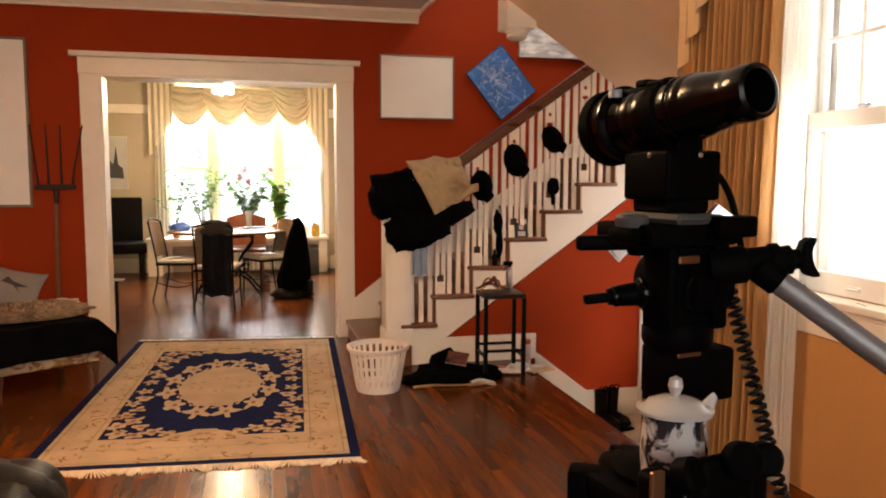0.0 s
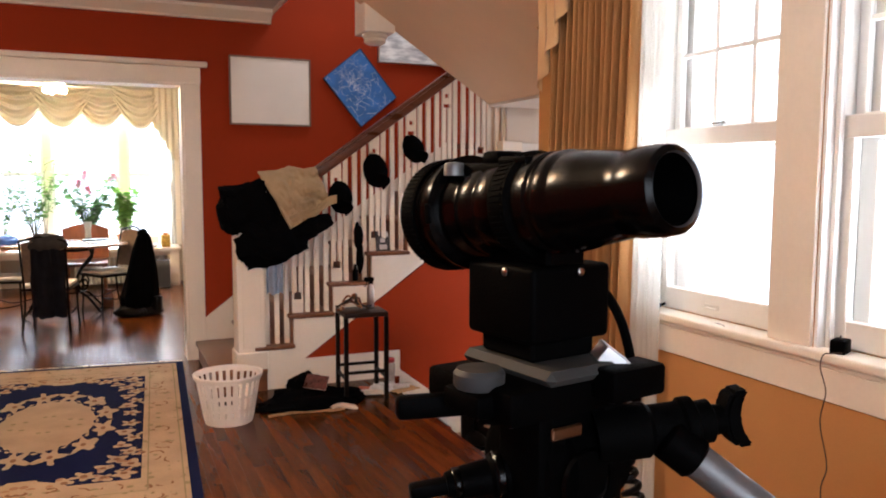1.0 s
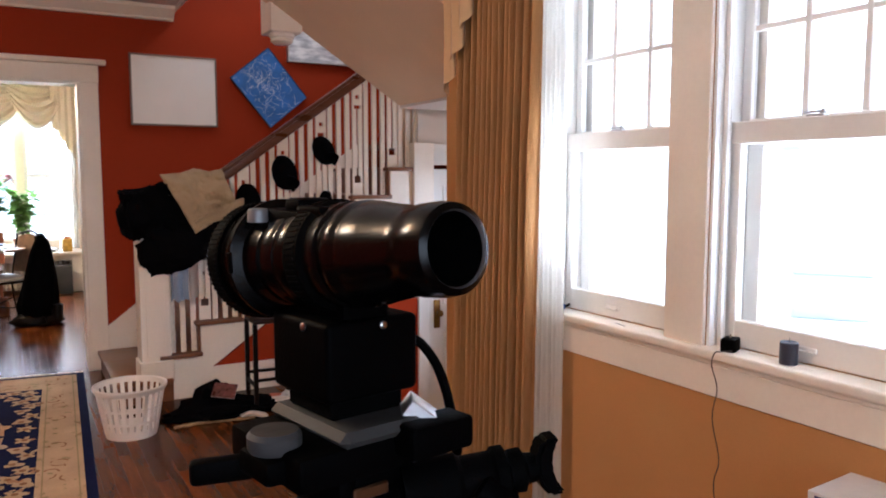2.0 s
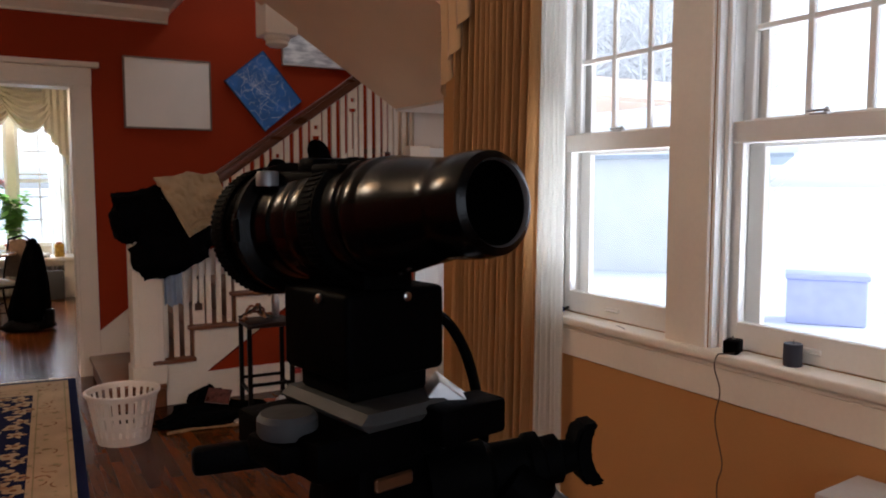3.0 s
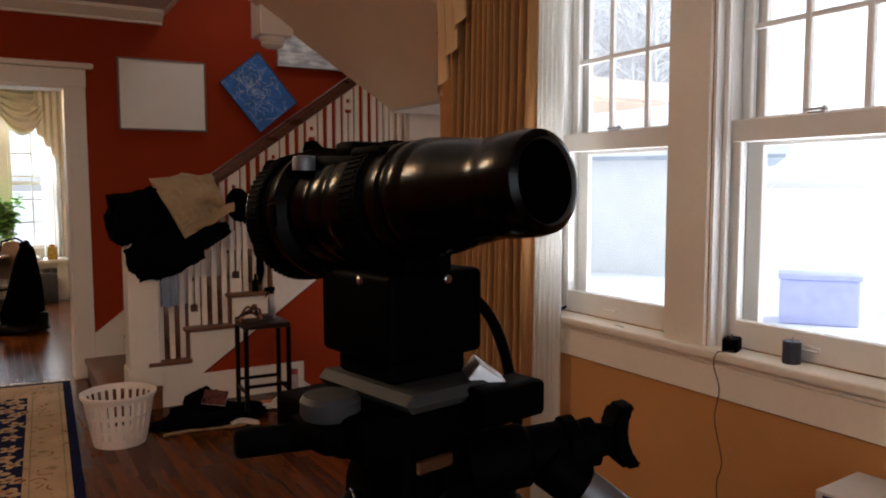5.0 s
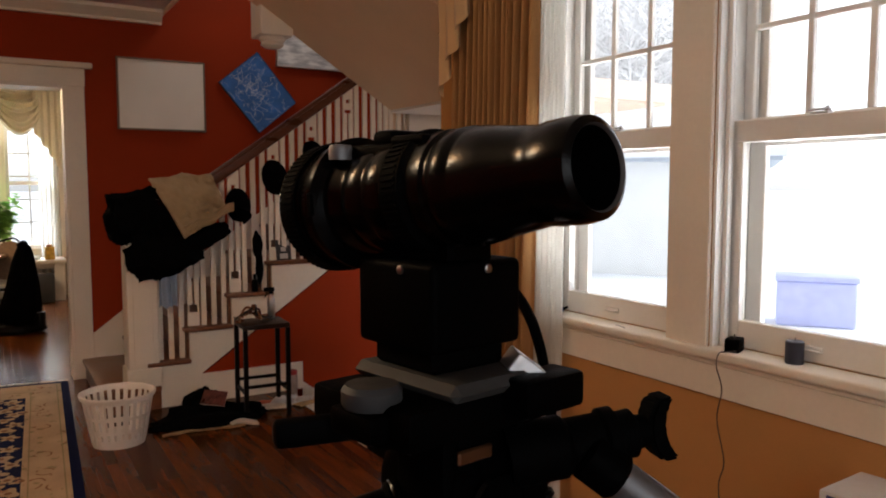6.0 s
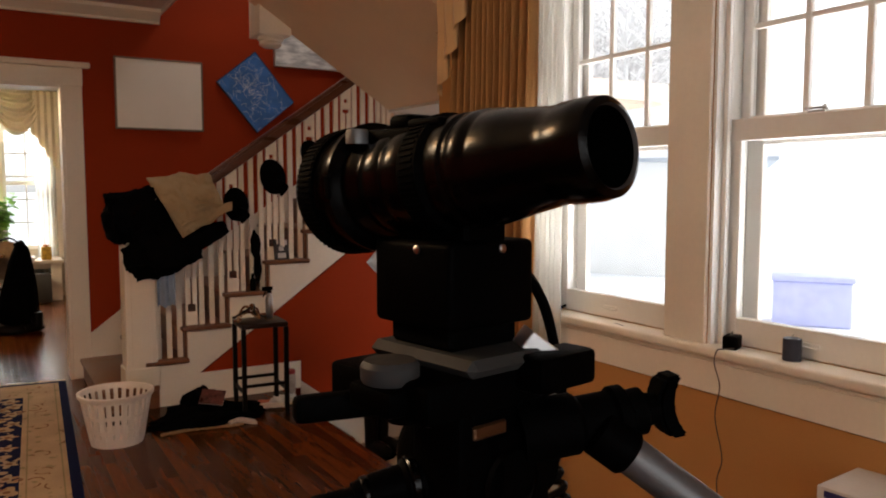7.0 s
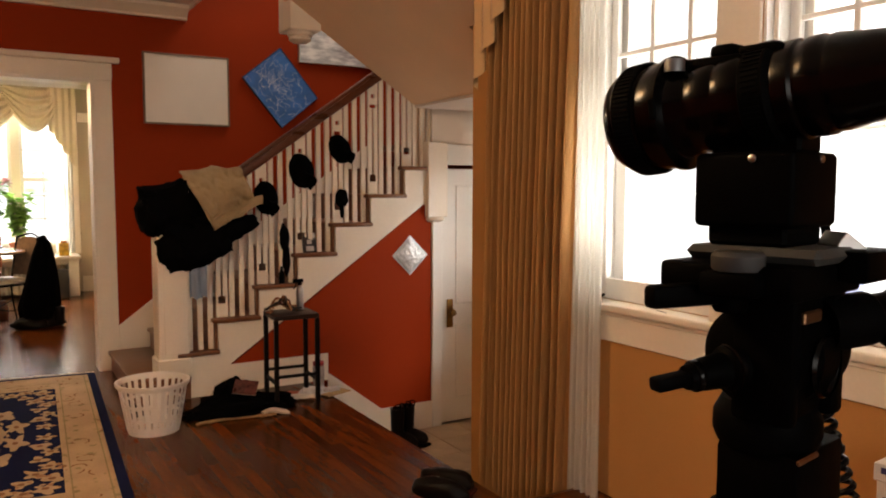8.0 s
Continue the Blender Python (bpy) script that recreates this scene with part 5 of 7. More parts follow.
# ---- pitchfork on the wall ----
fork = thing("pitchfork", pose(-2.365, BW - 0.035, 0), "old four-tined pitchfork with a wooden handle hung on the wall", "pitchfork")
RUST = mat("rusty_iron", (0.035, 0.016, 0.010), 0.7, metal=0.3, vary=0.4, scale=20, bscale=150, bump=0.4)
part("handle", tube([(-0.02, 0.012, 0.02), (-0.012, 0.012, 0.6), (0.0, 0.012, 1.28)], 0.0155, 12), mat("old_ash_handle", (0.16, 0.075, 0.035), 0.6, vary=0.3, scale=6, bscale=60, stretch=(6, 6, 0.6)), fork)
part("crossbar", boxes((-0.145, 0.145, -0.016, 0.020, 1.245, 1.285), bevel=0.008, seg=2), RUST, fork)
part("socket", lathe([(0.018, 1.14), (0.021, 1.25)], 14, pose(0, 0.008, 0)), RUST, fork)
for x0, x1 in ((-0.12, -0.165), (-0.045, -0.055), (0.045, 0.045), (0.12, 0.205)):
    part("tine", tube([(x0, 0.0, 1.275), (x0 + (x1 - x0) * 0.2, -0.006, 1.40), (x1, 0.0, 1.735)], 0.011, 8, taper=0.45), RUST, fork)


# ---- soft heaps of cloth ----
def heap(size, seed, folds=5.0, rough=0.22, nu=40, nv=24, flat=0.0, boxy=1.0):
    """A crumpled lump of cloth: a rounded body broken by folds."""
    bm = bmesh.new()
    bmesh.ops.create_uvsphere(bm, u_segments=nu, v_segments=nv, radius=1.0)
    for v in bm.verts:
        n = v.co.normalized()
        r = 1 + rough * noise.noise(n * 1.7 + Vector((seed, 0, 0))) + rough * 0.55 * abs(noise.noise(n * folds + Vector((0, seed, 0)))) + rough * 0.22 * noise.noise(n * folds * 3)
        c = Vector([math.copysign(abs(k) ** boxy, k) for k in n]) * r
        v.co = Vector((c.x * size[0], c.y * size[1], max(c.z * size[2], -flat if flat else -9)))
    return bm


# clothes over the newel post
cl = thing("clothes_pile", pose(0.09, ST + 0.06, 1.335), "black jacket and khaki trousers draped over the newel post", "clothes")
part("jacket_left", heap((0.165, 0.13, 0.165), 2.1, 5, 0.30, 60, 36, boxy=0.6), CLOTHK, cl, "black jacket", m=pose(0.0, -0.03, -0.115, 0, -12, 0))
part("jacket_sleeve", heap((0.20, 0.10, 0.15), 5.4, 6, 0.34, 60, 36, boxy=0.65), CLOTHK, cl, m=pose(0.145, -0.075, -0.315, 0, -8, 0))
part("jacket_tail", heap((0.19, 0.07, 0.075), 8.4, 6, 0.34, 50, 30, boxy=0.65), CLOTHK, cl, m=pose(0.33, -0.07, -0.265, 0, -18, 0))


def trousers_fn(u, v):
    # over the rail and down the near side
    top_l, top_r, bot_r, bot_l = Vector((0.06, -0.08, 0.125)), Vector((0.45, -0.06, 0.155)), Vector((0.52, -0.15, -0.095)), Vector((0.245, -0.19, -0.245))
    p = (top_l * (1 - u) + top_r * u) * v + (bot_l * (1 - u) + bot_r * u) * (1 - v)
    bulge = math.sin(v * math.pi) * 0.045
    w = 0.030 * wob(u * 3 + v * 2, v * 3, 2) + 0.030 * abs(wob(u * 5 - v * 3, v * 4 + u * 3, 4)) + 0.010 * wob(u * 14, v * 11, 6)
    return (p.x + 0.006 * wob(u * 6, v * 6, 9), p.y - bulge + w, p.z + 0.01 * wob(u * 7, v, 1))


part("trousers", sheet(trousers_fn, 44, 40, 0.012), KHAKI, cl, "crumpled khaki trousers")
part("trousers_back", heap((0.19, 0.09, 0.10), 3.3, 5, 0.25), KHAKI, cl, m=pose(0.27, 0.0, 0.045, 0, -6, 0))
part("trousers_cuff", sheet(lambda u, v: (0.24 + 0.32 * u, -0.185 + 0.012 * wob(u * 6, v * 4, 3), -0.225 + 0.14 * u + 0.055 * v + 0.012 * math.sin(u * 9)), 24, 8, 0.014), KHAKI, cl)
part("shirt_tail", sheet(lambda u, v: (0.10 + 0.105 * u, -0.115 + 0.014 * math.sin(u * 11 + v) , -0.68 + 0.32 * v + 0.02 * wob(u * 4, 0)), 20, 12, 0.004), DENIM, cl, "pale blue shirt tail")

# caps hung on the balusters
def cap_thing(x, z, s, tilt, label):
    c = thing("cap", pose(x, ST + 0.035, z, 0, tilt, 0), label, "cap", "caps on the balusters")
    crown_bm = bmesh.new()
    bmesh.ops.create_uvsphere(crown_bm, u_segments=28, v_segments=16, radius=1.0)
    for v in crown_bm.verts:
        y = v.co.y
        v.co = Vector((v.co.x * 0.078 * s, min(y, 0.25) * 0.085 * s, v.co.z * 0.108 * s * (1 + 0.06 * noise.noise(v.co * 2))))
    part("crown", crown_bm, CLOTHK, c)
    part("brim", sheet(lambda u, v: ((0.046 + 0.012 * v) * s * math.cos(math.pi * (u - 0.5)) * (1 if v > 0.5 else 0.9) - 0.01 * s, -0.045 * s - 0.055 * s * v + 0.02 * s * (u - 0.5) ** 2, (u - 0.5) * 0.10 * s - 0.035 * s - 0.035 * s * v), 16, 6, 0.004), CLOTHK, c)
    return c


cap_thing(0.721, 1.290, 1.05, -8, "black cap hung on the stair balusters")
cap_thing(0.975, 1.475, 1.12, -14, "black flat cap hung on the stair balusters")
cap_thing(1.262, 1.632, 0.98, -28, "black cap hung high on the stair balusters")
gl = thing("black_glove", pose(1.272, ST + 0.03, 1.285), "black knitted hat hung on a baluster", "hat")
part("knit", heap((0.05, 0.03, 0.062), 6.0, 4, 0.2, 20, 12), CLOTHK, gl)
part("tail", heap((0.016, 0.014, 0.055), 3.0, 4, 0.2, 14, 10), CLOTHK, gl, m=pose(0.0, 0, -0.085))
sc = thing("scarf", pose(0.845, ST + 0.03, 1.02), "black scarf hanging between the balusters", "scarf")
part("upper_end", heap((0.034, 0.02, 0.085), 1.4, 4, 0.3, 18, 14), CLOTHK, sc)
part("lower_end", heap((0.026, 0.018, 0.10), 4.4, 4, 0.3, 18, 14), CLOTHK, sc, m=pose(0.012, 0, -0.15))
bt = thing("black_bottle", pose(0.82, ST + 0.022, 0.692), "slim black bottle on a stair tread", "bottle")
part("flask", lathe([(0.019, 0), (0.020, 0.004), (0.020, 0.085), (0.010, 0.10), (0.009, 0.13), (0, 0.131)], 18, cap=False), BLACK, bt)
cd = thing("photo_card", pose(1.028, ST + 0.02, 0.898, -12, 0, 4), "small dark photo card leaning on the balusters", "card")
part("card", boxes((-0.052, 0.052, -0.003, 0.003, 0.0, 0.15)), mat("dark_photo_paper", (0.03, 0.028, 0.03), 0.35, vary=0.5, scale=30, bscale=200), cd, smooth=False)
part("motif", boxes((-0.028, 0.03, -0.0045, -0.003, 0.02, 0.055), (-0.018, 0.018, -0.0045, -0.003, 0.07, 0.10), (0.008, 0.046, -0.0045, -0.003, 0.11, 0.145)), mat("pale_photo_ink", (0.5, 0.47, 0.45), 0.4), cd, "pale shapes on the photo", smooth=False)

# ---- things by the stairs ----
def basket():
    b = thing("laundry_basket", pose(-0.140, 3.735, 0.0) @ Matrix.Diagonal((0.93, 0.93, 0.95, 1)), "round white plastic laundry basket with slotted sides", "basket")
    H, r0, r1 = 0.305, 0.145, 0.200
    rad = lambda z: r0 + (r1 - r0) * z / H
    part("base", lathe([(r0, 0.0), (r0 + 0.009, 0.05), (r0 + 0.006, 0.052), (r0 - 0.004, 0.008), (0.0, 0.006)], 48, cap=False), PLASTW, b)
    part("rim", lathe([(r1 - 0.006, H - 0.035), (r1 + 0.002, H - 0.034), (r1 + 0.012, H - 0.02), (r1 + 0.014, H - 0.004), (r1 + 0.006, H), (r1 - 0.004, H - 0.004), (r1 - 0.006, H - 0.035)], 48, cap=False), PLASTW, b)
    for z in (0.088, 0.168):
        part("band", lathe([(rad(z) - 0.002, z), (rad(z) + 0.002, z), (rad(z + 0.016) + 0.002, z + 0.016), (rad(z + 0.016) - 0.002, z + 0.016), (rad(z) - 0.002, z)], 48, cap=False), PLASTW, b)
    lean = math.degrees(math.atan((r1 - r0) / H))
    rib = finish("rib", boxes((-0.0015, 0.0015, -0.0125, 0.0125, 0.0, 0.265)), PLASTW)
    for i in range(26):
        o = new("rib", rib)
        o.parent = b
        o.matrix_basis = pose(0, 0, 0, 0, 0, i * 360 / 26) @ pose(r0 + 0.005, 0, 0.024, 0, lean, 0)


basket()


def stool():
    H = 0.58
    s = thing("bar_stool", pose(0.722, 3.885, 0, 0, 0, -3), "slim dark metal stool with a square seat beside the stairs", "stool")
    w, d = 0.130, 0.12
    part("seat", boxes((-w - 0.012, w + 0.012, -d - 0.012, d + 0.012, H - 0.03, H), bevel=0.005, seg=2), mat("dark_walnut", (0.022, 0.009, 0.006), 0.4, spec=0.2, vary=0.3, scale=6, bscale=60, stretch=(1, 6, 6)), s)
    for sx in (-1, 1):
        for sy in (-1, 1):
            part("leg", boxes((sx * w - 0.013, sx * w + 0.013, sy * d - 0.013, sy * d + 0.013, 0, H - 0.03), bevel=0.002), IRON, s)
    for z in (0.19,):
        part("stretcher", boxes((-w + 0.011, w - 0.011, -d - 0.007, -d + 0.007, z, z + 0.018)), IRON, s)
        part("stretcher", boxes((-w + 0.011, w - 0.011, d - 0.007, d + 0.007, z, z + 0.018)), IRON, s)
        part("stretcher", boxes((-w - 0.007, -w + 0.007, -d + 0.011, d - 0.011, z - 0.04, z - 0.022)), IRON, s)
        part("stretcher", boxes((w - 0.007, w + 0.007, -d + 0.011, d - 0.011, z - 0.04, z - 0.022)), IRON, s)
    sb = thing("spray_bottle", pose(0.805, 3.95, H), "brushed metal spray bottle with a black trigger on the stool", "bottle")
    part("bottle", lathe([(0.022, 0), (0.024, 0.004), (0.024, 0.12), (0.018, 0.14), (0.010, 0.15), (0.010, 0.158)], 22), ALU, sb)
    tr = boxes((-0.012, 0.012, -0.011, 0.011, 0.156, 0.172), (-0.045, 0.022, -0.010, 0.010, 0.172, 0.198), bevel=0.004, seg=2)
    tube([(-0.022, 0, 0.176), (-0.030, 0, 0.150), (-0.042, 0, 0.135)], 0.004, 8, tr)
    part("trigger", tr, BLACK, sb)
    cb = thing("leather_straps", pose(0.685, 3.885, H), "tangle of brown leather straps and cords on the stool", "straps")
    rnd = random.Random(3)
    for i, colr in enumerate(((0.16, 0.045, 0.015), (0.30, 0.14, 0.05), (0.10, 0.02, 0.015), (0.02, 0.015, 0.012), (0.24, 0.08, 0.02))):
        pts = [(-0.11 + 0.18 * k / 7 + rnd.uniform(-0.03, 0.03), rnd.uniform(-0.08, 0.06), 0.008 + 0.075 * rnd.random() * math.sin(math.pi * k / 7) + 0.007 * i) for k in range(8)]
        part("strap", tube(pts, 0.0065, 8), mat("strap_leather_%s" % "abcde"[i], colr, 0.5, vary=0.3, scale=20, bscale=200), cb)


stool()

jk = thing("dropped_jacket", pose(0.36, 3.86, 0.0), "black jacket with a pale hem dropped on the floor", "jacket")
part("body", heap((0.30, 0.17, 0.085), 4.2, 5, 0.35, 56, 28, flat=0.001), CLOTHK, jk, m=pose(0.02, 0.0, 0.012))
part("hood", heap((0.11, 0.09, 0.11), 7.7, 4, 0.3, 30, 18, flat=0.02), CLOTHK, jk, m=pose(0.0, 0.06, 0.075, 0, 25, 0))
part("sleeve", heap((0.13, 0.07, 0.045), 9.1, 5, 0.3, 30, 18, flat=0.001), CLOTHK, jk, m=pose(0.24, 0.0, 0.02, 0, 0, -20))
part("hem", sheet(lambda u, v: (-0.28 + 0.46 * u, -0.165 - 0.03 * v + 0.02 * math.sin(u * 5) + 0.01 * wob(u * 9, v), 0.012 + 0.006 * wob(u * 8, v * 3, 2)), 40, 4, 0.010), mat("ochre_lining", (0.30, 0.19, 0.09), 0.9, vary=0.3, scale=14, bscale=200), jk, "ochre jacket hem")
part("cuff", sheet(lambda u, v: (0.10 + 0.16 * u, -0.17 - 0.05 * v + 0.02 * math.sin(u * 3), 0.02 + 0.012 * math.sin(u * 4 + v)), 16, 6, 0.012), mat("cream_lining", (0.62, 0.55, 0.46), 0.9, vary=0.2, scale=14, bscale=200), jk, "cream cuff")
mg = thing("magazine", pose(0.40, 3.80, 0.155, 40, 6, -28), "glossy magazine lying on the dropped jacket", "magazine")
part("pages", boxes((-0.07, 0.07, -0.05, 0.05, 0, 0.006)), mat("paper_edge", (0.6, 0.56, 0.5), 0.7), mg, smooth=False)
part("cover", boxes((-0.07, 0.07, -0.05, 0.05, 0.006, 0.008)), mat("printed_cover", (0.09, 0.03, 0.025), 0.3, vary=0.8, scale=24, bscale=90, bump=0.02), mg, "dark red printed cover", smooth=False)
rnd = random.Random(8)
PAPERS = [("folded_paper", (0.60, 0.57, 0.53)), ("newspaper", (0.45, 0.43, 0.40)), ("envelope", (0.66, 0.60, 0.52)), ("orange_folder", (0.45, 0.10, 0.04)), ("plastic_bag", (0.62, 0.62, 0.62)), ("paper_roll", (0.60, 0.55, 0.5)), ("leaflet", (0.5, 0.3, 0.12))]
for i, (nm, colr) in enumerate(PAPERS):
    x, y = 0.66 + 0.062 * i, 3.98 + 0.05 * rnd.uniform(-1, 1)
    p = thing(nm, pose(x, y, 0.0, 0, 0, rnd.uniform(-30, 30)), "%s dropped on the floor by the stairs" % {"folded_paper": "creased white folded paper", "newspaper": "grey folded newspaper", "envelope": "cream paper envelope", "orange_folder": "flat orange card folder", "plastic_bag": "crumpled white plastic bag", "paper_roll": "white roll of paper", "leaflet": "brown printed leaflet"}[nm], nm.split("_")[-1])
    mm = mat(nm + "_surface", colr, 0.6, vary=0.25, scale=20, bscale=120)
    if nm == "plastic_bag":
        part("film", heap((0.09, 0.06, 0.05), 2.0, 6, 0.45, 30, 18, flat=0.001), mm, p, m=pose(0, 0, 0.004))
    elif nm == "paper_roll":
        part("roll", tube([(-0.11, 0, 0.022), (0.11, 0, 0.022)], 0.02, 18, smooth=1), mm, p)
    else:
        part("sheet", sheet(lambda u, v: (-0.1 + 0.2 * u, -0.06 + 0.12 * v, 0.006 + 0.004 * i % 0.012 + 0.012 * abs(wob(u * 3 + i, v * 3))), 14, 10, 0.004), mm, p)
jar = thing("glass_jar", pose(0.985, 4.10, 0.0), "clear glass jar with a red lid on the floor", "jar")
part("jar_body", lathe([(0.035, 0), (0.038, 0.005), (0.038, 0.15), (0.032, 0.165)], 24), mat("cloudy_glass", (0.42, 0.36, 0.33), 0.15, vary=0.3, scale=14, bscale=60), jar)
part("lid", lathe([(0.036, 0.165), (0.037, 0.167), (0.037, 0.188), (0.034, 0.191), (0, 0.191)], 24, cap=False), mat("red_lid", (0.35, 0.03, 0.03), 0.4), jar, "red screw lid")

bo = thing("boots", pose(1.635, 4.04, FY, 0, 0, 20), "pair of black laced boots standing in the entry", "boots")
for k, dx in enumerate((-0.055, 0.055)):
    part("shaft", lathe([(0.045, 0.04), (0.046, 0.12), (0.05, 0.25), (0.052, 0.27), (0.046, 0.27), (0.042, 0.15), (0.0, 0.14)], 24, pose(dx, 0.05, 0), cap=False), LEATHER, bo)
    part("foot", heap((0.046, 0.12, 0.055), 3.0 + k, 3, 0.1, 28, 18, flat=0.04), LEATHER, bo, m=pose(dx, -0.02, 0.052))
    part("sole", boxes((dx - 0.046, dx + 0.046, -0.14, 0.10, 0.0, 0.018), bevel=0.006, seg=2), RUBBER, bo)
    for a in (-1, 1):
        part("pull_loop", tube([(dx + a * 0.02, 0.01, 0.262), (dx + a * 0.022, 0.0, 0.30), (dx + a * 0.022, 0.04, 0.30), (dx + a * 0.02, 0.05, 0.262)], 0.004, 8), CLOTHK, bo)
sh = thing("shoes", pose(0.80, 2.12, 0, 0, 0, 35), "pair of black shoes at the edge of the floor", "shoes")
for k, dx in enumerate((-0.06, 0.065)):
    part("upper", heap((0.048, 0.13, 0.06), 1.0 + k, 3, 0.14, 28, 18, flat=0.03), LEATHER, sh, m=pose(dx, 0.02 * k, 0.04))
    part("sole", boxes((dx - 0.045, dx + 0.045, -0.13 + 0.02 * k, 0.12 + 0.02 * k, 0.0, 0.014), bevel=0.005, seg=2), mat("dark_red_sole", (0.12, 0.015, 0.01), 0.6), sh, "dark red sole")
fp = thing("foil_pouch", pose(1.803, ST - 0.003, 0.858, 0, 45, 0), "silver quilted pouch hung as a diamond on the red wall", "pouch")


def pouch_fn(u, v):
    e = (4 * u * (1 - u)) ** 0.5 * (4 * v * (1 - v)) ** 0.5
    return (-0.098 + 0.196 * u, -0.004 - 0.022 * e - 0.004 * wob(u * 9, v * 9), -0.098 + 0.196 * v)


part("pouch", sheet(pouch_fn, 26, 26, 0.004), mat("silver_foil", (0.55, 0.55, 0.56), 0.38, metal=0.5, vary=0.1, scale=12, bscale=90, bump=0.4), fp)
part("hem", boxes((-0.105, 0.105, -0.006, 0.0, -0.105, -0.096), (-0.105, 0.105, -0.006, 0.0, 0.096, 0.105), (-0.105, -0.096, -0.006, 0.0, -0.096, 0.096), (0.096, 0.105, -0.006, 0.0, -0.096, 0.096)), mat("silver_foil", (0.5, 0.5, 0.5)), fp)

# ---- seats by the camera's side of the room ----
def fur_hair(size, n, seed):
    rnd = random.Random(seed)
    bm = bmesh.new()
    for i in range(n):
        a, e = rnd.random() * 6.28, math.asin(rnd.random())
        d = Vector((math.cos(a) * math.cos(e), math.sin(a) * math.cos(e), math.sin(e)))
        p = Vector((d.x * size[0], d.y * size[1], d.z * size[2]))
        q = p + d * 0.012 + Vector((rnd.uniform(-0.03, 0.03), rnd.uniform(-0.03, 0.03), 0.006))
        w = Vector((rnd.uniform(-1, 1), rnd.uniform(-1, 1), 0)).normalized() * 0.006
        bm.faces.new([bm.verts.new(c) for c in (p - w, p + w, q + w * 0.2)])
    return bm


def chaise():
    c = thing("chaise", pose(-1.83, 4.20, 0, 0, 0, 33), "floral upholstered chaise under a black throw and fur", "chaise")
    n = bpy.data.materials.new("floral_upholstery")
    n.use_nodes = True
    nt = n.node_tree
    b = nt.nodes["Principled BSDF"]
    b.inputs["Roughness"].default_value, b.inputs["Specular IOR Level"].default_value = 0.9, 0.1
    tc, no, cr_ = nt.nodes.new("ShaderNodeTexCoord"), nt.nodes.new("ShaderNodeTexNoise"), nt.nodes.new("ShaderNodeValToRGB")
    no.inputs["Scale"].default_value, no.inputs["Distortion"].default_value = 11, 1.5
    nt.links.new(tc.outputs["Object"], no.inputs["Vector"])
    e = cr_.color_ramp.elements
    e[0].position, e[0].color, e[1].position, e[1].color = 0.44, (0.22, 0.12, 0.05, 1), 0.52, (0.46, 0.36, 0.24, 1)
    nt.links.new(no.outputs["Fac"], cr_.inputs[0])
    nt.links.new(cr_.outputs[0], b.inputs["Base Color"])
    part("frame", boxes((-1.5, 0.0, 0.0, 0.72, 0.17, 0.30), bevel=0.02, seg=3), n, c, "cream floral upholstered frame")
    part("seat", boxes((-1.5, -0.005, 0.02, 0.70, 0.30, 0.42), bevel=0.04, seg=3), n, c)
    for x, y in ((-0.05, 0.06), (-0.05, 0.66), (-0.62, 0.06), (-1.45, 0.06), (-1.45, 0.66)):
        part("leg", lathe([(0.014, 0), (0.018, 0.02), (0.016, 0.06), (0.026, 0.12), (0.03, 0.18)], 16, pose(x, y, 0)), mat("turned_walnut", (0.07, 0.03, 0.015), 0.35), c)

    def throw_fn(u, v):
        x = -1.45 + 1.49 * u
        s = v * 1.05
        if s < 0.24:
            y, z = -0.03, 0.235 + s * 0.85
        else:
            y, z = -0.03 + (s - 0.24) * 0.9, 0.445
        edge = max(0.0, (u - 0.93) / 0.07)
        return (x + 0.02 * edge, y - 0.02 * math.sin(u * 23) * (1 if v < 0.25 else 0.2) , z - 0.11 * edge + 0.012 * wob(u * 9, v * 6, 1) + (0.03 * wob(u * 5, 3) if v < 0.05 else 0))

    th = thing("black_throw", pose(-1.83, 4.20, 0, 0, 0, 33), "black knitted throw spread over the chaise", "throw")
    part("cloth", sheet(throw_fn, 60, 30, 0.012), CLOTHK, th)
    fur = thing("fur_throw", pose(-1.83, 4.20, 0.45, 0, 0, 33), "mottled brown and cream fur lying on the throw", "fur")
    FUR = mat("mottled_fur", (0.20, 0.135, 0.085), 0.95, vary=0.85, scale=9, bscale=160, bump=1.0, spec=0.1)
    part("pelt", heap((0.36, 0.17, 0.080), 5.0, 9, 0.4, 50, 26, flat=0.004), FUR, fur, m=pose(-0.36, 0.30, 0.012))
    tagged(part("hair", fur_hair((0.37, 0.175, 0.085), 1500, 3), mat("mottled_hair", (0.30, 0.21, 0.14), 0.9, vary=0.7, scale=11, bscale=200, island=0.55, spec=0.1), fur, smooth=False, m=pose(-0.36, 0.30, 0.012)), kind="stuff")
    part("pelt_edge", heap((0.12, 0.10, 0.075), 6.0, 9, 0.4, 30, 18, flat=0.004), mat("cream_fur", (0.50, 0.38, 0.26), 0.95, vary=0.4, scale=12, bscale=160, bump=1.0, spec=0.1), fur, m=pose(-0.13, 0.36, 0.012))
    cu = thing("cushion", pose(-2.50, 4.62, 0.585, 64, 0, 12) @ pose(0, 0, 0, 0, 0, -16), "grey cushion with a dark bird print on the chaise", "cushion")

    def cushion_fn(sign):
        def fn(u, v):
            e = max(0, 16 * u * (1 - u) * v * (1 - v)) ** 0.45
            px, py = 2 * u - 1, 2 * v - 1
            return (0.20 * px * (1 - 0.13 * (1 - py * py)), 0.16 * py * (1 - 0.13 * (1 - px * px)), sign * 0.085 * e)
        return fn

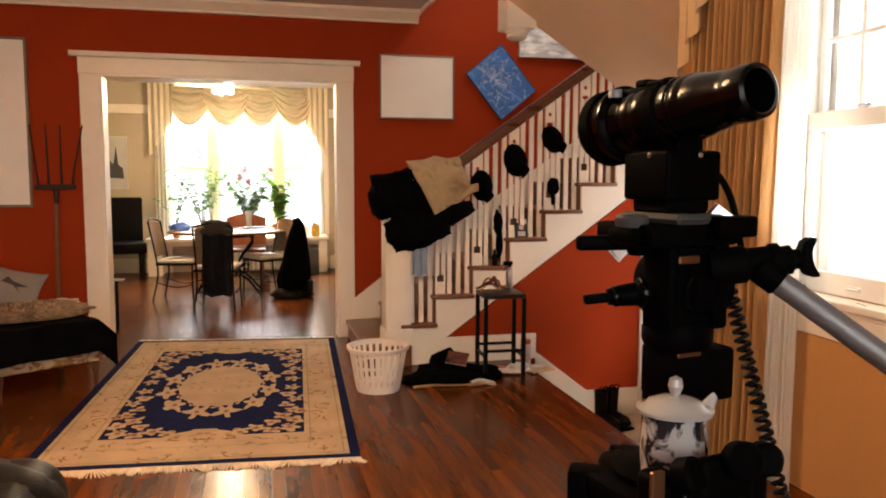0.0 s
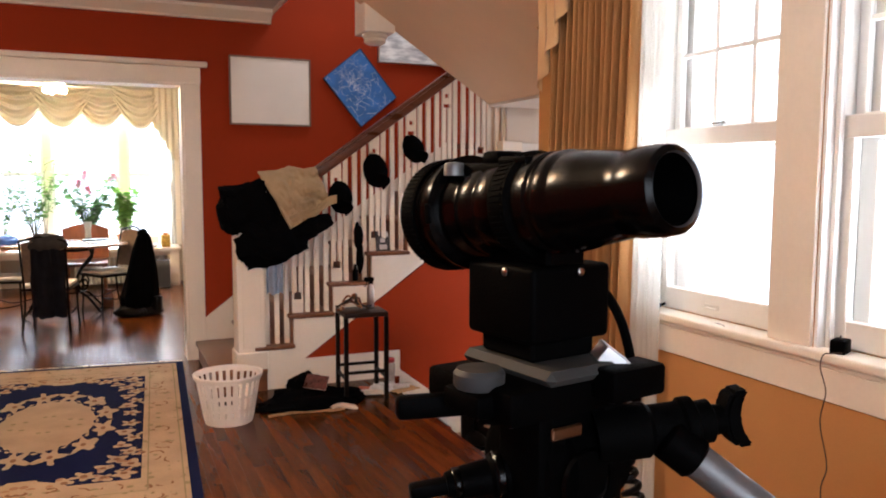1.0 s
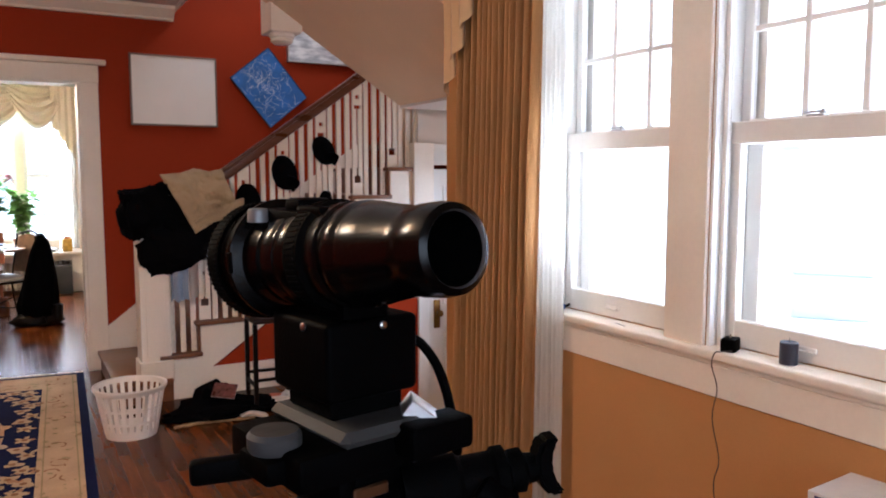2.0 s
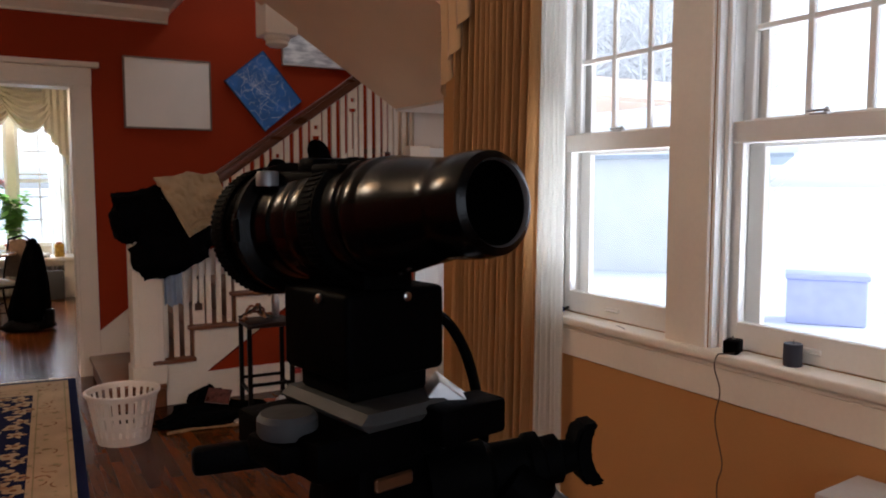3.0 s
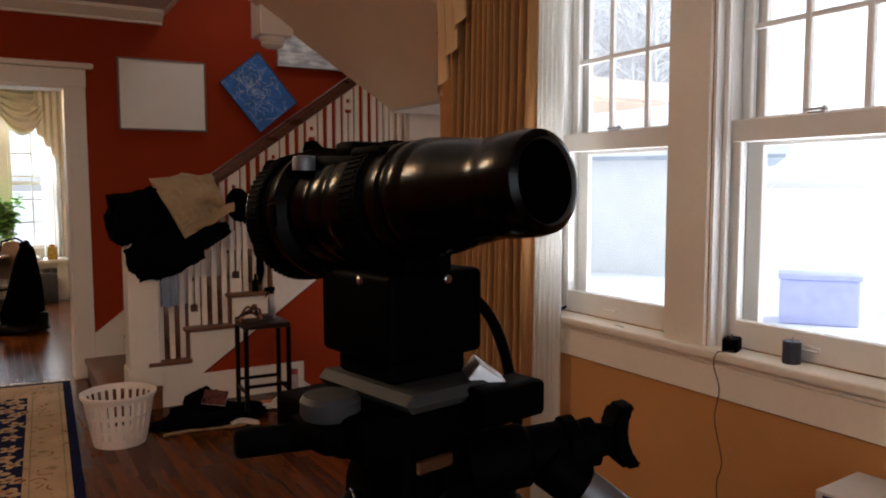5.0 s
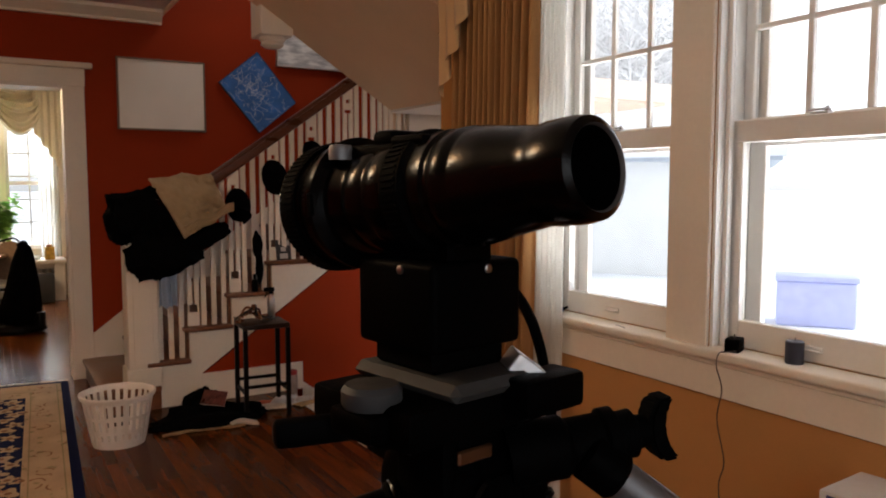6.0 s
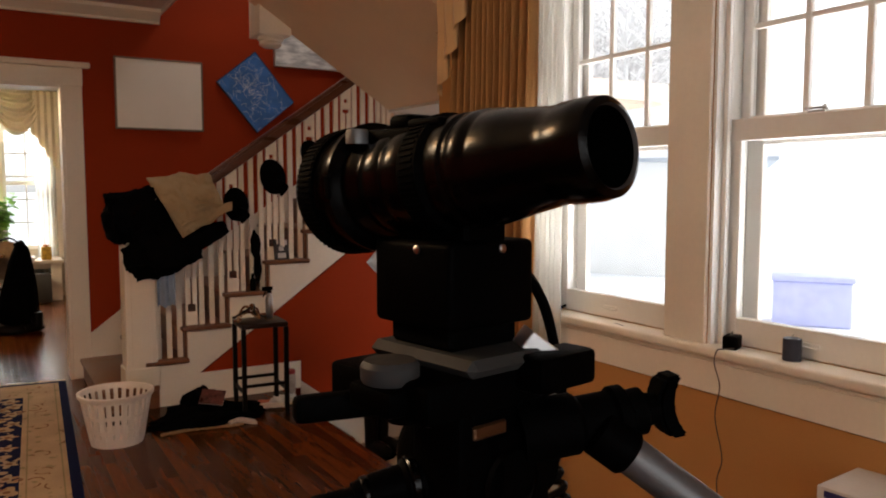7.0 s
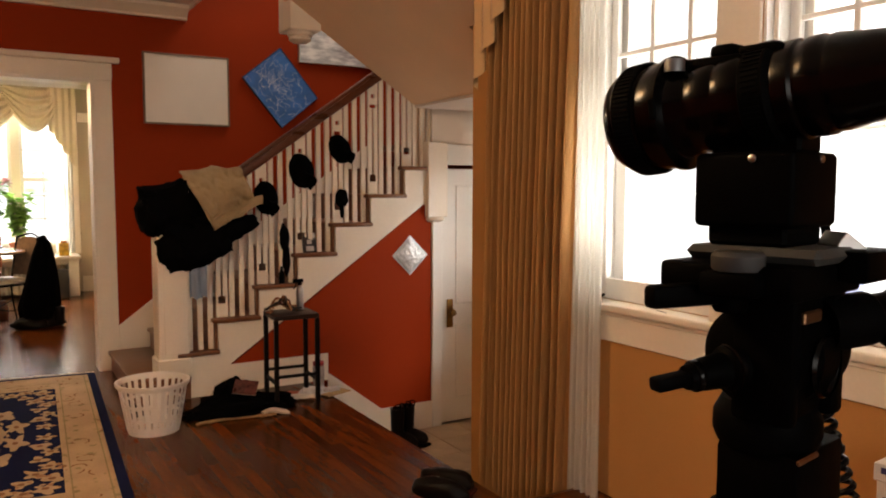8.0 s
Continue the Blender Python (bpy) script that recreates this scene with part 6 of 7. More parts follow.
    GREYC = mat("grey_linen", (0.21, 0.185, 0.165), 0.9, vary=0.12, scale=10, bscale=260, bump=0.3)
    part("front", sheet(cushion_fn(1), 22, 16, 0.004), GREYC, cu)
    part("back", sheet(cushion_fn(-1), 22, 16, 0.004), GREYC, cu)
    bird = bmesh.new()
    prism([(-0.09, -0.03), (0.0, -0.015), (0.09, 0.06), (0.03, 0.0), (0.12, -0.02), (0.0, -0.045), (-0.05, -0.08)], 0.0, 0.004, bird)
    part("print", bird, mat("dark_print", (0.03, 0.025, 0.025), 0.8), cu, "dark bird silhouette", m=pose(0.02, 0.0, 0.090, 90, 0, 0) @ Matrix.Diagonal((0.8, 1, 0.8, 1)))
    bl = thing("folded_blanket", pose(-2.52, 4.36, 0.455, 0, 0, 33), "folded blue-white blanket on the chaise", "blanket")
    part("fold", boxes((-0.35, 0.1, -0.1, 0.12, 0, 0.05), bevel=0.02, seg=3), mat("blue_white_knit", (0.45, 0.47, 0.52), 0.9, vary=0.2, scale=12, bscale=200, bump=0.4), bl)


chaise()
so = thing("leather_armchair", pose(-1.82, 0.89, 0.03), "glossy black leather armchair close by", "armchair")
part("arm", boxes((-0.5, 0.46, -0.3, 0.30, 0.08, 0.595), bevel=0.11, seg=6), LEATHER, so)
part("arm_roll", heap((0.30, 0.22, 0.12), 3.0, 3, 0.12, 40, 24), LEATHER, so, m=pose(0.18, 0.08, 0.50))
part("seat", boxes((-0.9, 0.40, -1.0, -0.30, 0.10, 0.45), bevel=0.08, seg=4), LEATHER, so)
for x, y in ((-0.4, 0.2), (0.35, 0.2), (0.3, -0.9), (-0.8, -0.9)):
    part("foot", lathe([(0.02, -0.03), (0.03, 0.1)], 12, pose(x, y, 0)), RAILW, so)

# ---- window sill ----
bx = thing("black_adapter", pose(1.425, 0.935, 0.862, 0, 0, 25), "small black power adapter box on the sill", "adapter")
part("case", boxes((-0.035, 0.035, -0.025, 0.025, 0, 0.046), bevel=0.006, seg=2), BLACK, bx)
part("pin", boxes((-0.004, 0.004, -0.002, 0.002, 0.046, 0.058)), STEEL, bx)
part("cord", tube([(-0.03, -0.02, 0.008), (-0.055, 0.012, 0.006), (-0.075, 0.03, 0.002), (-0.083, 0.035, -0.04), (-0.066, 0.02, -0.12), (-0.076, 0.03, -0.22), (-0.070, 0.005, -0.36), (-0.07, 0.02, -0.45), (-0.072, 0.0, -0.62), (-0.06, 0.01, -0.86)], 0.0022, 6), mat("brown_cord", (0.05, 0.03, 0.02), 0.5), bx, "thin dark cord hanging down")
cn = thing("candle", pose(1.440, 0.722, 0.862), "short dark blue pillar candle on the sill", "candle")
part("wax", lathe([(0.027, 0), (0.028, 0.003), (0.028, 0.068), (0.025, 0.071), (0.018, 0.068), (0, 0.067)], 32, cap=False), mat("dark_blue_wax", (0.035, 0.04, 0.06), 0.45, vary=0.1, scale=20, bscale=200), cn)
part("wick", tube([(0, 0, 0.066), (0.001, 0, 0.075), (0.003, 0, 0.082)], 0.001, 6), CLOTHK, cn)
tw = thing("twig", pose(1.41, 1.45, 0.863, 0, 0, 70), "thin dry twig lying on the sill", "twig")
part("stem", tube([(-0.03, 0, 0.002), (0.0, 0.003, 0.003), (0.03, 0.0, 0.002)], 0.0013, 6), RAILW, tw)
part("fork", tube([(0.005, 0.002, 0.002), (0.02, 0.01, 0.004), (0.034, 0.012, 0.002)], 0.001, 6), RAILW, tw)
cp = thing("clothes_peg", pose(1.435, 1.862, 0.862, 0, 0, 30), "blue clip with a black end on the sill", "clip")
part("clip", heap((0.022, 0.014, 0.014), 2.0, 4, 0.3, 16, 12, flat=0.012), mat("blue_plastic", (0.02, 0.07, 0.30), 0.4), cp, m=pose(0, 0, 0.013))
part("end", tube([(0.018, 0, 0.014), (0.035, -0.008, 0.012), (0.05, -0.016, 0.018)], 0.006, 8), BLACK, cp, "black clip end")
for i, (z0, z1, dx) in enumerate(((0.0, 0.30, 0.0), (0.30, 0.565, 0.01), (0.565, 0.615, -0.01))):
    pk = thing("carton", pose(1.292 + dx, 0.26, z0, 0, 0, 4 * i - 3), "white carton with dark blue print under the window", "carton", "stacked cartons")
    part("box", boxes((-0.11, 0.11, -0.19, 0.19, 0.0, z1 - z0 - 0.001), bevel=0.002), mat("white_card", (0.62, 0.58, 0.55), 0.6, vary=0.08, scale=10, bscale=90), pk)
    part("print", boxes((-0.1115, -0.110, -0.10, 0.02, (z1 - z0) * 0.15, (z1 - z0) * 0.85), (-0.1115, -0.110, 0.05, 0.17, (z1 - z0) * 0.45, (z1 - z0) * 0.8)), mat("navy_print", (0.03, 0.025, 0.12), 0.5), pk, "dark blue printed blocks", smooth=False)
# box standing in for a bluish reflection in the pane, sized to the view
bin_ = thing("reflection_box", pose(11.2, 7.1, -0.9, 0, 0, -54), "pale blue box standing in for a reflection in the pane", "tub")
part("tub", boxes((-0.60, 0.60, -0.35, 0.35, 0.0, 0.75), bevel=0.04, seg=3), mat("pale_blue_reflection", (0.52, 0.56, 0.85), 0.5), bin_)
part("lid", boxes((-0.63, 0.63, -0.38, 0.38, 0.75, 0.84), bevel=0.02, seg=2), mat("pale_blue_reflection", (0.52, 0.56, 0.85)), bin_)

# ---- dining room things ----
def iron_chair(m, label, cushion=True):
    c = thing("dining_chair", m @ Matrix.Diagonal((1, 1, 0.90, 1)), label, "chair", "iron chairs at the table")
    WOV = mat("woven_cane", (0.16, 0.10, 0.06), 0.7, vary=0.3, scale=30, bscale=200, bump=0.6)
    for sx in (-1, 1):
        part("front_leg", tube([(sx * 0.20, -0.20, 0.0), (sx * 0.19, -0.19, 0.2), (sx * 0.19, -0.19, 0.44)], 0.010, 8), IRON, c)
        part("back_leg", tube([(sx * 0.20, 0.24, 0.0), (sx * 0.18, 0.19, 0.25), (sx * 0.18, 0.19, 0.46), (sx * 0.19, 0.27, 0.95)], 0.010, 8), IRON, c)
        part("side_rail", tube([(sx * 0.19, -0.19, 0.20), (sx * 0.17, 0.0, 0.16), (sx * 0.18, 0.19, 0.22)], 0.007, 8), IRON, c)
    part("seat", boxes((-0.21, 0.21, -0.21, 0.20, 0.43, 0.455), bevel=0.01, seg=2), IRON, c)
    if cushion:
        part("cushion", boxes((-0.20, 0.20, -0.205, 0.18, 0.456, 0.50), bevel=0.02, seg=3), mat("white_seat_fabric", (0.66, 0.60, 0.52), 0.9, vary=0.1, scale=10, bscale=200), c, "off-white seat cushion")
    part("back_panel", sheet(lambda u, v: (-0.17 + 0.34 * u, 0.20 + 0.075 * v + 0.03 * (1 - (2 * u - 1) ** 2), 0.52 + 0.40 * v + 0.03 * (1 - (2 * u - 1) ** 2) * v), 14, 10, 0.012), WOV, c, "woven cane back")
    part("top_rail", tube([(-0.19, 0.27, 0.94), (0.0, 0.305, 0.985), (0.19, 0.27, 0.94)], 0.011, 8), IRON, c)
    return c


iron_chair(pose(-1.72, 7.85, 0, 0, 0, 78), "wrought iron dining chair with a white cushion")
iron_chair(pose(-0.78, 8.05, 0, 0, 0, -60), "wrought iron dining chair with a pale seat under a coat")
fc = iron_chair(pose(-1.28, 7.18, 0, 0, 0, 172), "wrought iron dining chair with a dark jacket over its back")
jt = thing("grey_jacket", pose(-1.275, 6.90, 0.415) @ Matrix.Diagonal((0.90, 1, 0.90, 1)), "charcoal jacket hung over the chair back", "jacket")
part("shoulders", heap((0.165, 0.075, 0.11), 2.0, 4, 0.22, 40, 24), mat("grey_brown_wool", (0.055, 0.047, 0.042), 0.95, vary=0.2, scale=12, bscale=250, bump=0.4, spec=0.1), jt, m=pose(0, 0.02, 0.45))


def hang_fn(u, v):
    return (-0.15 + 0.30 * u + 0.01 * wob(v * 3, u), -0.045 + 0.03 * math.sin(u * 12 + v) - 0.02 * math.sin(u * math.pi), -0.28 + 0.68 * v + 0.02 * wob(u * 5, 0))


part("hanging_cloth", sheet(hang_fn, 34, 16, 0.02), mat("charcoal_cloth", (0.012, 0.012, 0.016), 0.95, vary=0.3, scale=12, bscale=250, bump=0.4, spec=0.08), jt, "dark hanging tails")
wc = thing("wooden_chair", pose(-1.02, 8.75, 0, 0, 0, 0), "brown wooden chair with a curved back behind the table", "chair")
CHERRY = mat("cherry_wood", (0.20, 0.065, 0.025), 0.35, vary=0.25, scale=6, bscale=60, stretch=(5, 5, 0.8))
part("back", sheet(lambda u, v: (-0.24 + 0.48 * u, 0.22 + 0.03 * v + 0.05 * (2 * u - 1) ** 2, 0.48 + (0.34 + 0.06 * math.sin(u * math.pi)) * v), 20, 10, 0.022), CHERRY, wc)
part("seat", boxes((-0.23, 0.23, -0.22, 0.22, 0.43, 0.47), bevel=0.015, seg=2), CHERRY, wc)
for sx in (-1, 1):
    for sy in (-1, 1):
        part("leg", tube([(sx * 0.20, sy * 0.19, 0), (sx * 0.19, sy * 0.18, 0.44)], 0.018, 10, smooth=1), CHERRY, wc)

tb = thing("dining_table", pose(-1.22, 8.15, 0), "oval wooden dining table on scrolled iron legs", "table")
top_ = lathe([(0.60, 0.70), (0.615, 0.706), (0.62, 0.715), (0.615, 0.727), (0.60, 0.732), (0.0, 0.732)], 56, Matrix.Diagonal((1.06, 0.80, 1, 1)), cap=False)
part("tabletop", top_, mat("honey_wood", (0.30, 0.15, 0.07), 0.22, vary=0.2, scale=4, bscale=50, stretch=(1, 6, 6), coat=0.3), tb)
part("apron_ring", lathe([(0.30, 0.66), (0.31, 0.66), (0.31, 0.70), (0.30, 0.70)], 40, cap=False), IRON, tb)
for k in range(4):
    a = radians(45 + 90 * k)
    ca, sa = math.cos(a), math.sin(a)
    P_ = lambda r, z: (ca * r, sa * r * 0.8, z)
    part("leg", tube([P_(0.36, 0.69), P_(0.40, 0.60), P_(0.26, 0.47), P_(0.18, 0.36), P_(0.20, 0.24), P_(0.34, 0.16), P_(0.46, 0.05), P_(0.50, 0.012)], 0.013, 8), IRON, tb)
    part("scroll", tube([P_(0.20, 0.30), P_(0.29, 0.36), P_(0.33, 0.30), P_(0.29, 0.25), P_(0.25, 0.28), P_(0.27, 0.31)], 0.008, 8), IRON, tb)
part("stretcher_ring", lathe([(0.20, 0.22), (0.21, 0.212), (0.22, 0.22), (0.21, 0.228), (0.20, 0.22)], 32, cap=False), IRON, tb)

bg = thing("blue_bag", pose(-1.76, 8.25, 0.732), "crumpled bright blue bag on the table", "bag")
part("bag", heap((0.13, 0.10, 0.08), 3.0, 5, 0.4, 30, 18, flat=0.001), mat("bright_blue_nylon", (0.02, 0.10, 0.42), 0.5, vary=0.2, scale=10, bscale=120), bg)
for i, (x, y, w, d, h_, colr, nm, lb) in enumerate(((-1.35, 8.3, 0.30, 0.22, 0.012, (0.62, 0.62, 0.62), "newspaper", "open white newspaper on the dining table"), (-0.90, 8.35, 0.26, 0.18, 0.02, (0.03, 0.03, 0.035), "folder", "flat black folder on the dining table"), (-0.86, 8.0, 0.24, 0.16, 0.015, (0.6, 0.55, 0.5), "notebook", "cream paper notebook on the dining table"), (-1.1, 7.95, 0.2, 0.14, 0.01, (0.55, 0.58, 0.62), "letter", "pale folded letter on the dining table"))):
    t_ = thing(nm, pose(x, y, 0.732, 0, 0, 20 * i - 25), lb, nm)
    part("pages", boxes((-w / 2, w / 2, -d / 2, d / 2, 0, h_), bevel=0.002), mat(nm + "_paper", colr, 0.6, vary=0.2, scale=10, bscale=80), t_)

ct = thing("long_coat", pose(-0.49, 7.60, 0.0) @ Matrix.Diagonal((0.90, 0.9, 0.96, 1)), "long black coat slumped over a chair down to the floor", "coat")


def coat_fn(u, v):
    a = 2 * math.pi * u
    z = 0.10 + 0.80 * v
    prof = (0.180 * (1 - v) ** 0.50 + 0.022) * (1 + 0.10 * math.sin(3 * a + 4 * v) + 0.07 * math.sin(7 * a))
    if v < 0.15:
        prof *= 0.75 + v * 1.66
    return (math.cos(a) * prof + 0.09 * (v - 0.3), math.sin(a) * prof * 0.7, z)


part("cloth", sheet(coat_fn, 60, 26, 0.01), CLOTHK, ct)
part("collar", heap((0.06, 0.05, 0.06), 3.0, 4, 0.3, 24, 14), CLOTHK, ct, m=pose(0.04, 0, 0.87))
hg = thing("black_boots", pose(-0.48, 7.56, 0.0), "black leather boots under the hanging coat", "boots")
for k, (x, r) in enumerate(((-0.10, 60), (0.06, 80))):
    part("boot", heap((0.16, 0.06, 0.065), 5.0 + k, 3, 0.2, 28, 18, flat=0.05), LEATHER, hg, m=pose(x, -0.02 + 0.06 * k, 0.052, 0, 0, r - 70))
    part("shaft", lathe([(0.05, 0.06), (0.055, 0.18), (0.05, 0.2)], 16, pose(x + 0.09, 0.02, 0)), LEATHER, hg)
pc = thing("parsons_chair", pose(-2.62, 9.80, 0, 0, 0, 12) @ Matrix.Diagonal((1.15, 1.1, 1, 1)), "tall black upholstered parsons chair against the wall", "chair")
VINYL = mat("matt_black_vinyl", (0.004, 0.0035, 0.0035), 0.6, vary=0.2, scale=9, bscale=160, bump=0.2, spec=0.08)
part("back", boxes((-0.235, 0.235, 0.16, 0.25, 0.42, 1.06), bevel=0.02, seg=3, ), VINYL, pc)
part("seat", boxes((-0.24, 0.24, -0.26, 0.16, 0.34, 0.48), bevel=0.02, seg=3), VINYL, pc)
for sx in (-1, 1):
    part("front_leg", boxes((sx * 0.20 - 0.02, sx * 0.20 + 0.02, -0.24, -0.20, 0, 0.34), bevel=0.003), IRON, pc)
    part("back_leg", boxes((sx * 0.20 - 0.02, sx * 0.20 + 0.02, 0.19, 0.23, 0, 0.42), bevel=0.003), IRON, pc)
mirror_black = thing("black_stand", pose(-2.082, 6.10, 0), "thin black metal stand inside the opening", "stand")
part("post", boxes((-0.012, 0.012, -0.012, 0.012, 0.0, 0.44), bevel=0.002), IRON, mirror_black)
part("plate", boxes((-0.03, 0.06, -0.05, 0.05, 0.44, 0.452), bevel=0.003), ALU, mirror_black)

# window shelf over the radiator
ws = thing("window_shelf", pose(0, 0, 0), "deep white window shelf over the radiator", "shelf", kind="structure")
part("board", boxes((-2.34, 0.09, 9.78, DY - 0.031, 0.47, 0.51), bevel=0.006, seg=2), WHITE, ws)
part("left_support", boxes((-2.32, -2.14, 9.84, DY - 0.031, 0.0, 0.47), bevel=0.004), WHITE, ws)
part("right_support", boxes((-0.05, 0.07, 9.84, DY - 0.031, 0.0, 0.47), bevel=0.004), WHITE, ws)
part("apron", boxes((-2.14, -0.05, 9.86, 9.88, 0.40, 0.47)), WHITE, ws)
rd = thing("radiator", pose(-0.62, 10.0, 0), "cast iron column radiator under the window shelf", "radiator")
rib = finish("column", boxes((-0.018, 0.018, -0.07, 0.07, 0.05, 0.39), bevel=0.012, seg=2), mat("cream_radiator_paint", (0.5, 0.46, 0.40), 0.5))
for i in range(20):
    o = new("column", rib)
    o.parent = rd
    o.matrix_basis = pose(-0.55 + i * 0.055, 0, 0)
part("pipe", tube([(-0.56, 0, 0.09), (0.53, 0, 0.09)], 0.018, 10, smooth=1), mat("cream_radiator_paint", (0.5, 0.46, 0.40)), rd)
part("valve_foot", boxes((-0.58, -0.54, -0.03, 0.03, 0.0, 0.09), (0.50, 0.54, -0.03, 0.03, 0.0, 0.09)), IRON, rd)
dk = thing("dark_crate", pose(-0.20, 9.72, 0), "dark grey crate on the dining room floor", "crate")
part("box", boxes((-0.14, 0.14, -0.06, 0.05, 0, 0.36), bevel=0.02, seg=2), mat("dark_grey_plastic", (0.05, 0.05, 0.05), 0.5), dk)
gj = thing("preserving_jar", pose(-0.80, 8.35, 0), "glass jar with dark contents on the dining room floor", "jar")
part("jar", lathe([(0.05, 0), (0.055, 0.01), (0.055, 0.13), (0.04, 0.16), (0.04, 0.19)], 20), mat("dark_jar", (0.12, 0.05, 0.03), 0.15), gj)

# plants
LEAF = sheer_mat("green_leaf", (0.12, 0.22, 0.07), 0.97, 0.3)
LEAF2 = sheer_mat("bright_leaf", (0.24, 0.42, 0.10), 0.97, 0.35)
TERRA = mat("terracotta", (0.32, 0.12, 0.055), 0.8, vary=0.2, scale=10, bscale=90)


def leaf(bm, p, d, L, w, up):
    d = d.normalized()
    side = d.cross(up).normalized() if d.cross(up).length > 1e-3 else Vector((1, 0, 0))
    n = side.cross(d)
    rows = []
    for k, (f_, ww) in enumerate(((0, 0.1), (0.3, 0.9), (0.6, 0.8), (1.0, 0.05))):
        c = p + d * L * f_ - Vector((0, 0, 1)) * L * 0.25 * f_ * f_
        rows.append((bm.verts.new(c - side * w * ww), bm.verts.new(c + n * 0.004 + Vector((0, 0, -0.2 * w * ww))), bm.verts.new(c + side * w * ww)))
    for a, b in zip(rows, rows[1:]):
        bm.faces.new((a[0], a[1], b[1], b[0]))
        bm.faces.new((a[1], a[2], b[2], b[1]))


def plant(name, m, label, stems, height, spread, leafs, size, material, seed, pot=0.08, blooms=0, vine=False):
    rnd = random.Random(seed)
    t = thing(name, m, label, "plant", "plants on the window shelf")
    part("pot", lathe([(pot * 0.7, 0), (pot * 0.95, pot * 1.5), (pot * 1.05, pot * 1.5), (pot * 1.05, pot * 1.8), (pot * 0.9, pot * 1.8), (pot * 0.85, pot * 1.5), (0, pot * 1.45)], 24, cap=False), TERRA, t, "clay pot")
    st, lf = bmesh.new(), bmesh.new()
    tips = []
    for i in range(stems):
        a = rnd.random() * 6.28
        r = spread * (0.3 + 0.7 * rnd.random())
        h_ = height * (0.55 + 0.45 * rnd.random())
        p0, p1, p2 = Vector((0, 0, pot * 1.4)), Vector((math.cos(a) * r * 0.35, math.sin(a) * r * 0.3, pot + h_ * 0.6)), Vector((math.cos(a) * r, math.sin(a) * r * 0.6, pot + h_))
        tube([p0, p1, p2], 0.004, 5, st, smooth=4, taper=0.5)
        tips.append(p2)
        for k in range(leafs):
            f_ = 0.25 + 0.75 * rnd.random()
            p = p0.lerp(p1, f_ * 2) if f_ < 0.5 else p1.lerp(p2, f_ * 2 - 1)
            b = rnd.random() * 6.28
            leaf(lf, p, Vector((math.cos(b), math.sin(b), rnd.uniform(-0.2, 0.7))), size * rnd.uniform(0.6, 1.2), size * 0.34, Vector((0, 0, 1)))
    part("stem", st, mat("plant_stem", (0.10, 0.10, 0.04), 0.7), t)
    tagged(part("foliage", lf, material, t, smooth=False), kind="stuff")
    PINK = mat("pink_petal", (0.62, 0.32, 0.40), 0.6, vary=0.3, scale=20, bscale=90, island=0.3)
    for i in range(blooms):
        fl_ = bmesh.new()
        c = tips[i % len(tips)] + Vector((0, 0, 0.02))
        for k in range(26):
            a, e = rnd.random() * 6.28, rnd.uniform(-0.6, 1.4)
            leaf(fl_, c, Vector((math.cos(a) * math.cos(e), math.sin(a) * math.cos(e), math.sin(e))), 0.085, 0.03, Vector((0, 0, 1)))
        part("bloom", fl_, PINK, t, "pink flower head", smooth=False)
    return t


plant("potted_lily", pose(-0.58, 9.95, 0.51), "tall green potted plant by the window", 14, 0.76, 0.20, 18, 0.15, LEAF2, 5, 0.10)
plant("flowering_plant", pose(-1.02, 9.93, 0.51), "flowering potted plant with pink blooms by the window", 26, 0.84, 0.50, 22, 0.105, LEAF, 7, 0.10, 4)
plant("trailing_plant", pose(-1.62, 9.95, 0.51), "loose climbing potted plant by the window", 20, 1.0, 0.58, 16, 0.09, LEAF, 9, 0.09)
plant("climbing_vine", pose(-1.50, 10.1, 0.51), "tall thin climbing vine against the window", 4, 1.36, 0.22, 16, 0.11, LEAF2, 12, 0.07)
plant("leggy_plant", pose(-1.95, 9.95, 0.51), "sparse leggy potted plant on the window shelf", 10, 0.80, 0.30, 10, 0.09, LEAF, 15, 0.07)
vs = thing("glass_vase", pose(-0.98, 8.5, 0.732), "clear glass vase with leafy stems on the table", "vase")
part("vase", lathe([(0.03, 0), (0.035, 0.01), (0.03, 0.10), (0.045, 0.20), (0.041, 0.20), (0.026, 0.10), (0, 0.02)], 20, cap=False), mat("pale_vase_glass", (0.45, 0.48, 0.46), 0.1), vs)
tn = thing("tea_tin", pose(-0.09, 9.92, 0.51), "yellow and red tin on the window shelf", "tin")
part("tin", boxes((-0.055, 0.055, -0.05, 0.05, 0, 0.16), bevel=0.006, seg=2), mat("yellow_tin", (0.45, 0.27, 0.03), 0.35, vary=0.5, scale=22, bscale=70), tn)
part("lid", lathe([(0.035, 0.16), (0.036, 0.185), (0, 0.19)], 16, cap=False), mat("tin_lid", (0.35, 0.12, 0.02), 0.4), tn)
pp = thing("paper_bundle", pose(-0.32, 9.9, 0.51), "crumpled white paper on the window shelf", "paper")
part("paper", heap((0.14, 0.09, 0.055), 6.0, 6, 0.45, 30, 18, flat=0.001), mat("white_wrap", (0.62, 0.60, 0.56), 0.8), pp)

# valance over the dining windows
va = thing("swag_valance", pose(0, DY - 0.10, 0), "ivory swagged valance with long side jabots", "valance")


def swag(x0, x1, depth, seed):
    def fn(u, v):
        x = x0 + (x1 - x0) * u
        belly = math.sin(u * math.pi)
        z = 2.60 - v * (0.16 + depth * belly)
        y = -0.03 - 0.09 * belly * v - 0.034 * math.sin(v * 30 + 1.5 * math.sin(u * 3 + seed)) * (0.3 + belly)
        return (x + 0.02 * wob(v * 4, seed), y, z)
    return fn


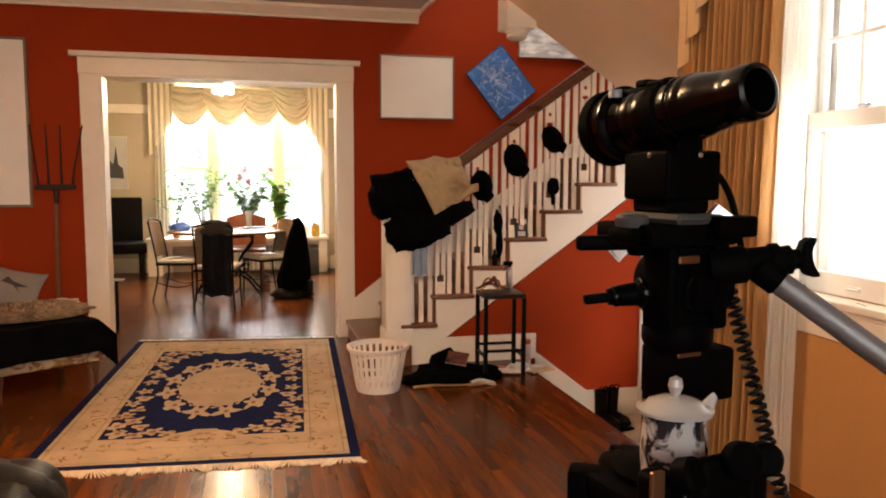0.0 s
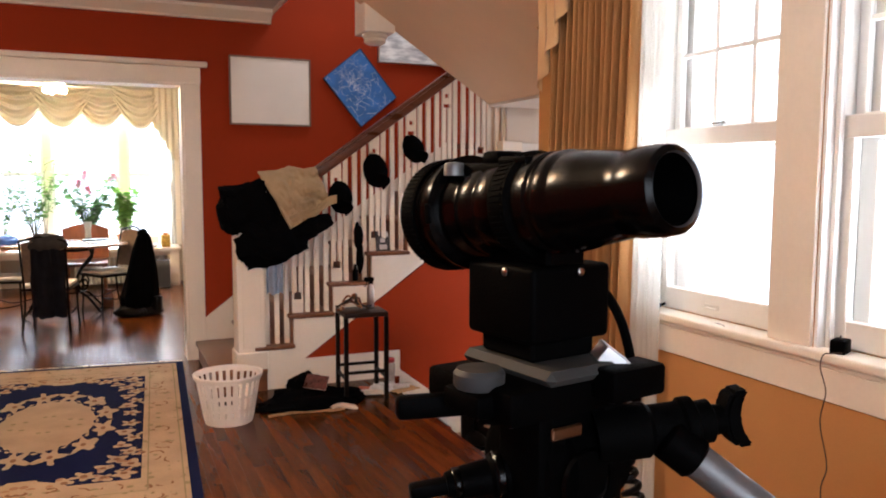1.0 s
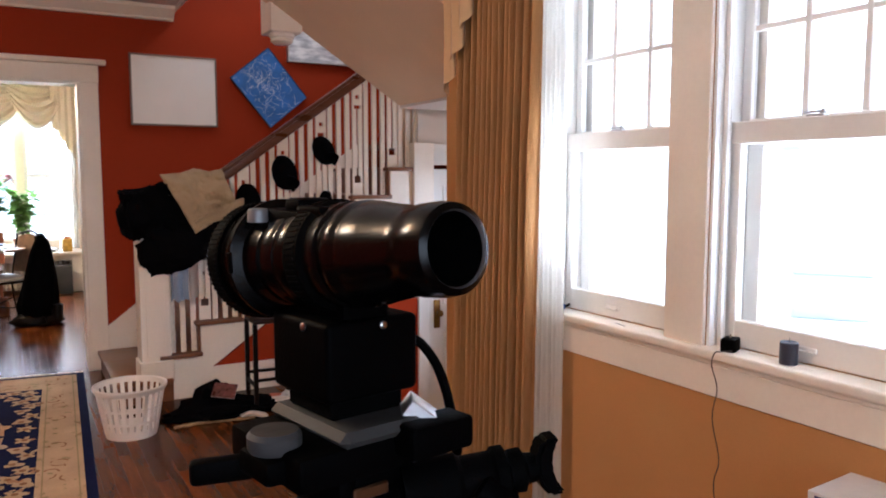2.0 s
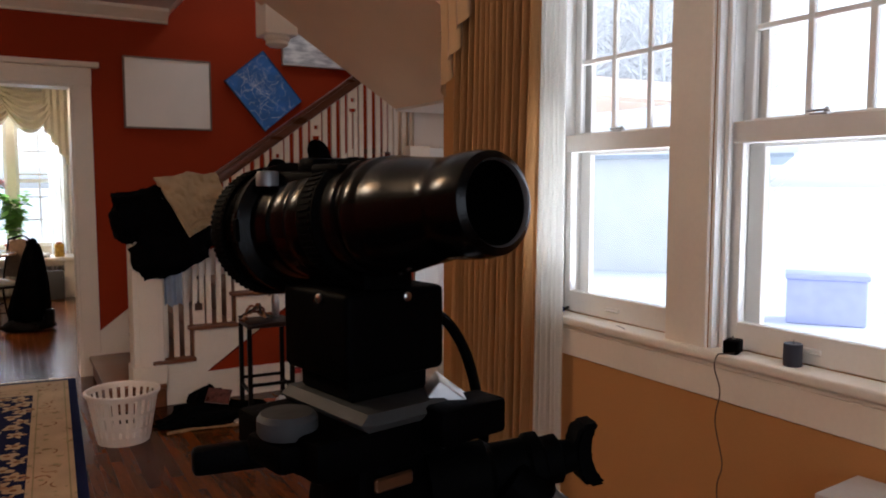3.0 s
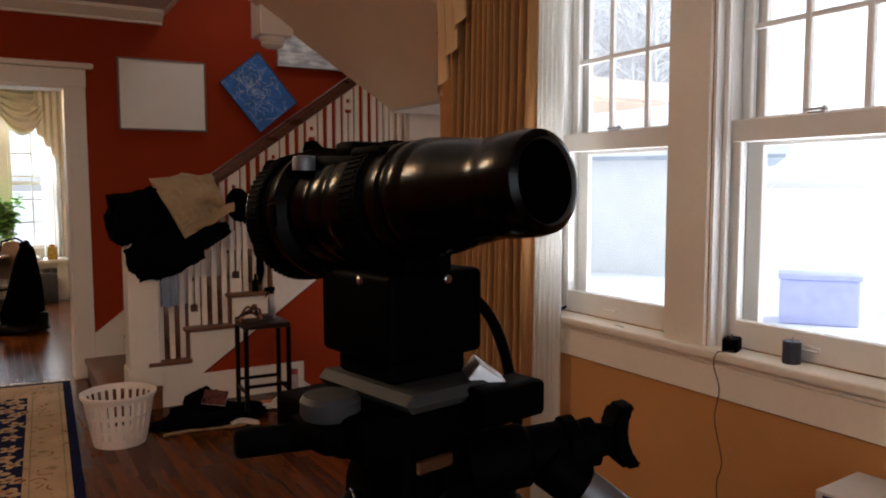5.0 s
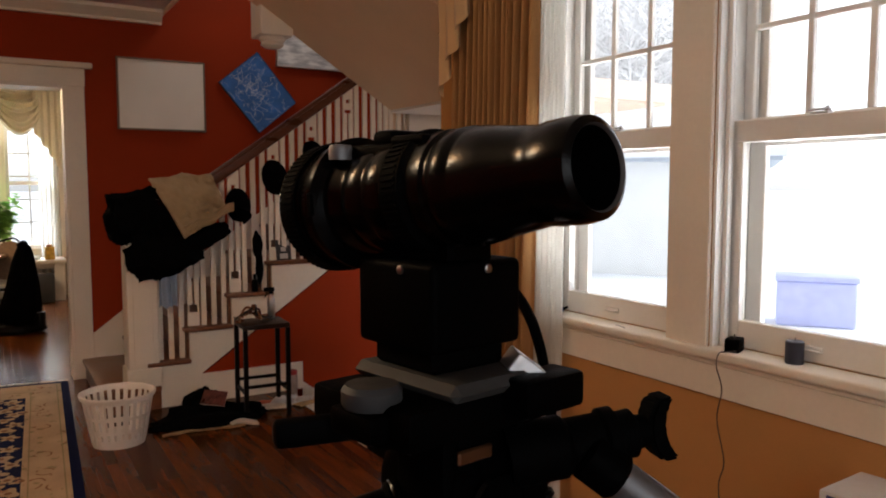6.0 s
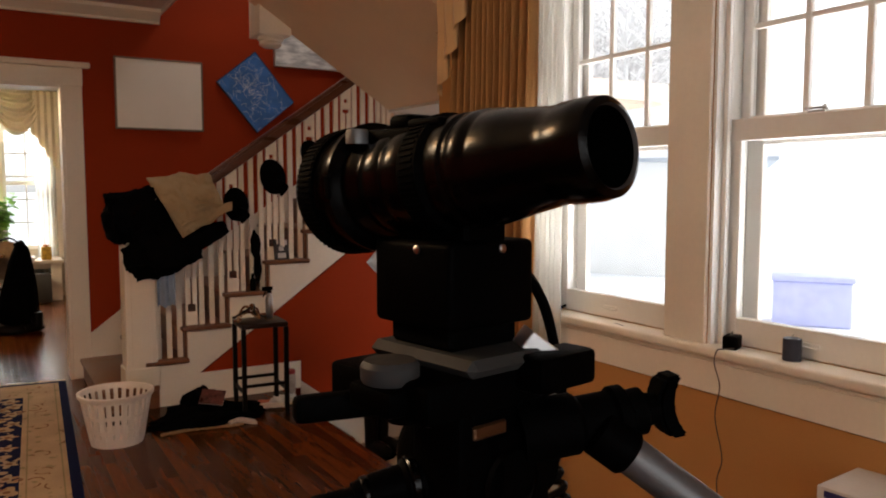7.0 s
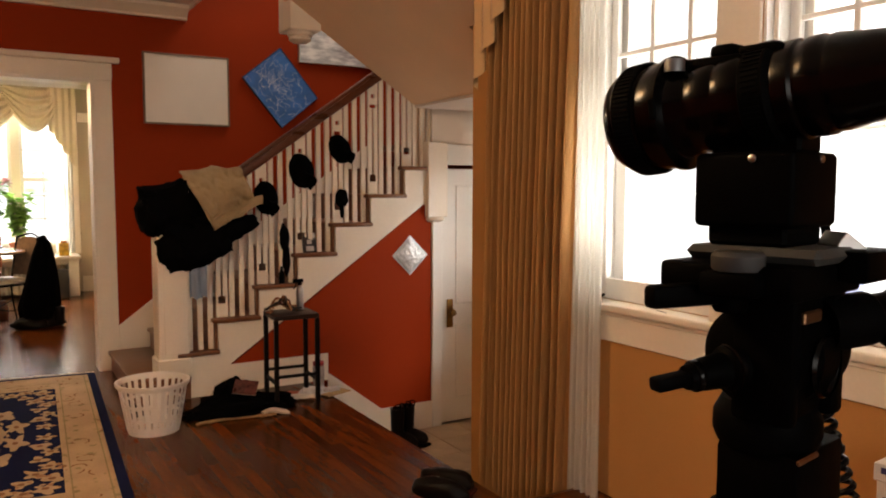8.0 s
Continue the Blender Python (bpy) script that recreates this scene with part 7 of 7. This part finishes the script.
for i, (a, b) in enumerate(((-2.12, -1.42), (-1.62, -0.92), (-1.18, -0.46), (-0.68, -0.03))):
    part("swag", sheet(swag(a, b, 0.40, i), 30, 44, 0.003), VALANCE, va, m=pose(0, -0.025 * (i % 2), 0))
for sgn, xa, xb in ((1, -2.29, -1.98), (-1, 0.11, -0.20)):
    def jab(u, v, sgn=sgn, xa=xa, xb=xb):
        x = xa + (xb - xa) * u
        k = u * 4
        saw = k - math.floor(k)
        low = 1.62 + 0.13 * math.floor(k) + 0.06 * saw
        return (x, -0.08 - 0.05 * abs(saw - 0.5), low + (2.60 - low) * v)
    part("jabot", sheet(jab, 48, 10, 0.003), VALANCE, va)
part("pole", tube([(-2.3, 0.02, 2.58), (0.12, 0.02, 2.58)], 0.015, 10, smooth=1), BRASS, va)
sd = thing("side_sheer", pose(0, DY - 0.06, 0), "white sheer side panels at the dining windows", "curtain")
for xa, xb in ((-2.24, -2.02), (-0.16, 0.07)):
    part("panel", sheet(lambda u, v: (xa + (xb - xa) * u, 0.015 * math.sin(u * 28), 0.52 + 2.05 * v), 40, 6, 0.0015), SHEER, sd)

# ceiling fan with lit bulbs
fan = thing("ceiling_fan", pose(-1.22, 8.0, DC - 0.115), "white ceiling fan with glowing bulbs", "ceiling fan")
part("rod", lathe([(0.05, 0.115), (0.05, 0.095), (0.015, 0.085), (0.015, -0.10), (0.09, -0.11), (0.10, -0.15), (0.07, -0.18), (0.03, -0.19)], 24), WHITE, fan)
for k in range(4):
    bl_ = bmesh.new()
    box(bl_, 0.12, 0.52, -0.06, 0.06, -0.005, 0.003, 0.003, 1, pose(0, 0, -0.155, 8, 0, 12 + 90 * k))
    part("blade", bl_, mat("white_blade", (0.75, 0.72, 0.66), 0.4), fan)
BULB = glow("lit_bulb", (1.0, 0.66, 0.32), 40.0)
for k in range(4):
    a = radians(20 + 90 * k)
    part("bulb", lathe([(0.012, 0.03), (0.028, 0.0), (0.03, -0.02), (0.018, -0.04), (0, -0.046)], 16, pose(math.cos(a) * 0.085, math.sin(a) * 0.085, -0.195), cap=False), BULB, fan, "glowing warm bulb")
pic = framed("tower_picture", 0.36, 0.72, pose(-2.78, DY, 1.528), mat("pale_print", (0.55, 0.54, 0.52), 0.5, vary=0.1, scale=5), mat("pale_frame", (0.62, 0.58, 0.52), 0.5), "black and white tower print in a pale frame", 0.02)
part("tower", prism([(-0.10, -0.20), (0.13, -0.22), (0.12, -0.08), (0.06, -0.02), (0.05, 0.10), (0.035, 0.22), (0.02, 0.10), (0.0, -0.02), (-0.06, 0.04), (-0.14, -0.04)], -0.030, -0.0245), mat("dark_print_ink", (0.05, 0.05, 0.055), 0.5), pic, "dark tower shape", smooth=False)
# living room ceiling lamp
cl_ = thing("ceiling_lamp", pose(-1.8, 1.3, CZ), "flush round ceiling lamp with a glowing amber shade", "ceiling lamp")
part("rim", lathe([(0.21, 0.0), (0.22, -0.01), (0.22, -0.05), (0.20, -0.055), (0.20, 0.0)], 32, cap=False), BRASS, cl_)
part("shade", lathe([(0.199, -0.05), (0.19, -0.075), (0.15, -0.10), (0.08, -0.115), (0.0, -0.118)], 32, cap=False), glow("lit_shade", (1.0, 0.50, 0.18), 14.0), cl_, "glowing amber glass shade")

# ---- floor boards and tiles ----
BW_ = 0.058
LENS_ = (0.62, 0.87, 1.13)
board_mesh = [finish("board", boxes((0, BW_ - 0.0008, 0, L_ - 0.0004, -0.018, 0.0)), OAK) for L_ in LENS_]
floor_ob = bpy.data.objects["floor"]
rnd = random.Random(21)
far_v, far_f = [], []
near = 0
spans = [(-3.9, 1.0, -3.4, BW), (DX0, DX1, BW, DY), (1.0, RX, -3.4, 1.88)]
for x0, x1, y0, y1 in spans:
    nx = int((x1 - x0) / BW_)
    for i in range(nx + 1):
        x = x0 + i * BW_
        wdt = min(BW_, x1 - x) - 0.0008
        if wdt < 0.004:
            continue
        y = y0 - rnd.random() * 0.8
        while y < y1:
            k = rnd.randrange(3)
            L_ = LENS_[k]
            a, b = max(y, y0), min(y + L_, y1)
            whole = a == y and b == y + L_ and wdt > BW_ - 0.002
            if whole and -0.62 < x < 0.98 and 1.2 < y < 4.4 and near < 300:
                near += 1
                o = new("board", board_mesh[k])
                o.parent = floor_ob
                o.location = (x, y, 0)
            elif b - a > 0.01:
                n0 = len(far_v)
                far_v += [(x, a, -0.018), (x + wdt, a, -0.018), (x + wdt, b - 0.0004, -0.018), (x, b - 0.0004, -0.018), (x, a, 0), (x + wdt, a, 0), (x + wdt, b - 0.0004, 0), (x, b - 0.0004, 0)]
                far_f += [tuple(n0 + q for q in f_) for f_ in ((4, 5, 6, 7), (0, 1, 5, 4), (1, 2, 6, 5), (2, 3, 7, 6), (3, 0, 4, 7))]
            y += L_
me = bpy.data.meshes.new("boards")
me.from_pydata(far_v, [], far_f)
me.materials.append(OAKJ)
fb = new("boards", me)
fb.parent = floor_ob
tagged(fb, kind="stuff")
tile = finish("tile", boxes((0.003, 0.297, 0.003, 0.297, -0.012, 0.0), bevel=0.002), STONE)
entry = bpy.data.objects["floor_entry"]
for i in range(7):
    for j in range(8):
        x, y = 1.0 + i * 0.3, 1.92 + j * 0.3
        o = new("tile", tile)
        o.parent = entry
        o.location = (x, y, FY)
